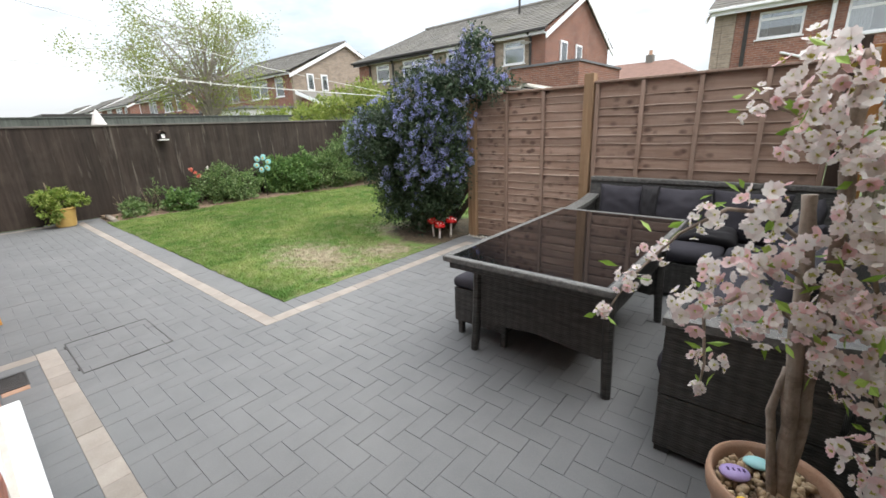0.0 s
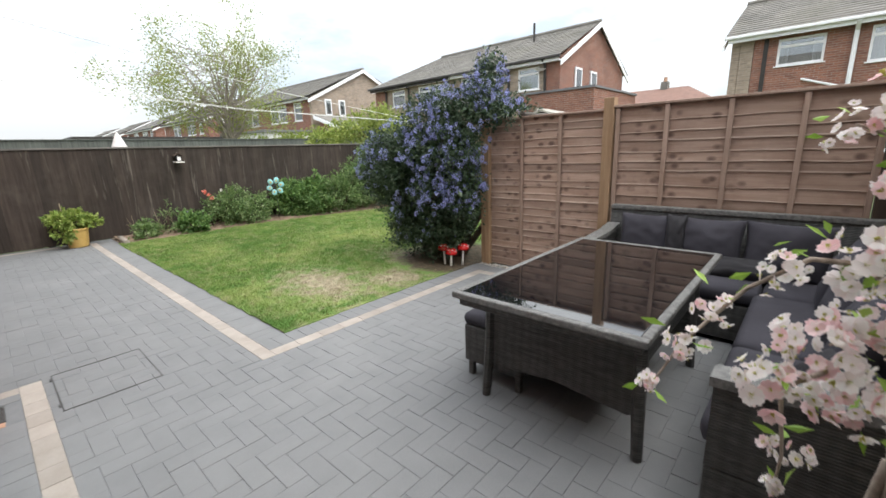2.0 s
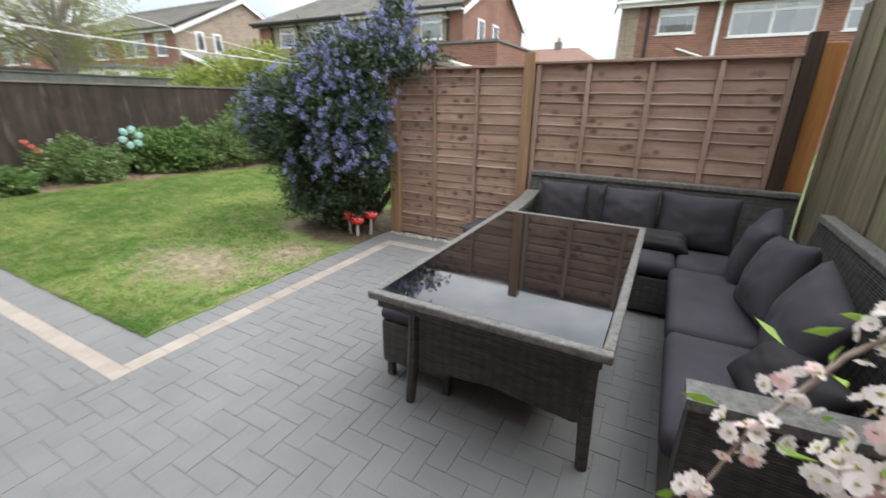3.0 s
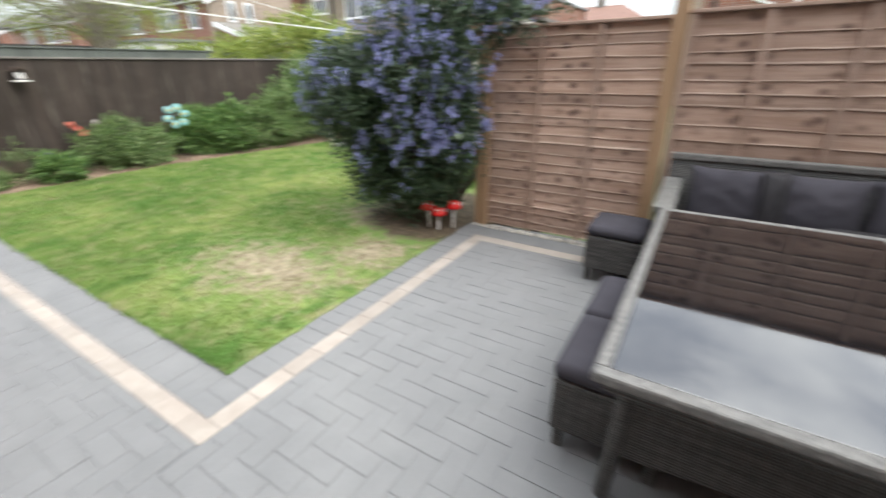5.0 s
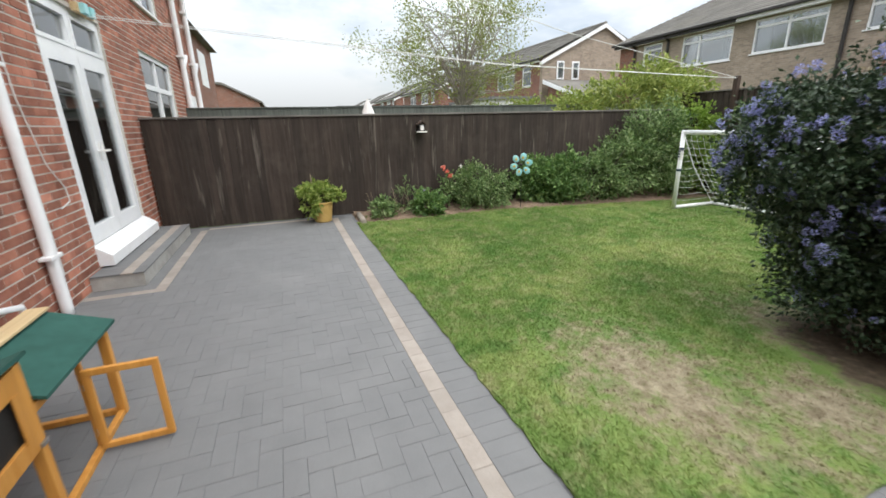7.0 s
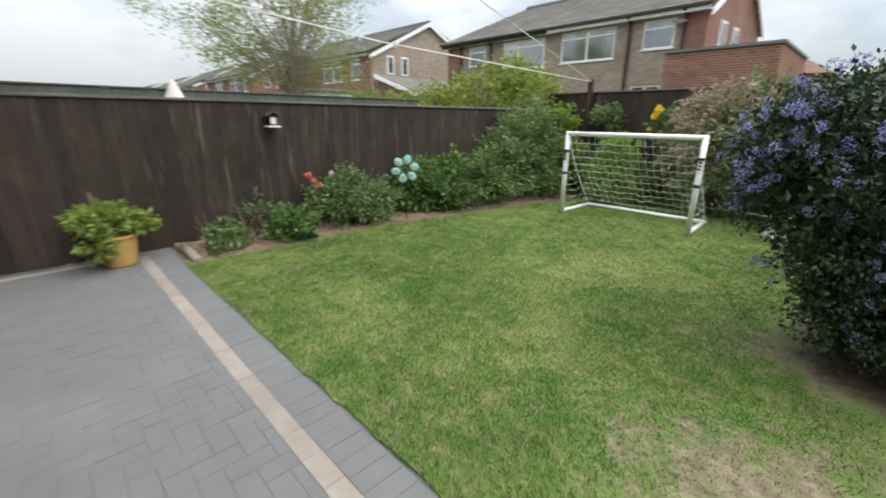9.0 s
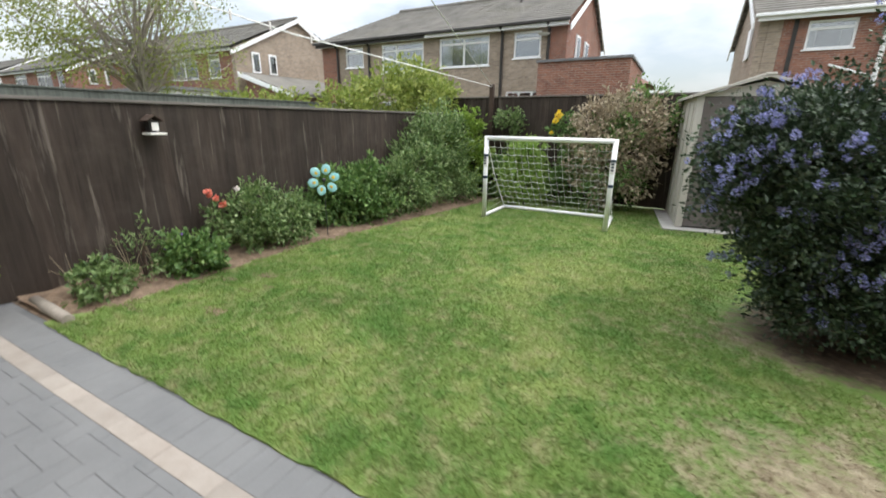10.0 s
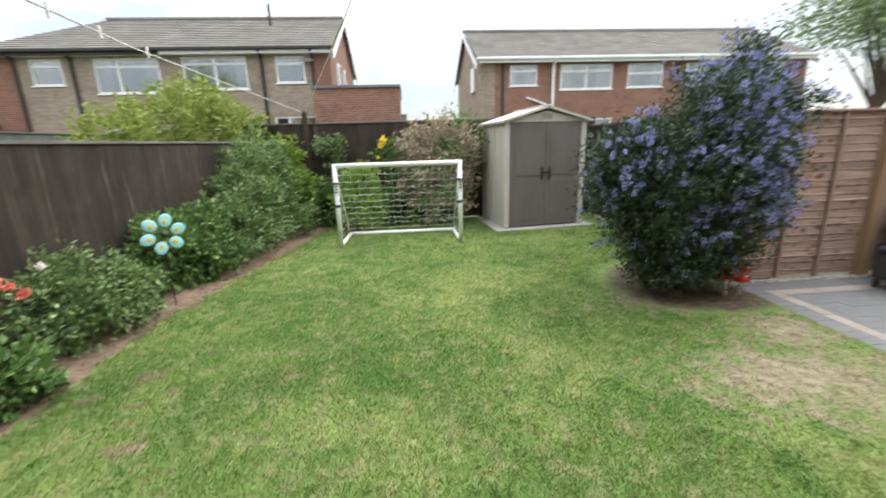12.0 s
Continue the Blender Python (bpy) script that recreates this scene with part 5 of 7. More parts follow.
def sofa_side(name, label, at, length, arm, depth=0.68, back_h=0.84, rz=0):
    """A straight rattan sofa module: base, back, one arm. Local x along its length, back at +y."""
    s = thing(name, label, "sofa", at, rz, group="corner sofa")
    part("base", weave_box(bmesh.new(), 0, length, 0, depth, 0.03, 0.29, 0.01), M_rattan, s)
    bm = bmesh.new()
    prism(bm, [(depth - 0.13, 0.291), (depth - 0.04, back_h), (depth, back_h), (depth, 0.291)], 0, 0, length)
    part("back", bm, M_rattan, s)
    part("top_edge", boxbm(-0.004, length + 0.004, depth - 0.055, depth + 0.012, back_h - 0.03, back_h + 0.012, 0.008), M_rattan_edge, s, "grey woven top edge")
    if arm is not None:
        a0, a1 = (0, 0.085) if arm == "start" else (length - 0.085, length)
        bm = bmesh.new()
        prism(bm, [(0.0, 0.292), (0.0, 0.60), (depth * 0.55, 0.62), (depth - 0.135, 0.66), (depth - 0.135, 0.292)], 0, a0, a1)
        part("arm", bm, M_rattan, s)
        bm = bmesh.new()
        prism(bm, [(-0.012, 0.601), (-0.012, 0.635), (depth * 0.55, 0.655), (depth - 0.08, 0.69), (depth - 0.08, 0.66), (depth * 0.55, 0.622)], 0, a0 - 0.012, a1 + 0.012)
        part("arm_rest", bm, M_rattan_edge, s, "grey woven arm top")
    for x in (0.04, length - 0.04):
        for y in (0.04, depth - 0.05):
            part("foot", boxbm(x - 0.03, x + 0.03, y - 0.03, y + 0.03, 0.0, 0.031, 0.003), M_black, s)
    return s


sofa_side("rattan_sofa_section", "black rattan corner sofa section against the brown fence", (-1.50, 3.50, 0), 1.88, "start", 0.66)
sofa_side("rattan_sofa_section", "black rattan corner sofa section beside the mossy fence", (-0.285, 3.495, 0), 1.78, "end", 0.68, rz=-90)


def pillow_mesh(w, h, t, seed):
    """A plump scatter cushion with pinched corners and creases."""
    n = 20
    front, back = {}, {}
    bm = bmesh.new()
    for i in range(n + 1):
        for j in range(n + 1):
            u, v = 2 * i / n - 1, 2 * j / n - 1
            pinch = 1 - 0.07 * (1 - u * u) * 1.0
            pinv = 1 - 0.07 * (1 - v * v)
            x, z = u * w / 2 * (pinv if abs(u) > 0.9 else 1 - 0.07 * (1 - v * v) * abs(u)), v * h / 2 * (1 - 0.07 * (1 - u * u) * abs(v))
            th = t / 2 * (max(0.0, 1 - abs(u) ** 2.6) * max(0.0, 1 - abs(v) ** 2.6)) ** 0.5
            cr = 0.012 * noise.noise(Vector((u * 2.5 + seed, v * 2.5, seed * 3.1))) * (1 - max(abs(u), abs(v)) ** 4)
            cr += 0.007 * noise.noise(Vector((u * 2.2 + v * 5.5 + seed, v * 1.5 - u * 4, seed * 1.7))) * (1 - max(abs(u), abs(v)) ** 6)
            edge = i in (0, n) or j in (0, n)
            a = bm.verts.new((x, -th - cr - (0 if edge else 0.003), z))
            front[i, j] = a
            back[i, j] = a if edge else bm.verts.new((x, th + cr + 0.003, z))
    for i in range(n):
        for j in range(n):
            bm.faces.new((front[i, j], front[i + 1, j], front[i + 1, j + 1], front[i, j + 1]))
            bm.faces.new((back[i, j + 1], back[i + 1, j + 1], back[i + 1, j], back[i, j]))
    return bm


def cushion(at, w, h, t, tilt, rz, label, mat=None, seed=1, roll=0):
    m = mat or M_cushion
    p = link_mesh("scatter_cushion", pillow_mesh(w, h, t, seed), m, None, True)
    p.matrix_world = pose(*at, 0, 0, rz) @ pose(0, 0, 0, -tilt, roll, 0)
    tagged(p, label, "cushion", "cushions on the corner sofa")
    return p


def seat_cushion(at, w, d, label, rz=0):
    c = link_mesh("seat_cushion", seat_pad(bmesh.new(), w, d, 0.115, 0.012), M_cushion, None, True)
    c.matrix_world = pose(*at, 0, 0, rz)
    tagged(c, label, "cushion", "seat pads of the corner sofa")


seat_cushion((-0.84, 3.745, 0.292), 1.10, 0.50, "charcoal flat seat cushion on the rattan sofa")
seat_cushion((-0.035, 3.76, 0.292), 0.50, 0.50, "charcoal square corner seat cushion on the rattan sofa")
seat_cushion((-0.06, 3.04, 0.292), 0.53, 0.90, "charcoal flat seat cushion on the rattan sofa")
seat_cushion((-0.06, 2.20, 0.292), 0.53, 0.76, "charcoal flat seat cushion on the rattan sofa")
back_y = 3.955
for i, (x, w) in enumerate(((-1.13, 0.46), (-0.70, 0.50), (-0.20, 0.52))):
    cushion((x, back_y, 0.60), w, 0.42, 0.17, 12, 2 - 3 * i, "charcoal scatter cushion leaning on the sofa back", seed=i + 1)
# narrow black pad added to give the shaded gap between cushions its darkness
cushion((-0.905, 3.90, 0.63), 0.15, 0.40, 0.12, 14, 6, "narrow black pad added as the dark gap between charcoal cushions", M_cushion_dark, 9)
cushion((-0.44, 3.83, 0.46), 0.46, 0.20, 0.15, 55, 4, "black bolster shape lying on the seat", M_cushion_dark, 7)
for i, (y, w, x) in enumerate(((3.50, 0.46, 0.10), (2.97, 0.54, 0.10), (2.42, 0.56, 0.11))):
    cushion((x, y, 0.60), w, 0.44, 0.18, 17, -90 + (-12, 4, -6)[i], "charcoal scatter cushion leaning on the side back", seed=i + 4, roll=(8, -10, 6)[i])
cushion((0.03, 2.16, 0.50), 0.44, 0.3, 0.15, 40, -80, "black scatter cushion lying by the arm", M_cushion_dark, 12)


# ---- blossom tree in its pot ----
POT = (0.105, 1.42)
pot = thing("terracotta_pot", "weathered terracotta bowl filled with tan pebbles", "pot", (*POT, 0))
part("bowl", lathe(bmesh.new(), [(0.0, 0.0), (0.11, 0.0), (0.12, 0.02), (0.15, 0.22), (0.153, 0.245), (0.168, 0.25), (0.173, 0.29), (0.170, 0.315), (0.160, 0.318), (0.154, 0.30), (0.149, 0.27), (0.143, 0.20), (0.0, 0.20)], n=40), M_terra, pot, smooth=True)
part("soil", lathe(bmesh.new(), [(0.0, 0.262), (0.148, 0.262), (0.148, 0.255), (0.0, 0.255)], n=24), M_soil, pot)


def pebbles():
    rng = random.Random(3)
    bm = bmesh.new()
    for _ in range(190):
        r, a = 0.138 * math.sqrt(rng.random()), rng.uniform(0, 6.28)
        s = rng.uniform(0.008, 0.017)
        m = Matrix.Translation((r * math.cos(a), r * math.sin(a), 0.266 + rng.uniform(0, 0.014))) @ Euler((rng.uniform(0, 3), rng.uniform(0, 3), rng.uniform(0, 3))).to_matrix().to_4x4() @ Matrix.Diagonal((s * 1.5, s, s * 0.7, 1))
        bmesh.ops.create_icosphere(bm, subdivisions=1, radius=1, matrix=m)
    ob = link_mesh("pebbles", bm, M_pebble, None, True)
    ob.matrix_world = pose(*POT, 0)
    tagged(ob, "tan and brown pebbles in the terracotta pot", "pebbles", kind="stuff")


pebbles()


def painted_stone(x, y, z, w, d, h, mat, label, rz, marks):
    s = thing("painted_stone", label, "stone", (x, y, z), rz, group="painted stones in the pot")
    bm = bmesh.new()
    bmesh.ops.create_uvsphere(bm, u_segments=20, v_segments=12, radius=1, matrix=Matrix.Diagonal((w, d, h, 1)))
    part("stone", bm, mat, s, smooth=True)
    if marks:
        for mx in (-0.022, -0.007, 0.008, 0.022):
            part("mark", boxbm(mx - 0.0035, mx + 0.0035, -0.009, 0.004, h * 0.90, h * 1.0, 0.001), M_ink, s, "dark painted mark")


painted_stone(0.012, 1.405, 0.302, 0.044, 0.034, 0.016, M_lilac, "flat lilac painted stone with dark marks", 25, True)
painted_stone(0.066, 1.498, 0.298, 0.042, 0.028, 0.014, M_aqua, "flat turquoise painted stone on the pebbles", 15, False)
painted_stone(0.045, 1.315, 0.288, 0.02, 0.014, 0.009, M_yellow, "small yellow painted stone in the pot", 0, False)

blossom = thing("blossom_tree", "artificial pink cherry blossom tree with knotty stems", "tree", (0, 0, 0))
STEMS = [
    ([(0.130, 1.43, 0.26), (0.105, 1.42, 0.58), (0.082, 1.42, 0.79), (0.066, 1.42, 1.00), (0.045, 1.42, 1.19)], (0.022, 0.017)),
    ([(0.128, 1.44, 0.30), (0.135, 1.45, 0.55), (0.122, 1.43, 0.74), (0.126, 1.42, 0.97), (0.112, 1.42, 1.17), (0.096, 1.42, 1.35), (0.094, 1.40, 1.52)], (0.021, 0.015)),
    ([(0.108, 1.41, 0.27), (0.064, 1.41, 0.56), (0.078, 1.42, 0.70)], (0.013, 0.010)),
]
for pts, (r0, r1) in STEMS:
    fine, rad = [], []
    for i in range(len(pts) - 1):
        for k in range(5):
            t = k / 5
            p = Vector(pts[i]).lerp(Vector(pts[i + 1]), t)
            f = (i + t) / (len(pts) - 1)
            fine.append(p + Vector((noise.noise(p * 9), noise.noise(p * 9 + Vector((5, 1, 2))), 0)) * 0.006)
            rad.append((r0 + (r1 - r0) * f) * (1 + 0.18 * noise.noise(p * 24)))
    fine.append(Vector(pts[-1]))
    rad.append(r1)
    part("stem", tube(bmesh.new(), fine, rad, 12), M_bark, blossom, "knotty brown stem", True)
TWIGS = [
    [(0.06, 1.41, 1.06), (-0.03, 1.34, 1.15), (-0.11, 1.27, 1.165), (-0.20, 1.22, 1.10), (-0.29, 1.16, 0.98), (-0.335, 1.12, 0.88)],
    [(0.085, 1.41, 0.84), (-0.03, 1.30, 0.95), (-0.12, 1.22, 0.90), (-0.10, 1.22, 0.75), (-0.104, 1.22, 0.67)],
    [(0.097, 1.42, 1.30), (0.02, 1.37, 1.37), (-0.08, 1.35, 1.42)],
    [(0.094, 1.40, 1.46), (0.06, 1.38, 1.50), (0.02, 1.35, 1.49)],
    [(0.12, 1.42, 1.0), (0.17, 1.40, 1.08), (0.21, 1.36, 0.94), (0.235, 1.34, 0.76), (0.268, 1.30, 0.58)],
    [(0.10, 1.42, 0.95), (0.0, 1.34, 1.03), (-0.06, 1.26, 1.0)],
    [(0.13, 1.44, 0.7), (0.16, 1.37, 0.76), (0.16, 1.34, 0.78)],
]
for tw in TWIGS:
    part("twig", tube(bmesh.new(), tw, [0.007 - 0.0045 * k / (len(tw) - 1) for k in range(len(tw))], 7), M_bark, blossom, "thin arching twig", True)
CLUSTERS = [(0.027, 1.35, 1.481, 0.098), (0.081, 1.4, 1.376, 0.13), (-0.079, 1.35, 1.416, 0.057), (0.008, 1.35, 1.335, 0.065), (0.143, 1.45, 1.29, 0.08),
            (-0.046, 1.3, 1.165, 0.075), (-0.147, 1.25, 1.135, 0.055), (-0.247, 1.2, 1.055, 0.05), (-0.296, 1.15, 0.972, 0.045), (-0.338, 1.12, 0.876, 0.026),
            (-0.079, 1.25, 0.985, 0.098), (-0.143, 1.2, 0.912, 0.066), (0.001, 1.35, 1.041, 0.09), (-0.019, 1.3, 0.879, 0.086), (0.071, 1.35, 0.884, 0.07),
            (-0.092, 1.22, 0.755, 0.045), (-0.104, 1.22, 0.675, 0.02), (0.167, 1.4, 1.084, 0.10), (0.162, 1.4, 0.921, 0.09), (0.233, 1.35, 0.733, 0.10),
            (0.156, 1.35, 0.767, 0.068), (0.266, 1.3, 0.586, 0.085), (0.208, 1.3, 0.943, 0.065),
            (0.125, 1.36, 1.285, 0.06), (0.16, 1.36, 1.165, 0.07), (0.185, 1.36, 1.06, 0.075), (0.13, 1.36, 0.985, 0.055), (0.205, 1.36, 0.91, 0.075), (0.225, 1.36, 0.76, 0.06), (0.29, 1.34, 0.49, 0.07)]


def blossoms():
    """Five-petalled flowers of cupped petals, gathered in clusters, with stamens and fresh leaves."""
    rng = np.random.default_rng(21)
    sets = {0: [], 1: []}
    stam, leafp = [], []
    for cx, cy, cz, r in CLUSTERS:
        n = int(9 + 3300 * r * r)
        for _ in range(n):
            u = rng.normal(size=3)
            u /= np.linalg.norm(u)
            c = np.array((cx, cy, cz)) + u * r * np.array((1, 0.75, 1)) * rng.uniform(0.35, 1.0)
            size = rng.uniform(0.013, 0.023) * (0.68 if r < 0.06 else 1.0)
            nrm = u * 0.9 + rng.normal(size=3) * 0.35 + np.array((-0.15, -0.45, 0.15))
            nrm /= np.linalg.norm(nrm)
            t1 = np.cross(nrm, rng.normal(size=3))
            t1 /= np.linalg.norm(t1)
            t2 = np.cross(nrm, t1)
            cup = rng.uniform(0.1, 0.55)
            which = 0 if rng.random() < 0.24 else 1
            for k in range(5):
                a = 2 * np.pi * k / 5 + rng.uniform(-0.15, 0.15)
                d = t1 * np.cos(a) + t2 * np.sin(a)
                s = -t1 * np.sin(a) + t2 * np.cos(a)
                w = size * 0.70
                sets[which].append((c, c + d * size * 0.55 + s * w * 0.85 + nrm * size * cup * 0.35, c + d * size * 1.05 + s * w * 0.4 + nrm * size * cup,
                                    c + d * size * 0.95 + nrm * size * cup * 0.8, c + d * size * 1.05 - s * w * 0.4 + nrm * size * cup, c + d * size * 0.55 - s * w * 0.85 + nrm * size * cup * 0.35))
            for _k in range(7):
                e = c + nrm * size * 0.42 + rng.normal(size=3) * size * 0.16
                q = rng.normal(size=3) * size * 0.17
                q2 = rng.normal(size=3) * size * 0.17
                stam.append((c + q, c + q2, e))
        for _ in range(max(2, int(r * 60))):
            u = rng.normal(size=3)
            u /= np.linalg.norm(u)
            leafp.append((np.array((cx, cy, cz)) + u * r * rng.uniform(0.7, 1.1), u))
    for k, mat, lab in ((0, M_pink, "pink petals"), (1, M_pinkw, "white petals")):
        v = np.array(sets[k]).reshape(-1, 3)
        nn = len(sets[k])
        b = (np.arange(nn) * 6)[:, None]
        f = np.concatenate([b + np.array([[0, 1, 2]]), b + np.array([[0, 2, 3]]), b + np.array([[0, 3, 4]]), b + np.array([[0, 4, 5]])], axis=1)
        o = raw_mesh("petal", v, f, 3, mat, blossom, True)
        o["label"] = lab
        o["kind"] = "stuff"
    o = raw_mesh("stamen", np.array(stam).reshape(-1, 3), np.arange(3 * len(stam)), 3, M_stamen, blossom)
    o["kind"] = "stuff"
    leaves_at("leaves", [p for p, _ in leafp], 0.042, 0.019, M_blossleaf, blossom, 5, 0.1, [u for _, u in leafp])


blossoms()


# ---- foliage ----
def shrub(name, label, category, blobs, count, clumps, spread, ln, wd, mat, seed, stems=5, base=None, bark=None, shell=0.5, droop=0.15, group=""):
    s = thing(name, label, category, group=group)
    pts, out, cen, cdir = crown_points(blobs, count, clumps, spread, seed, shell)
    keep = pts[:, 2] > 0.02
    leaves_at("foliage", pts[keep], ln, wd, mat, s, seed, droop, out[keep])["kind"] = "stuff"
    rng = random.Random(seed)
    sprig, heading = [], []
    reach = 0.30 * sum(b[3] + b[4] + b[5] for b in blobs) / (3 * len(blobs)) + 0.06
    for _ in range(10 + len(cen) // 7):
        k = rng.randrange(len(cen))
        d = Vector(cdir[k]) + Vector((rng.uniform(-0.3, 0.3), rng.uniform(-0.3, 0.3), 0.7))
        d.normalize()
        far = reach * rng.uniform(0.5, 1.5)
        for q in range(9):
            p = Vector(cen[k]) + d * (far * q / 8) - Vector((0, 0, 0.35 * far * (q / 8) ** 2))
            if p.z > 0.02:
                sprig.append(tuple(p))
                heading.append(tuple(d + Vector((rng.uniform(-0.9, 0.9), rng.uniform(-0.9, 0.9), rng.uniform(-0.4, 0.6)))))
    leaves_at("sprig", np.array(sprig), ln * 1.1, wd * 1.05, mat, s, seed + 500, droop, np.array(heading))["kind"] = "stuff"
    bx, by = base if base else (blobs[0][0], blobs[0][1])
    for k in range(stems):
        c = cen[rng.randrange(len(cen))]
        m = Vector((bx, by, 0)).lerp(Vector(c), 0.5) + Vector((0, 0, 0.1))
        part("stem", tube(bmesh.new(), [(bx + rng.uniform(-0.05, 0.05), by + rng.uniform(-0.05, 0.05), -0.03), m, tuple(c)], [0.012, 0.008, 0.003], 6), bark or M_bushbark, s)
    return s, cen, cdir


CEANO = [(-3.9, 4.12, 1.10, 0.80, 0.62, 0.66), (-4.32, 3.98, 1.08, 0.42, 0.44, 0.44), (-3.45, 4.02, 0.95, 0.42, 0.40, 0.52), (-3.64, 4.08, 1.74, 0.37, 0.42, 0.33),
         (-3.30, 4.28, 1.78, 0.48, 0.42, 0.36), (-2.78, 4.28, 1.74, 0.36, 0.26, 0.17), (-3.10, 4.42, 2.20, 0.17, 0.18, 0.25), (-3.85, 4.15, 0.55, 0.56, 0.50, 0.34), (-3.5, 4.05, 0.50, 0.34, 0.32, 0.26),
         (-4.60, 3.98, 1.28, 0.26, 0.30, 0.28), (-4.25, 3.9, 1.52, 0.26, 0.28, 0.16), (-3.42, 3.95, 1.42, 0.5, 0.38, 0.26), (-3.12, 3.92, 0.95, 0.22, 0.22, 0.35), (-3.8, 4.1, 0.32, 0.5, 0.42, 0.26), (-4.02, 4.05, 0.5, 0.32, 0.36, 0.3)]


def ceanothus():
    b = thing("ceanothus_bush", "large dark green bush covered in lilac blue flowers", "bush")
    pts, out, cen, cdir = crown_points(CEANO, 52000, 1500, 0.052, 31, 0.66)
    keep = (pts[:, 2] > 0.05) & ~((pts[:, 1] > 4.14) & (pts[:, 0] > -3.2) & (pts[:, 2] < 1.78)) & ~((pts[:, 0] > -2.88) & (pts[:, 2] < 1.5))
    leaves_at("foliage", pts[keep], 0.036, 0.020, M_ceano, b, 31, 0.0, out[keep])["kind"] = "stuff"
    inner, iout, _, _ = crown_points([(x, y, z, rx * 0.72, ry * 0.72, rz * 0.72) for x, y, z, rx, ry, rz in CEANO], 9000, 500, 0.06, 32, 0.3)
    k2 = (inner[:, 2] > 0.08) & ~((inner[:, 1] > 4.18) & (inner[:, 0] > -3.18) & (inner[:, 2] < 1.78))
    leaves_at("inner_foliage", inner[k2], 0.06, 0.04, M_ceano, b, 33, 0.0)["kind"] = "stuff"
    rng = np.random.default_rng(34)
    fl, fo = [], []
    for c, u in zip(cen, cdir):
        if c[2] < 0.30 or u[2] < -0.55 or ((c[1] > 4.12) and (c[0] > -3.22) and (c[2] < 1.80)) or (c[0] > -2.92 and c[2] < 1.5):
            continue
        dens = noise.noise(Vector(c) * 1.6)
        if rng.random() > 0.32 + 0.9 * dens + 0.2 * (c[2] - 1.0):
            continue
        for _ in range(rng.integers(2, 6)):
            q = c + u * rng.uniform(0.03, 0.075) + rng.normal(size=3) * 0.042
            r = rng.uniform(0.014, 0.027)
            n = int(26 + 900 * r)
            w = rng.normal(size=(n, 3))
            w /= np.linalg.norm(w, axis=1)[:, None]
            fl.append(q + w * r * np.array((1, 1, 1.25)) * rng.uniform(0.55, 1.0, n)[:, None])
            fo.append(w)
    fl, fo = np.concatenate(fl), np.concatenate(fo)
    o = leaves_at("flower_panicle", fl, 0.0115, 0.011, M_blue, b, 35, -0.2, fo)
    o["kind"], o["label"] = "stuff", "lilac blue flower panicles"
    r2 = random.Random(8)
    for k, (dx, dy) in enumerate(((0, 0), (0.5, 0.1), (-0.35, -0.05), (0.2, -0.2), (0.62, 0.12))):
        a = Vector((-3.85 + dx * 0.5, 4.25 + dy * 0.5, -0.03))
        part("limb" if k else "trunk", tube(bmesh.new(), [a, a + Vector((dx * 0.5, dy, 0.45)), a + Vector((dx * 1.2, dy * 1.5, 1.0)), a + Vector((dx * 1.6, dy, 1.6))], [0.05, 0.04, 0.028, 0.01], 8), M_bushbark, b)


ceanothus()

G = "border plants along the fence"
shrub("geranium_plant", "low grey green border plant on bare soil", "plant", [(-9.02, 2.08, 0.12, 0.20, 0.19, 0.15)], 900, 60, 0.03, 0.055, 0.032, M_leafgrey, 41, group=G)
shrub("border_plant", "sparse dry brown twiggy border plant", "plant", [(-9.15, 2.45, 0.22, 0.26, 0.26, 0.26)], 420, 40, 0.03, 0.05, 0.016, M_leafgrey, 42, group=G)
s, cen, _ = shrub("geranium_plant", "low green geranium with purple flowers", "plant", [(-9.0, 2.85, 0.15, 0.24, 0.27, 0.20)], 1500, 90, 0.03, 0.06, 0.045, M_leaf, 43, group=G)
leaves_at("flowers", np.repeat(cen[:10] + np.array((0.03, -0.02, 0.05)), 6, 0), 0.02, 0.018, M_purple, s, 44)
shrub("rose_bush", "green rose bush with small leaves by the dark fence", "bush", [(-9.1, 3.62, 0.38, 0.32, 0.42, 0.36), (-9.05, 4.05, 0.32, 0.32, 0.35, 0.34)], 5200, 300, 0.045, 0.052, 0.03, M_leafgrey, 45, group=G)
shrub("border_shrub", "dense mid green shrub behind the garden spinner", "bush", [(-9.12, 5.05, 0.40, 0.30, 0.42, 0.38), (-9.0, 5.5, 0.42, 0.42, 0.42, 0.44)], 6500, 330, 0.05, 0.07, 0.042, M_leaf, 46, group=G)
shrub("border_shrub", "grey green leafy shrub with pale tips", "bush", [(-8.75, 6.1, 0.42, 0.45, 0.5, 0.46), (-8.85, 6.75, 0.6, 0.5, 0.5, 0.58)], 7000, 380, 0.05, 0.075, 0.03, M_leafgrey, 47, group=G)
shrub("border_shrub", "tall arching shrub against the dark fence", "bush", [(-8.95, 7.25, 0.9, 0.45, 0.5, 0.66), (-8.8, 7.7, 0.9, 0.5, 0.45, 0.75), (-8.35, 7.55, 0.35, 0.3, 0.3, 0.3)], 7500, 400, 0.06, 0.08, 0.03, M_leafgrey, 48, group=G)
shrub("lime_shrub", "bright lime green shrub in the fence corner", "bush", [(-8.75, 8.35, 1.15, 0.42, 0.3, 0.55), (-8.45, 8.3, 0.6, 0.4, 0.3, 0.5)], 3600, 190, 0.05, 0.075, 0.05, M_leaflime, 49)
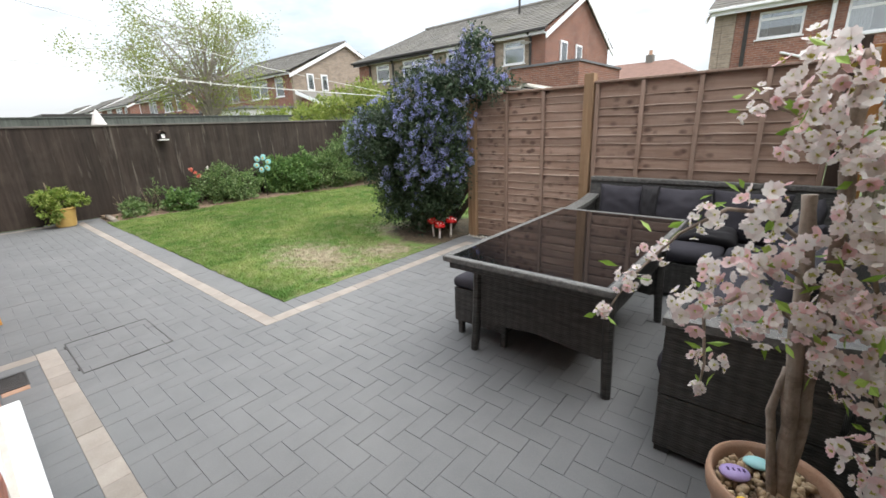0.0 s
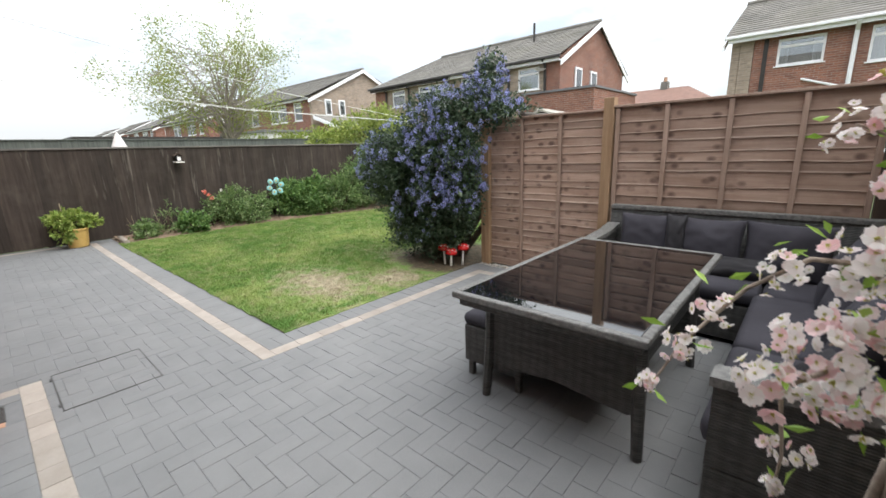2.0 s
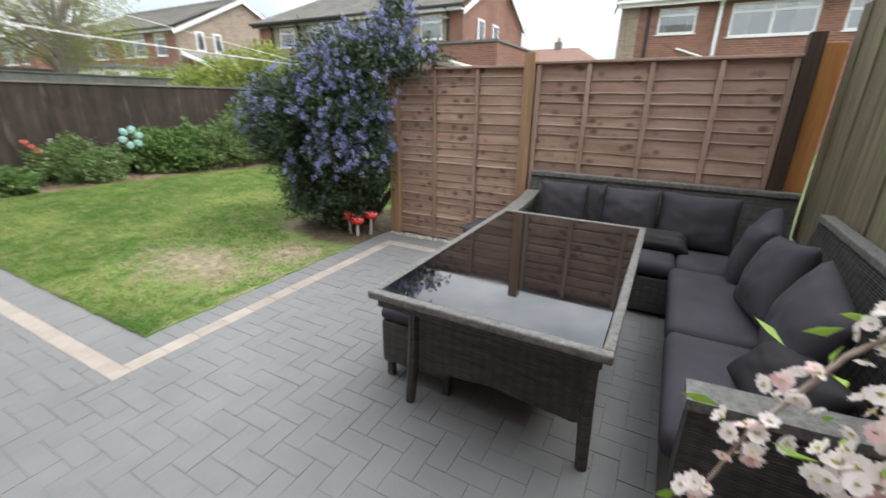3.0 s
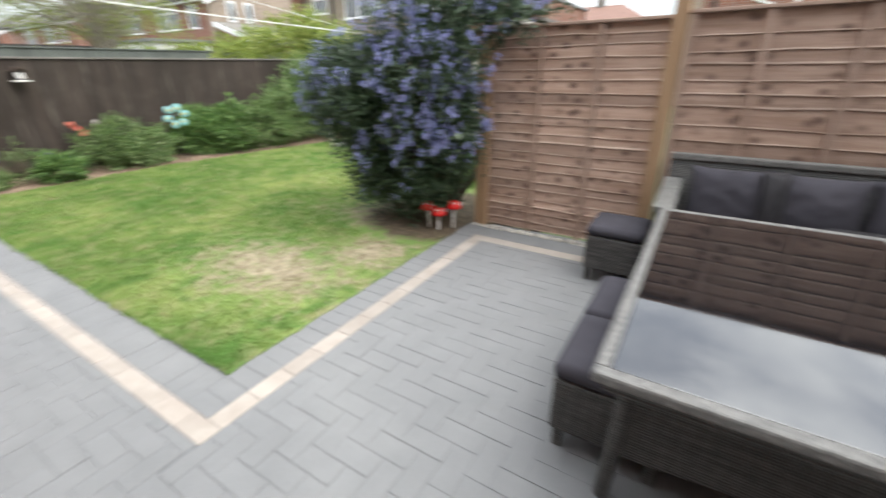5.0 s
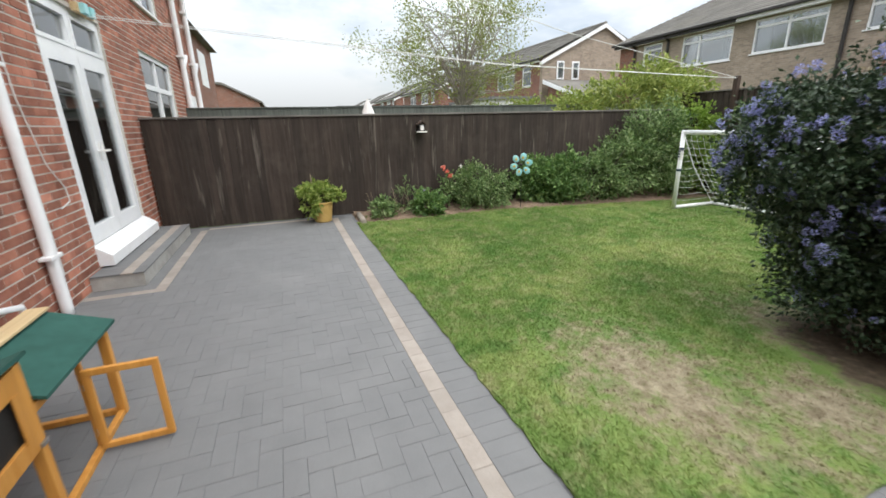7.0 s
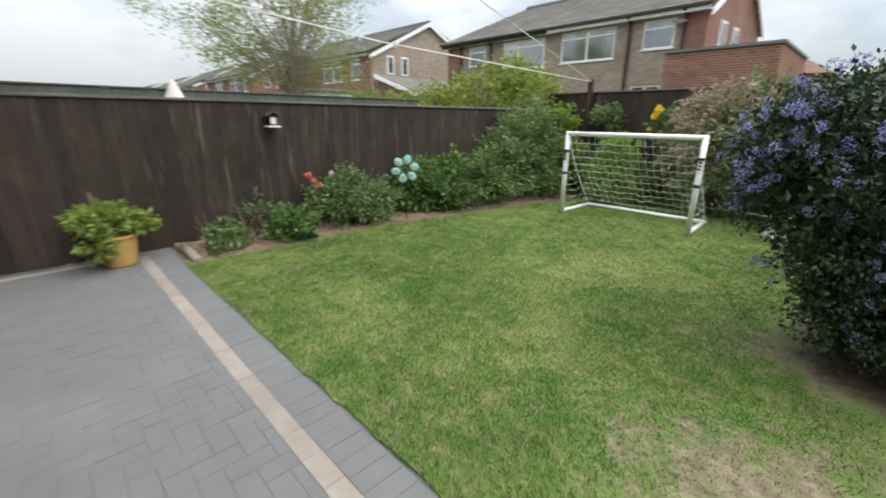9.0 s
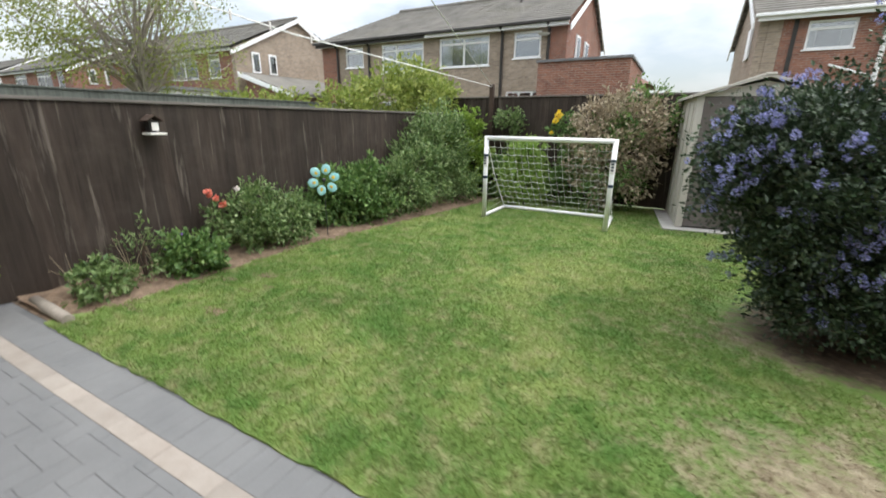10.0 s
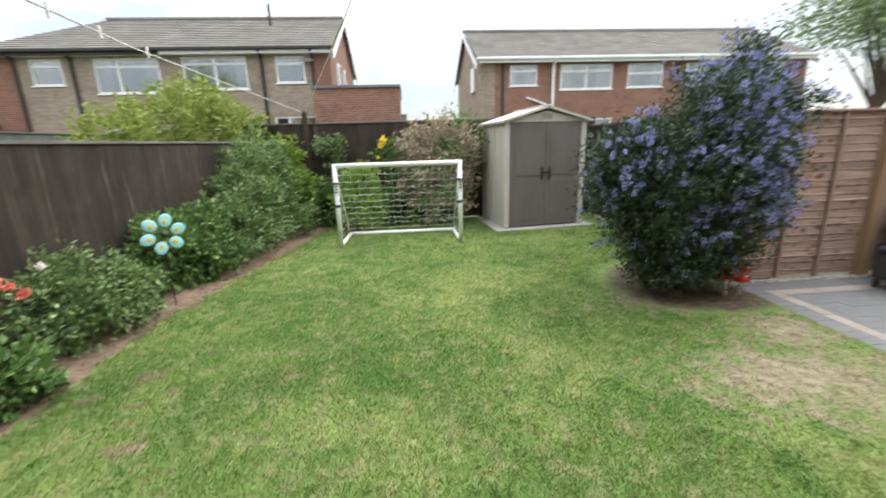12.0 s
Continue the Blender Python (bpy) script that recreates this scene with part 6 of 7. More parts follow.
shrub("fern_shrub", "yellow green fern like shrub behind the goal", "bush", [(-7.3, 7.95, 0.45, 0.42, 0.32, 0.45), (-7.25, 8.0, 0.85, 0.28, 0.25, 0.3)], 5200, 260, 0.05, 0.07, 0.03, M_sago, 50)
shrub("low_shrub", "dark green low shrub behind the goal net", "bush", [(-6.6, 8.35, 0.35, 0.4, 0.3, 0.36), (-7.95, 8.4, 0.4, 0.3, 0.25, 0.4)], 3200, 180, 0.05, 0.06, 0.035, M_leaf, 51)
shrub("climbing_rose", "small green climber with leaves on the back fence", "plant", [(-7.85, 8.62, 1.5, 0.3, 0.12, 0.2), (-7.8, 8.62, 1.05, 0.12, 0.1, 0.4)], 900, 70, 0.04, 0.06, 0.035, M_leafgrey, 52)
yr, _, _ = shrub("yellow_rose", "climbing rose with large yellow flowers", "plant", [(-6.72, 8.5, 1.35, 0.25, 0.14, 0.32), (-6.6, 8.5, 0.9, 0.2, 0.14, 0.4)], 1700, 110, 0.04, 0.055, 0.035, M_leaf, 53)


def rosette(parent, at, r, mat, seed, n=34):
    rng = np.random.default_rng(seed)
    u = rng.normal(size=(n, 3))
    u /= np.linalg.norm(u, axis=1)[:, None]
    o = leaves_at("flower", np.array(at) + u * r * 0.25, r * 1.1, r * 1.0, mat, parent, seed, 0, u)
    return o


rosette(yr, (-6.84, 8.32, 1.60), 0.055, M_yellowpetal, 1)
rosette(yr, (-6.88, 8.32, 1.49), 0.055, M_yellowpetal, 2)
rosette(yr, (-6.95, 8.34, 1.28), 0.03, M_yellowpetal, 3)
buff, _, _ = shrub("dry_flowering_shrub", "large shrub of faded buff and green flower heads", "bush", [(-5.85, 8.15, 1.0, 0.62, 0.5, 0.85), (-5.48, 8.35, 1.2, 0.42, 0.42, 0.8), (-6.2, 8.3, 1.35, 0.35, 0.35, 0.5)], 9000, 420, 0.06, 0.075, 0.035, M_dryleaf, 54)
bp, bo, _, _ = crown_points([(-5.8, 8.1, 0.8, 0.58, 0.48, 0.75), (-5.4, 8.4, 1.55, 0.5, 0.4, 0.5)], 3800, 200, 0.06, 55, 0.6)
leaves_at("green_foliage", bp, 0.065, 0.035, M_leaf, buff, 55, 0.1, bo)["kind"] = "stuff"
coral = thing("coral_rose", "coral red rose in flower by the fence", "plant", group=G)
part("stem", tube(bmesh.new(), [(-9.15, 3.25, 0), (-9.14, 3.22, 0.4), (-9.12, 3.2, 0.72)], [0.008, 0.006, 0.003], 6), M_bushbark, coral)
part("stem", tube(bmesh.new(), [(-9.15, 3.25, 0), (-9.11, 3.27, 0.35), (-9.08, 3.28, 0.6)], [0.007, 0.005, 0.003], 6), M_bushbark, coral)
for k, p in enumerate(((-9.12, 3.18, 0.73), (-9.06, 3.28, 0.60), (-9.1, 3.24, 0.67))):
    rosette(coral, p, 0.036 if k < 2 else 0.026, M_coral, 60 + k)
rosette(coral, (-9.08, 3.48, 0.74), 0.024, M_pinkw, 66)
leaves_at("foliage", [(-9.14 + 0.05 * math.sin(k * 2.1), 3.24 + 0.06 * math.cos(k * 1.7), 0.1 + 0.02 * k) for k in range(28)], 0.05, 0.03, M_leaf, coral, 67)

vine, _, _ = shrub("garden_vine", "yellow green climbing plant beyond the fence", "bush", [(-10.6, 7.0, 1.72, 0.4, 0.5, 0.3), (-10.5, 8.2, 1.95, 0.55, 0.9, 0.45), (-10.4, 9.7, 2.0, 0.6, 0.9, 0.5), (-10.2, 8.8, 2.35, 0.5, 0.55, 0.3), (-9.4, 8.6, 1.85, 0.35, 0.3, 0.25)], 6500, 300, 0.09, 0.11, 0.05, M_vine, 70, stems=9, base=(-10.6, 8.2))
hedge, _, _ = shrub("garden_hedge", "clipped pale green hedge in the next garden", "hedge", [(-18.2, 8.6, 1.5, 0.6, 1.0, 0.6), (-18.4, 10.6, 1.6, 0.6, 1.1, 0.7), (-19.0, 13.0, 1.7, 0.7, 1.3, 0.8)], 5000, 220, 0.12, 0.15, 0.09, M_vine, 71, stems=6)


def tree(name, label, base, height, blobs, count, clumps, leaf, mat, seed, limbs=22, r0=0.11, bark=None):
    t = thing(name, label, "tree", (0, 0, 0))
    rng = random.Random(seed)
    pts, out, cen, _ = crown_points(blobs, count, clumps, leaf * 2.6, seed, 0.45)
    leaves_at("crown", pts, leaf, leaf * 0.6, mat, t, seed, 0.25, out)["kind"] = "stuff"
    bx, by = base
    fork = Vector((bx, by, height * 0.32))
    part("trunk", tube(bmesh.new(), [(bx, by, -0.06), (bx + 0.03, by, height * 0.16), fork, fork + Vector((0.1, 0.1, height * 0.2)), fork + Vector((0.1, 0.2, height * 0.5))], [r0, r0 * 0.8, r0 * 0.65, r0 * 0.45, r0 * 0.12], 10), bark or M_treebark, t, smooth=True)
    order = list(range(len(cen)))
    rng.shuffle(order)
    for k in order[:limbs]:
        c = Vector(cen[k])
        a = Vector((bx + 0.05, by + 0.05, height * rng.uniform(0.22, 0.5)))
        m = a.lerp(c, 0.5) + Vector((rng.uniform(-0.2, 0.2), rng.uniform(-0.2, 0.2), 0.25))
        part("limb", tube(bmesh.new(), [a, a.lerp(m, 0.5) + Vector((0, 0, 0.08)), m, m.lerp(c, 0.55), c], [r0 * 0.4, r0 * 0.3, r0 * 0.2, r0 * 0.1, r0 * 0.035], 6), bark or M_treebark, t)
    bm = bmesh.new()
    for k in order[limbs:limbs + 140]:
        c = Vector(cen[k])
        q = Vector(cen[order[rng.randrange(limbs)]])
        tube(bm, [c, c.lerp(q, 0.35) + Vector((0, 0, -0.1)), c.lerp(q, 0.8)], [0.004, 0.009, 0.015], 4, False)
    part("twig", bm, bark or M_treebark, t)["kind"] = "stuff"
    return t


tree("spring_tree", "airy tree with sparse yellow green spring leaves", (-19.0, 7.8), 7.0,
     [(-19.0, 7.6, 4.4, 2.2, 2.8, 1.7), (-19.2, 5.3, 3.9, 1.4, 1.6, 0.9), (-19.0, 9.3, 4.6, 1.5, 1.9, 1.5), (-18.8, 8.0, 6.0, 1.6, 2.2, 1.3), (-19.0, 9.2, 2.9, 1.2, 1.6, 0.6), (-19.0, 6.8, 2.9, 1.0, 1.4, 0.4)], 14500, 190, 0.085, M_treeleaf, 81, 70)
tree("street_tree", "dark limbed tree with broad crown beyond the houses", (24.0, 26.0), 9.0,
     [(20.5, 26, 8.0, 2.6, 2.2, 1.5), (24, 26, 9.2, 3.2, 2.6, 2.0), (27, 26, 8.0, 2.6, 2.2, 2.0)], 7500, 420, 0.26, M_leafgrey, 82, 22, 0.34, M_bushbark)

# potted plant by the fence
pp = thing("yellow_pot", "ochre yellow glazed pot on the paving", "pot", (-9.24, 1.16, 0))
part("body", lathe(bmesh.new(), [(0.0, 0.0), (0.125, 0.0), (0.135, 0.02), (0.165, 0.26), (0.17, 0.285), (0.178, 0.29), (0.178, 0.315), (0.165, 0.318), (0.158, 0.29), (0.0, 0.28)], n=32), M_yellowpot, pp, smooth=True)
part("soil", lathe(bmesh.new(), [(0.0, 0.292), (0.157, 0.292), (0.157, 0.284), (0.0, 0.284)], n=20), M_soil, pp)
vp = thing("variegated_plant", "trailing variegated lime plant in the yellow pot", "plant", (0, 0, 0))
pts, out, cen, _ = crown_points([(-9.25, 1.12, 0.46, 0.26, 0.28, 0.14), (-9.08, 1.0, 0.32, 0.10, 0.13, 0.17), (-9.2, 1.42, 0.40, 0.12, 0.14, 0.05)], 1500, 120, 0.025, 91, 0.4)
leaves_at("foliage", pts, 0.065, 0.038, M_leafpot, vp, 91, 0.2, out)["kind"] = "stuff"
for k in range(8):
    part("stem", tube(bmesh.new(), [(-9.24, 1.16, 0.28), tuple((Vector((-9.24, 1.16, 0.28)) + Vector(cen[k])) / 2 + Vector((0, 0, 0.05))), tuple(cen[k])], [0.006, 0.004, 0.002], 5), M_leafgrey, vp)
for dz, sx in ((0.74, -0.06), (0.62, 0.10)):
    part("flower_spike", tube(bmesh.new(), [(-9.25, 1.1 + sx, 0.3), (-9.26, 1.1 + sx, dz)], [0.004, 0.009], 6), M_dryleaf, vp)

# goal
goal = thing("football_goal", "white plastic football goal with sagging net", "goal", (-6.557, 6.60, 0), 0)
GW, GH, GD, GR = 0.915, 1.225, 0.85, 0.034
part("crossbar", tube(bmesh.new(), [(-GW, 0, GH), (GW, 0, GH)], GR, 14), M_plastic_goal, goal, smooth=True)
for sx in (-1, 1):
    post = part("post", tube(bmesh.new(), [(sx * GW, 0, 0.0), (sx * GW, 0, GH + 0.03)], GR, 14), M_plastic_goal, goal, smooth=True)
    for z, hh in ((0.94, 0.05), (0.80, 0.16), (0.62, 0.04)):
        part("sticker", tube(bmesh.new(), [(sx * GW, 0, z), (sx * GW, 0, z + hh)], GR + 0.002, 14), M_navy if hh < 0.1 else M_whitepaint, post, "dark printed band")
    for z in (0.84, 0.88, 0.92):
        part("sticker", boxbm(sx * GW - 0.018, sx * GW + 0.018, -GR - 0.006, -GR - 0.001, z, z + 0.022), M_navy, post, "dark printed band")
    part("side_bar", tube(bmesh.new(), [(sx * GW, 0.01, GR), (sx * GW * 0.97, GD, GR)], GR * 0.9, 12), M_plastic_goal, goal, smooth=True)
    part("back_stay", tube(bmesh.new(), [(sx * GW, 0.01, GH - 0.02), (sx * GW * 0.97, GD * 0.35, GH * 0.55), (sx * GW * 0.97, GD, GR)], 0.006, 6), M_net, goal)
part("ground_bar", tube(bmesh.new(), [(-GW * 0.97, GD, GR), (GW * 0.97, GD, GR)], GR * 0.9, 12), M_plastic_goal, goal, smooth=True)


def goal_net():
    bm = bmesh.new()
    nx, nz = 18, 11
    def at(u, v):
        x = (2 * u - 1) * GW * 0.985
        z = GH - 0.02 - v * (GH - GR - 0.03)
        y = GD * (v ** 1.35) + 0.02
        sag = 0.022 * math.sin(u * 31 + v * 9) * math.sin(v * 3.14) + 0.012 * noise.noise(Vector((u * 6, v * 6, 2)))
        return Vector((x + 0.012 * noise.noise(Vector((u * 9, v * 9, 5))), y, z - abs(sag) - 0.012 * math.sin(u * nx * 3.14) ** 2))
    for j in range(nz + 1):
        tube(bm, [at(i / 54, j / nz) for i in range(55)], 0.0028, 4, False)
    for i in range(nx + 1):
        tube(bm, [at(i / nx, j / 22) for j in range(23)], 0.0022, 4, False)
    for sx in (-1, 1):
        for j in range(1, nz):
            v = j / nz
            p = at(0 if sx < 0 else 1, v)
            tube(bm, [(sx * GW, 0.02, p.z), (sx * GW * 0.99, p.y * 0.5, p.z - 0.02), (p.x, p.y, p.z)], 0.0022, 4, False)
    o = part("net", bm, M_net, goal, "white cord net")
    o["kind"] = "stuff"


goal_net()

# shed
shed = thing("resin_shed", "beige resin shed with taupe double doors", "shed", (-4.765, 7.36, 0), 7)
SW, SD = 1.42, 1.25
part("floor_slab", boxbm(-0.2, SW + 0.15, -0.2, SD + 0.05, -0.05, 0.028, 0.006), M_conc, shed, "pale concrete slab")
for nm, q in (("side_panel", (-0.02, 0.02, 0.02, SD)), ("side_panel", (SW - 0.02, SW + 0.02, 0.02, SD)), ("back_panel", (0.021, SW - 0.021, SD - 0.04, SD - 0.001))):
    part(nm, boxbm(*q, 0.03, 1.80), M_shedw, shed)
for k in range(3):
    part("rib", boxbm(-0.032, -0.021, 0.14 + k * 0.36, 0.40 + k * 0.36, 0.12, 1.74, 0.004), M_shedw, shed)
part("corner_post", boxbm(-0.03, 0.06, -0.03, 0.019, 0.03, 1.80, 0.006), M_shedw, shed)
part("corner_post", boxbm(SW - 0.06, SW + 0.03, -0.03, 0.019, 0.03, 1.80, 0.006), M_shedw, shed)
part("lintel", prism(bmesh.new(), [(-0.05, 1.801), (SW / 2, 1.98), (SW + 0.05, 1.801)], 1, -0.03, 0.02), M_shedw, shed)
for k in range(3):
    part("vent_slat", boxbm(SW / 2 - 0.10, SW / 2 + 0.10, -0.036, -0.031, 1.85 + k * 0.03, 1.862 + k * 0.03), M_shedd, shed)
for a, b in ((0.064, SW / 2 - 0.003), (SW / 2 + 0.003, SW - 0.064)):
    d = part("door", boxbm(a, b, -0.02, 0.012, 0.05, 1.795, 0.004), M_shedd, shed, "taupe ribbed door")
    w = b - a
    for z0, z1 in ((0.14, 0.84), (0.92, 1.70)):
        part("raised_panel", boxbm(a + 0.08, b - 0.08, -0.028, -0.0205, z0, z1, 0.003), M_shedd, d)
    hx = SW / 2 - 0.07 if a < 0.3 else SW / 2 + 0.07
    part("handle", tube(bmesh.new(), [(hx, -0.03, 0.86), (hx, -0.06, 0.88), (hx, -0.06, 1.04), (hx, -0.03, 1.06)], 0.014, 8), M_black, d, "black pull handle")
part("latch", boxbm(SW / 2 - 0.07, SW / 2 + 0.07, -0.05, -0.035, 0.955, 0.975), M_black, shed)
for s0, s1 in ((-0.10, SW / 2), (SW + 0.10, SW / 2)):
    part("roof_panel", prism(bmesh.new(), [(s0, 1.79), (s1, 2.02), (s1, 2.055), (s0, 1.825)], 1, -0.10, SD + 0.08), M_shedw, shed, "beige resin roof")
part("ridge_cap", boxbm(SW / 2 - 0.06, SW / 2 + 0.06, -0.11, SD + 0.09, 2.035, 2.07, 0.01), M_shedw, shed)

# hutch
hutch = thing("rabbit_hutch", "honey pine rabbit hutch with green felt roof, open door", "hutch", (0, 0, 0))
HX0, HX1, HM, HYF, HYB = -4.90, -3.60, -4.23, -0.265, -0.735


def stick(x0, x1, y0, y1, z0, z1, name="rail", lab=""):
    return part(name, boxbm(x0, x1, y0, y1, z0, z1, 0.003), M_hutch, hutch, lab)


for y in (HYF, HYB):
    stick(HX0 - 0.02, HX0 + 0.02, y - 0.02, y + 0.02, 0.0, 0.50, "post")
    top = 0.68 if y == HYF else 0.525
    stick(HM - 0.02, HM + 0.02, y - 0.02, y + 0.02, 0.0, top, "post")
    stick(HX1 - 0.02, HX1 + 0.02, y - 0.02, y + 0.02, 0.0, top, "post")
    stick(HX0 + 0.021, HM - 0.021, y - 0.015, y + 0.015, 0.0, 0.03)
    stick(HM + 0.021, HX1 - 0.021, y - 0.015, y + 0.015, 0.0, 0.03)
    stick(HX0 + 0.021, HM - 0.021, y - 0.015, y + 0.015, 0.465, 0.50)
stick(HX0 - 0.015, HX0 + 0.015, HYB + 0.021, HYF - 0.021, 0.0, 0.03)
stick(-4.628, -4.606, HYF - 0.012, HYF + 0.012, 0.031, 0.464, "post")
for x, zb in ((HM, 0.345), (HX1, 0.0)):
    part("end_board", prism(bmesh.new(), [(HYB + 0.021, zb), (HYF - 0.021, zb), (HYF - 0.021, 0.675), (HYB + 0.021, 0.535)], 0, x - 0.012, x + 0.012), M_hutch, hutch)
stick(HM + 0.021, HX1 - 0.021, HYB - 0.008, HYB + 0.008, 0.031, 0.53, "back_board")
part("floor_board", boxbm(HM + 0.02, HX1 - 0.02, HYB + 0.01, HYF - 0.03, 0.328, 0.345), M_hutch, hutch)
FY = HYF + 0.012
WX0, WX1, WZ0, WZ1 = HM + 0.066, HM + 0.30, 0.415, 0.588
bm = bmesh.new()
box(bm, HM + 0.021, HX1 - 0.021, FY - 0.012, FY + 0.010, 0.345, WZ0, 0.002)
box(bm, HM + 0.021, HX1 - 0.021, FY - 0.012, FY + 0.010, WZ1, 0.675, 0.002)
box(bm, HM + 0.021, WX0, FY - 0.012, FY + 0.010, WZ0, WZ1)
box(bm, WX1, HX1 - 0.021, FY - 0.012, FY + 0.010, WZ0, WZ1)
part("front_panel", bm, M_hutch, hutch)
stick(WX0 - 0.004, WX0 + 0.020, FY + 0.0105, FY + 0.016, WZ0 - 0.01, WZ1 + 0.01, "window_bead")
# solid black sheet fills the opening just behind the wires
part("mesh_backing", boxbm(WX0, WX1, FY - 0.010, FY - 0.004, WZ0, WZ1), M_black, hutch, "black sheet behind the wire mesh")
bm = bmesh.new()
for k in range(19):
    box(bm, WX0 + k * 0.0125, WX0 + 0.0008 + k * 0.0125, FY - 0.003, FY - 0.0022, WZ0, WZ1)
for k in range(14):
    box(bm, WX0, WX1, FY - 0.0021, FY - 0.0013, WZ0 + k * 0.0125, WZ0 + 0.0008 + k * 0.0125)
part("wire_mesh", bm, M_darktrim, hutch)
part("latch", boxbm(HM - 0.012, HM + 0.03, FY + 0.011, FY + 0.022, 0.352, 0.368, 0.002), M_metal, hutch, "zinc turn latch")
part("latch", boxbm(WX1 - 0.02, WX1 + 0.03, FY + 0.011, FY + 0.022, 0.43, 0.452, 0.002), M_metal, hutch, "zinc turn latch")
bm = bmesh.new()
for y0, y1, z0, z1 in ((0.0, 0.295, 0.405, 0.435), (0.0, 0.295, 0.02, 0.05), (0.0, 0.03, 0.05, 0.405), (0.265, 0.295, 0.05, 0.405)):
    box(bm, -4.603, -4.580, HYF + 0.014 + y0, HYF + 0.014 + y1, z0, z1, 0.003)
part("open_door", bm, M_hutch, hutch, "open honey pine door frame")
for z in (0.10, 0.34):
    part("hinge", boxbm(-4.6295, -4.579, HYF + 0.0122, HYF + 0.0138, z, z + 0.03), M_metal, hutch, "small zinc hinge")
RM = -0.50
for ya, yb in ((-0.215, RM), (-0.785, RM)):
    part("run_roof", prism(bmesh.new(), [(ya, 0.502), (yb, 0.602), (yb, 0.617), (ya, 0.517)], 0, -4.95, -4.268), M_felt, hutch, "green felt roof")
part("ridge_board", boxbm(-4.95, -4.268, RM - 0.045, RM + 0.045, 0.619, 0.633, 0.003), M_ridge, hutch, "pale pine ridge board")
part("house_roof", prism(bmesh.new(), [(-0.225, 0.700), (-0.225, 0.716), (-0.79, 0.536), (-0.79, 0.520)], 0, -4.262, -3.555), M_felt, hutch, "green felt lean-to roof")

# small things
spin = thing("garden_spinner", "turquoise and yellow flower wind spinner on a stake", "spinner", (-8.80, 4.50, 0))
part("stake", tube(bmesh.new(), [(0, 0, -0.03), (0, 0, 0.72)], 0.006, 6), M_black, spin)
face_rot = Euler((radians(90), 0, radians(42))).to_matrix().to_4x4()
for k in range(6):
    a = 2 * math.pi * (k + 0.25) / 6
    m = Matrix.Translation((0.02, -0.02, 0.74)) @ face_rot @ Matrix.Translation((0.135 * math.cos(a), 0.135 * math.sin(a), 0)) @ Matrix.Rotation(a, 4, "Z")
    bm = bmesh.new()
    bmesh.ops.create_uvsphere(bm, u_segments=14, v_segments=8, radius=1, matrix=m @ Matrix.Diagonal((0.066, 0.056, 0.008, 1)))
    pet = part("petal", bm, M_aqua, spin, "turquoise petal", True)
    bm = bmesh.new()
    bmesh.ops.create_uvsphere(bm, u_segments=12, v_segments=6, radius=1, matrix=m @ Matrix.Translation((-0.012, 0.0, 0.004)) @ Matrix.Diagonal((0.026, 0.022, 0.007, 1)))
    part("petal_centre", bm, M_yellow, pet, "yellow petal centre", True)
bm = bmesh.new()
bmesh.ops.create_uvsphere(bm, u_segments=12, v_segments=8, radius=0.028, matrix=Matrix.Translation((0.03, -0.03, 0.74)))
part("hub", bm, M_black, spin, "dark hub", True)

# stands for a dark wall lamp bracket with a white bell, built feeder-shaped
bird = thing("wall_lamp_bracket", "small dark wall lamp bracket with white bell, shaped as a roofed box and tray", "bird feeder", (fence_x(2.9) + 0.06, 2.9, 1.34))
part("body", boxbm(0.0, 0.09, -0.045, 0.045, 0.0, 0.10, 0.004), M_black, bird)
part("roof", prism(bmesh.new(), [(-0.075, 0.095), (0.0, 0.145), (0.075, 0.095), (0.075, 0.105), (0.0, 0.16), (-0.075, 0.105)], 0, -0.015, 0.13), M_darkpost, bird, "dark pitched roof")
part("tray", boxbm(0.0, 0.15, -0.075, 0.075, -0.03, -0.008, 0.004), M_whitepaint, bird, "white tray shape for the bell-like part")
part("window", boxbm(0.091, 0.098, -0.025, 0.035, 0.01, 0.085), M_whitepaint, bird)
part("hook", tube(bmesh.new(), [(-0.055, 0, 0.13), (0.02, 0, 0.155)], 0.006, 6), M_metal, bird)


def mushroom(x, y, h, r, lean):
    m = thing("toadstool_ornament", "red toadstool ornament with white spots and stem", "ornament", (x, y, 0), group="toadstools under the bush")
    top = Vector((lean, 0, h))
    part("stem", tube(bmesh.new(), [(0, 0, -0.03), (lean * 0.5, 0, h * 0.5), top], [0.016, 0.013, 0.012], 10), M_whitepaint, m, "white stem", True)
    bm = lathe(bmesh.new(), [(0.0, -0.01), (r * 0.9, -0.012), (r, 0.0), (r * 0.92, r * 0.35), (r * 0.6, r * 0.68), (r * 0.25, r * 0.82), (0.0, r * 0.85)], (lean, 0, h), 20)
    cap = part("cap", bm, M_red, m, "glossy red cap", True)
    for k in range(7):
        a, e = k * 2.4, 0.45 + 0.35 * (k % 3) / 2
        p = Vector((math.cos(a) * r * 0.95 * math.cos(e), math.sin(a) * r * 0.95 * math.cos(e), h + r * 0.86 * math.sin(e)))
        bm = bmesh.new()
        bmesh.ops.create_icosphere(bm, subdivisions=1, radius=0.010, matrix=Matrix.Translation(p + Vector((lean, 0, 0))))
        part("spot", bm, M_whitepaint, cap)


mushroom(-3.42, 3.90, 0.20, 0.075, -0.02)
mushroom(-3.31, 3.88, 0.17, 0.072, 0.01)
mushroom(-3.22, 3.99, 0.22, 0.072, 0.02)

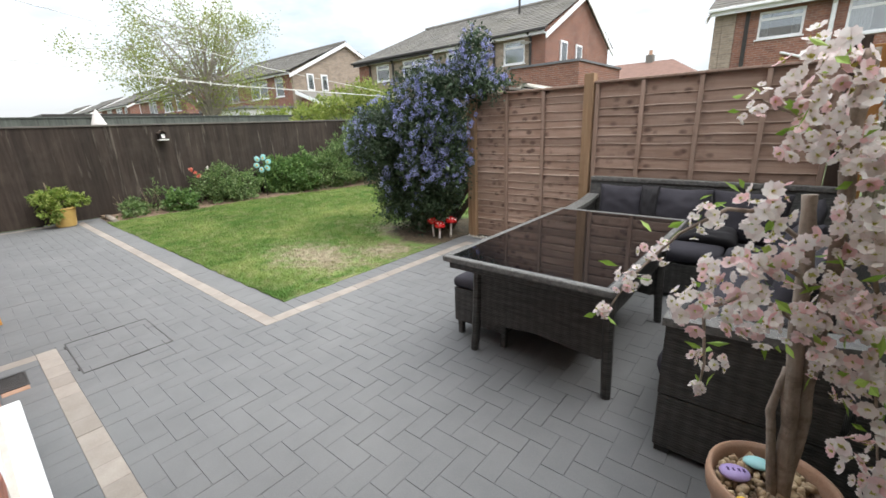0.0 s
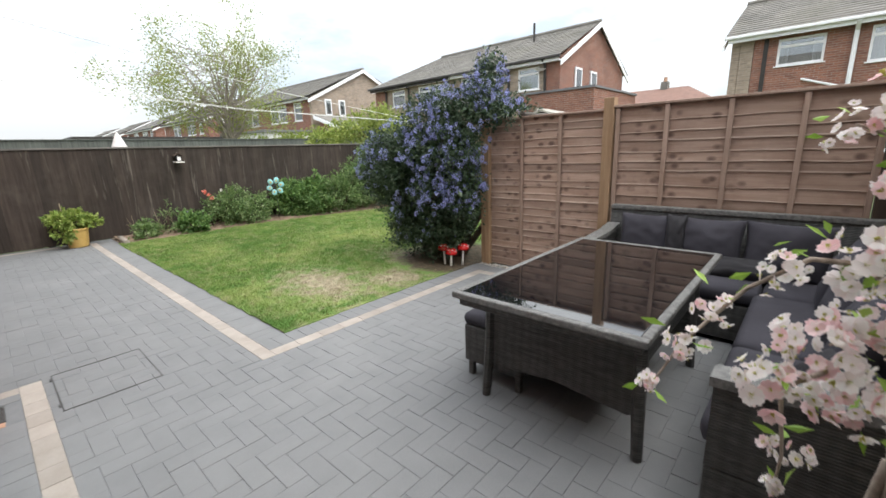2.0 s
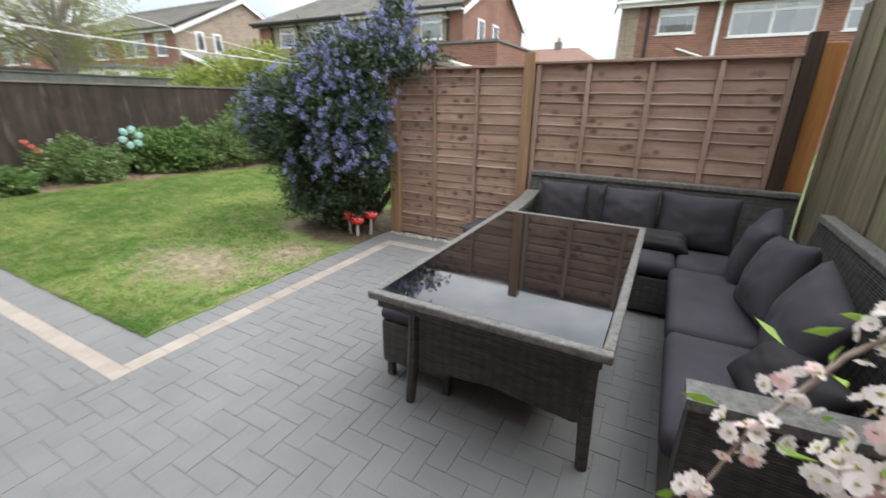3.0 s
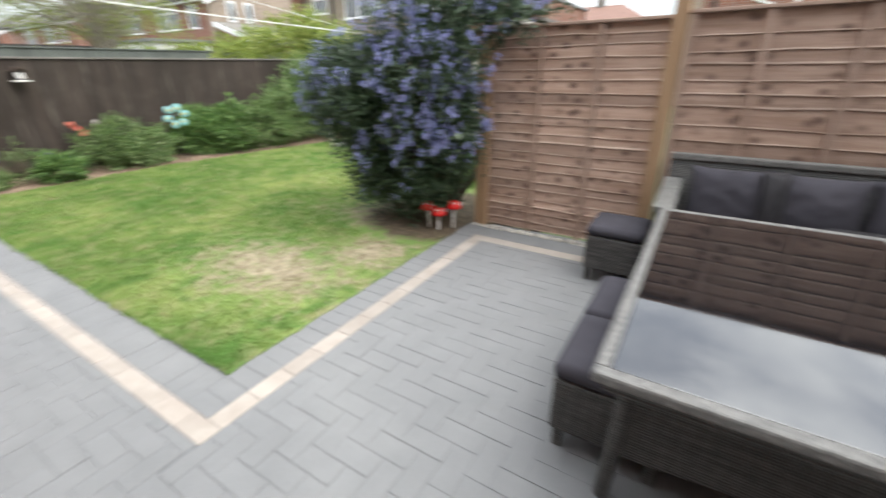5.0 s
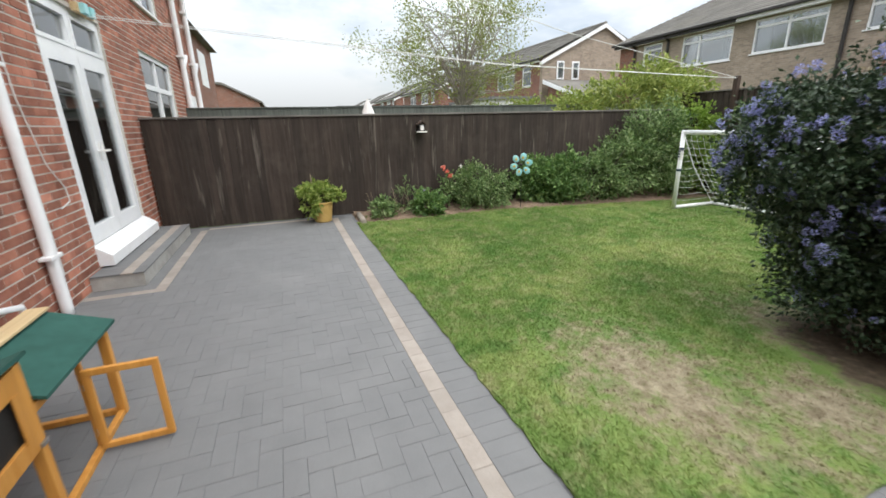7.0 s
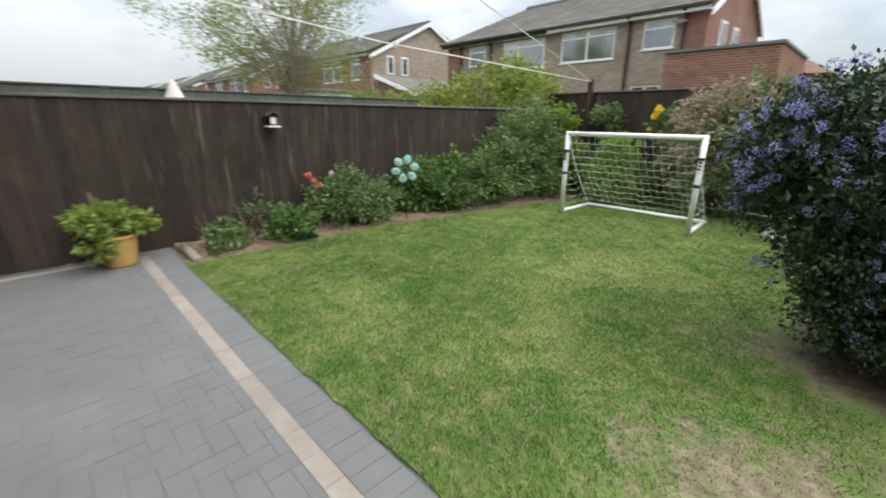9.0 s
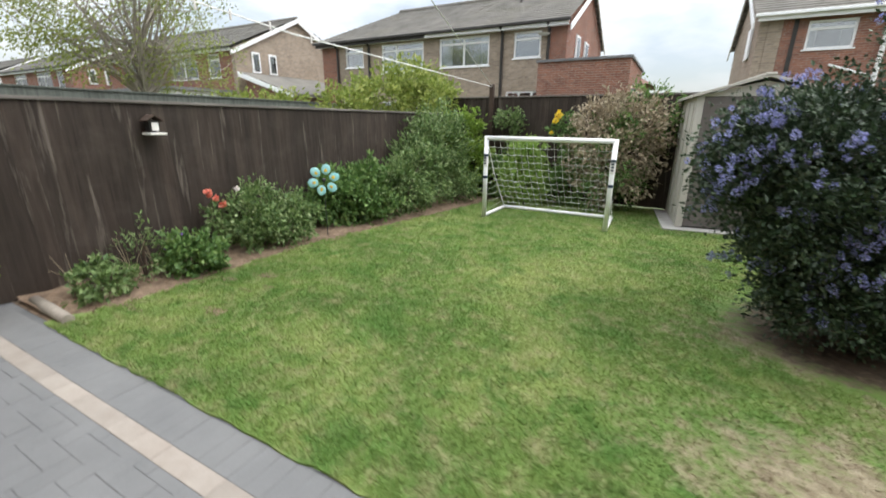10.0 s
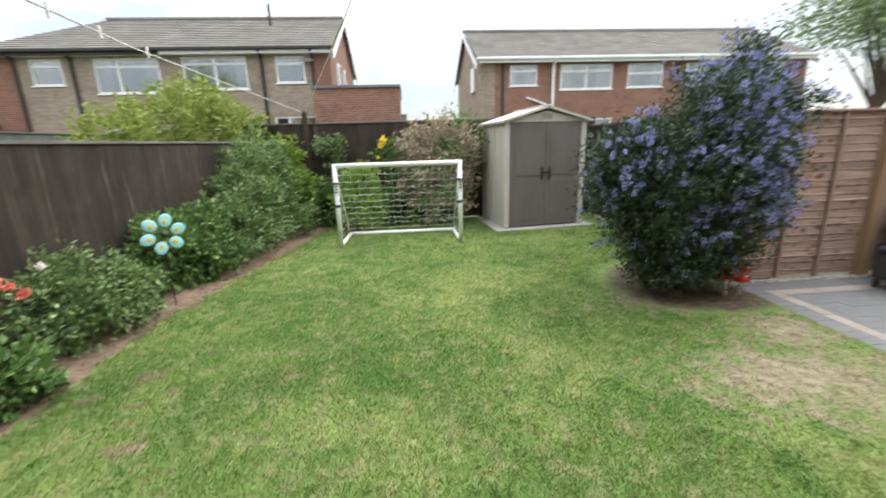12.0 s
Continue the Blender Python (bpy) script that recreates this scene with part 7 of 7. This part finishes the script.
for px, py, hh in ((-9.2, 1.98, 0.42), (-9.1, 2.35, 0.5), (-9.22, 2.6, 0.46)):
    dry = thing("dead_stalk", "dry brown dead stalk standing in the soil bed", "twig", (px, py, 0), group="dead stalks in the bed")
    for k in range(5):
        lean_x, lean_y = 0.10 * math.sin(k * 2.3 + py), 0.13 * math.cos(k * 1.9 + py)
        part("twig", tube(bmesh.new(), [(0, 0, -0.02), (lean_x * 0.4, lean_y * 0.4, hh * 0.5), (lean_x, lean_y, hh * (1 - 0.09 * k))], [0.004, 0.003, 0.0015], 5), M_dryleaf, dry)

edging = thing("timber_edging", "weathered timber edging between paving and soil", "edging", (0, 0, 0))
part("log", tube(bmesh.new(), [(-9.36, 1.742, 0.03), (-9.03, 1.728, 0.035), (-8.72, 1.722, 0.028)], [0.044, 0.047, 0.041], 12), M_treebark, edging, "rough barked half-sunk log", True)

lines = thing("washing_line", "pale washing lines strung across the garden", "washing line")
LP = (-8.3, 8.78, 2.12)
for a in ((-8.55, -1.08, 2.66), (-5.4, -1.08, 2.9), (-8.45, -1.08, 2.62)):
    m = (Vector(a) + Vector(LP)) / 2 - Vector((0, 0, 0.12))
    part("line", tube(bmesh.new(), [a, (Vector(a) * 0.75 + m * 0.5) / 1.25, m, (Vector(LP) * 0.75 + m * 0.5) / 1.25, LP], 0.0045, 5), M_line, lines)
part("end_post", boxbm(-8.34, -8.26, 8.7, 8.79, 0.0, 2.16, 0.004), M_darkpost, lines)
br = thing("line_bracket", "faded green timber bracket holding washing line", "bracket", (-8.5, WALL_Y, 2.68))
part("block", boxbm(-0.22, 0.22, 0.004, 0.06, -0.045, 0.045, 0.004), M_ridge, br)
part("cleat", boxbm(-0.12, -0.02, 0.061, 0.11, -0.05, 0.05, 0.004), M_aqua, br, "faded turquoise cleat")
part("cleat", boxbm(0.06, 0.16, 0.061, 0.11, -0.05, 0.05, 0.004), M_aqua, br, "faded turquoise cleat")
for k, t in enumerate((0.36, 0.40, 0.43, 0.47, 0.52)):
    p = Vector((-8.45, -1.08, 2.62)).lerp(Vector(LP), t) - Vector((0, 0, 0.10))
    pg = thing("clothes_peg", "pale plastic clothes peg on the washing line", "peg", tuple(p), group="clothes pegs")
    part("jaw", boxbm(-0.007, 0.007, -0.008, -0.001, -0.05, 0.03, 0.002), M_whitepaint, pg)
    part("jaw", boxbm(-0.007, 0.007, 0.001, 0.008, -0.05, 0.03, 0.002), M_whitepaint, pg)

par = thing("closed_parasol", "faded folded garden parasol beyond the fence", "parasol", (-12.75, 2.68, 0))
part("pole", tube(bmesh.new(), [(0, 0, -0.05), (0, 0, 2.05)], 0.02, 8), M_whitepaint, par)
part("canopy", lathe(bmesh.new(), [(0.02, 2.03), (0.05, 1.98), (0.15, 1.72), (0.17, 1.5), (0.12, 1.2), (0.04, 1.15), (0.0, 1.15)], n=14), M_parasol, par)


# ---- paving blocks, laid one by one ----
def block_verts(x0, x1, y0, y1, top, ch=0.0013, depth=0.013):
    v = []
    for (e, z) in ((ch, top), (0.0, top - ch), (0.0, top - depth)):
        v += [(x0 + e, y0 + e, z), (x1 - e, y0 + e, z), (x1 - e, y1 - e, z), (x0 + e, y1 - e, z)]
    return v


BLOCK_FACES = [(0, 1, 2, 3)] + [(4 + k, 4 + (k + 1) % 4, (k + 1) % 4, k) for k in range(4)] + [(8 + k, 8 + (k + 1) % 4, 4 + (k + 1) % 4, 4 + k) for k in range(4)]


def joined_blocks(name, rects, mat, parent, seed, base=0.0, wobble=0.0012):
    rng = random.Random(seed)
    v, f = [], []
    for x0, x1, y0, y1 in rects:
        b = len(v)
        v += block_verts(x0, x1, y0, y1, base + rng.uniform(-wobble, wobble))
        f += [b + i for q in BLOCK_FACES for i in q]
    o = raw_mesh(name, v, f, 4, mat, parent)
    o["kind"] = "stuff"
    return o


def single_blocks(name, rects, mat, parent, seed, base=0.0):
    rng = random.Random(seed)
    made = {}
    for x0, x1, y0, y1 in rects:
        w, d = round(x1 - x0, 4), round(y1 - y0, 4)
        if (w, d) not in made:
            me = bpy.data.meshes.new(name)
            me.from_pydata(block_verts(-w / 2, w / 2, -d / 2, d / 2, 0), [], BLOCK_FACES)
            me.materials.append(mat)
            made[w, d] = me
        o = new(name, made[w, d])
        o.parent = parent
        o.location = ((x0 + x1) / 2, (y0 + y1) / 2, base + rng.uniform(-0.0012, 0.0012))
        o.rotation_euler = (radians(rng.uniform(-0.15, 0.15)), radians(rng.uniform(-0.15, 0.15)), 0)


BAR = [(-20, -2.848, 1.302, 9), (-20, 9, 3.85, 9), (0.405, 9, -9, 9), (-3.762, 9, -9, 0.240), (-20, 9, -9, -1.145), (-20, -6.83, -9, -0.50), (-20, -9.40, -9, 9)]


def trim(x0, x1, y0, y1):
    for a0, a1, b0, b1 in BAR:
        if x0 < a1 and x1 > a0 and y0 < b1 and y1 > b0:
            opts = [(x0, min(x1, a0), y0, y1), (max(x0, a1), x1, y0, y1), (x0, x1, y0, min(y1, b0)), (x0, x1, max(y0, b1), y1)]
            opts = [o for o in opts if o[1] - o[0] > 0.001 and o[3] - o[2] > 0.001]
            if not opts:
                return None
            x0, x1, y0, y1 = max(opts, key=lambda o: (o[1] - o[0]) * (o[3] - o[2]))
    if x1 - x0 < 0.018 or y1 - y0 < 0.018:
        return None
    return x0, x1, y0, y1


near_blocks, rest_blocks = [], []
U, GAP = 0.102, 0.0009
OX, OY = -9.6, -1.2
for i in range(0, 100):
    for j in range(0, 56):
        m = (i - j) % 4
        if m == 0:
            r = (OX + i * U, OX + (i + 2) * U, OY + j * U, OY + (j + 1) * U)
        elif m == 3:
            r = (OX + i * U, OX + (i + 1) * U, OY + j * U, OY + (j + 2) * U)
        else:
            continue
        whole = r
        r = trim(*r)
        if not r:
            continue
        q = (r[0] + GAP, r[1] - GAP, r[2] + GAP, r[3] - GAP)
        near = -3.25 < r[0] < 0.05 and 0.28 < r[2] < 2.05 and r == whole
        (near_blocks if near else rest_blocks).append(q)
extra = near_blocks[300:]
single_blocks("paver", near_blocks[:300], M_paver, patio, 1)
joined_blocks("pavers_rest", rest_blocks + extra, M_paver_rest, patio, 2)


def course(x0, x1, y0, y1, along, size):
    """A row of blocks filling a strip."""
    n = max(1, round(((x1 - x0) if along == "x" else (y1 - y0)) / size))
    out = []
    for k in range(n):
        if along == "x":
            a, b = x0 + (x1 - x0) * k / n, x0 + (x1 - x0) * (k + 1) / n
            out.append((a + GAP, b - GAP, y0 + GAP, y1 - GAP))
        else:
            a, b = y0 + (y1 - y0) * k / n, y0 + (y1 - y0) * (k + 1) / n
            out.append((x0 + GAP, x1 - GAP, a + GAP, b - GAP))
    return out


cream = []
cream += course(-9.40, -2.848, 1.302, 1.403, "x", 0.2)
cream += course(-2.957, -2.848, 1.403, 3.965, "y", 0.2)
cream += course(-2.848, 0.40, 3.85, 3.965, "x", 0.2)
cream += course(-3.762, 0.40, 0.132, 0.240, "x", 0.16)
cream += course(-3.762, -3.662, -1.145, 0.132, "y", 0.2)
cream += course(-9.40, -6.83, -0.60, -0.50, "x", 0.2)
cream += course(-6.93, -6.83, -1.145, -0.60, "y", 0.2)
cream += course(-9.50, -9.40, -0.50, 1.27, "y", 0.2)
single_blocks("band_paver", cream, M_cream, patio, 3, 0.0005)
border = []
border += course(-9.40, -3.15, 1.403, 1.612, "x", 0.102)
border += course(-3.15, -2.957, 1.403, 4.2, "y", 0.102)
border += course(-2.957, 0.40, 3.965, 4.16, "x", 0.102)
border += course(-3.662, 0.40, -0.07, 0.132, "x", 0.102)
border += course(-9.40, -7.08, -0.70, -0.60, "x", 0.2)
border += course(-7.08, -6.93, -1.145, -0.60, "y", 0.102)
drain_at = (-3.54, -3.32, -0.07, 0.06)
border = [b for b in border if not (b[0] < drain_at[1] and b[1] > drain_at[0] and b[2] < drain_at[3] and b[3] > drain_at[2])]
joined_blocks("border_pavers", border, M_paver_rest, patio, 4)

# step treads
tread = course(SX0, SX1, SY - 0.10, SY, "x", 0.2) + course(SX0, SX1, WALL_Y + 0.01, SY - 0.20, "x", 0.102)
joined_blocks("tread_pavers", tread, M_paver_rest, step, 6, 0.143)
single_blocks("band_paver", course(SX0, SX1, SY - 0.20, SY - 0.10, "x", 0.2), M_cream, step, 7, 0.143)

# manhole cover edges
cover = thing("manhole_cover", "recessed manhole cover filled with grey paving", "manhole cover", (-3.485, 0.535, 0))
for nm, q in (("edge", (-0.305, 0.305, -0.25, -0.243)), ("edge", (-0.305, 0.305, 0.243, 0.25)), ("edge", (-0.305, -0.298, -0.243, 0.243)), ("edge", (0.298, 0.305, -0.243, 0.243))):
    part(nm, boxbm(*q, -0.012, 0.003), M_darktrim, cover, "rusty dark steel edge")
for sx in (-0.22, 0.22):
    part("lifting_slot", boxbm(sx - 0.02, sx + 0.02, -0.262, -0.252, -0.012, 0.004), M_darktrim, cover)

# drain grate by the wall
drain = thing("drain_grate", "dark slotted drain grate beside the wall", "drain", (-3.43, -0.005, 0))
part("frame", box(box(box(boxbm(-0.11, 0.11, -0.065, -0.055, -0.03, 0.002), -0.11, 0.11, 0.055, 0.065, -0.03, 0.002), -0.11, -0.10, -0.054, 0.054, -0.03, 0.002), 0.10, 0.11, -0.054, 0.054, -0.03, 0.002), M_darktrim, drain)
for k in range(9):
    part("bar", boxbm(-0.092 + k * 0.022, -0.080 + k * 0.022, -0.054, 0.054, -0.02, 0.0), M_darktrim, drain)
part("end_brick", boxbm(0.115, 0.175, -0.06, 0.06, -0.03, 0.001, 0.004), M_terra, drain, "chipped orange brick")


# pale gravel along the fence foot
def chips(name, label, x0, x1, y0, y1, n, s0, s1, mat, seed):
    rng = random.Random(seed)
    bm = bmesh.new()
    for _ in range(n):
        s = rng.uniform(s0, s1)
        m = Matrix.Translation((rng.uniform(x0, x1), rng.uniform(y0, y1), rng.uniform(-0.012, 0.004))) @ Euler((rng.uniform(0, 3), rng.uniform(0, 3), rng.uniform(0, 3))).to_matrix().to_4x4() @ Matrix.Diagonal((s * 1.4, s, s * 0.8, 1))
        bmesh.ops.create_icosphere(bm, subdivisions=1, radius=1, matrix=m)
    return tagged(link_mesh(name, bm, mat), label, "gravel", kind="stuff")


M_chip = surface("pale_chippings", (0.36, 0.33, 0.28), (0.55, 0.52, 0.46), 20, 0.85, fine=90, rand=0.25, island=True)
chips("gravel", "pale stone chippings at the foot of the fence", -3.1, 0.2, 4.17, 4.25, 900, 0.006, 0.014, M_chip, 12)
chips("soil_crumbs", "crumbs of soil and dead leaves on the bed", -9.5, -8.6, 1.7, 5.0, 1100, 0.006, 0.018, M_soil, 13)


# ---- house bricks ----
def brick_fields():
    holes = [DOOR, KWIN, NWIN, (-12.2, -10.6, 3.35, 4.45), (-8.6, -7.2, 3.35, 4.45)]
    near, rest = [], []
    bl, bh = 0.225, 0.075
    for row in range(69):
        z = row * bh
        off = 0.0 if row % 2 else bl / 2
        for c in range(54):
            x0 = -15.55 + c * bl + off
            x1 = x0 + 0.215
            x1 = min(x1, PROJ_X)
            zc = z + bh / 2
            a, b = x0, x1
            for h in holes:
                if h[2] - 0.02 < zc < h[3] + 0.02 and a < h[1] and b > h[0]:
                    if a < h[0]:
                        b = h[0]
                    elif b > h[1]:
                        a = h[1]
                    else:
                        a = b
            if b - a < 0.03:
                continue
            full = abs(b - a - 0.215) < 1e-6
            if full and -7.45 < a < -5.3 and z < 2.05:
                near.append((a, b, z))
            else:
                rest.append((a, b, z))
    return near, rest


def joined_bricks(name, items, y, parent, seed):
    rng = random.Random(seed)
    v, f = [], []
    faces = [(0, 1, 2, 3), (4, 5, 1, 0), (5, 6, 2, 1), (6, 7, 3, 2), (7, 4, 0, 3)]
    for a, b, z in items:
        p = y + rng.uniform(-0.002, 0.002)
        k = len(v)
        c = 0.003
        v += [(a + c, p, z + 0.005 + c), (b - c, p, z + 0.005 + c), (b - c, p, z + 0.07 - c), (a + c, p, z + 0.07 - c),
              (a, p - 0.02, z + 0.005), (b, p - 0.02, z + 0.005), (b, p - 0.02, z + 0.07), (a, p - 0.02, z + 0.07)]
        f += [k + i for q in faces for i in q[::-1]]
    o = raw_mesh(name, v, f, 4, M_brick_rest, parent)
    o["kind"] = "stuff"


near_bricks, rest_bricks = brick_fields()
one = brick_mesh()
rng = random.Random(17)
for a, b, z in near_bricks[:300]:
    o = new("brick", one)
    o.parent = house_wall
    o.location = ((a + b) / 2, WALL_Y - 0.003 + rng.uniform(-0.002, 0.002), z + 0.0375)
joined_bricks("bricks_rest", rest_bricks + near_bricks[300:], WALL_Y, house_wall, 18)
proj = []
for row in range(34):
    z = row * 0.075
    off = 0.0 if row % 2 else 0.1125
    for c in range(19):
        a = PROJ_X + c * 0.225 - off
        b = min(a + 0.215, 0.74)
        a = max(a, PROJ_X + 0.002)
        zc = z + 0.0375
        if b - a < 0.03 or (b > -2.9 and a < -1.75 and 0.08 < zc < 2.16) or (b > -0.7 and a < 0.55 and zc < 2.1):
            continue
        proj.append((a, b, z))
joined_bricks("projecting_bricks", proj, PROJ_Y, house_wall, 19)
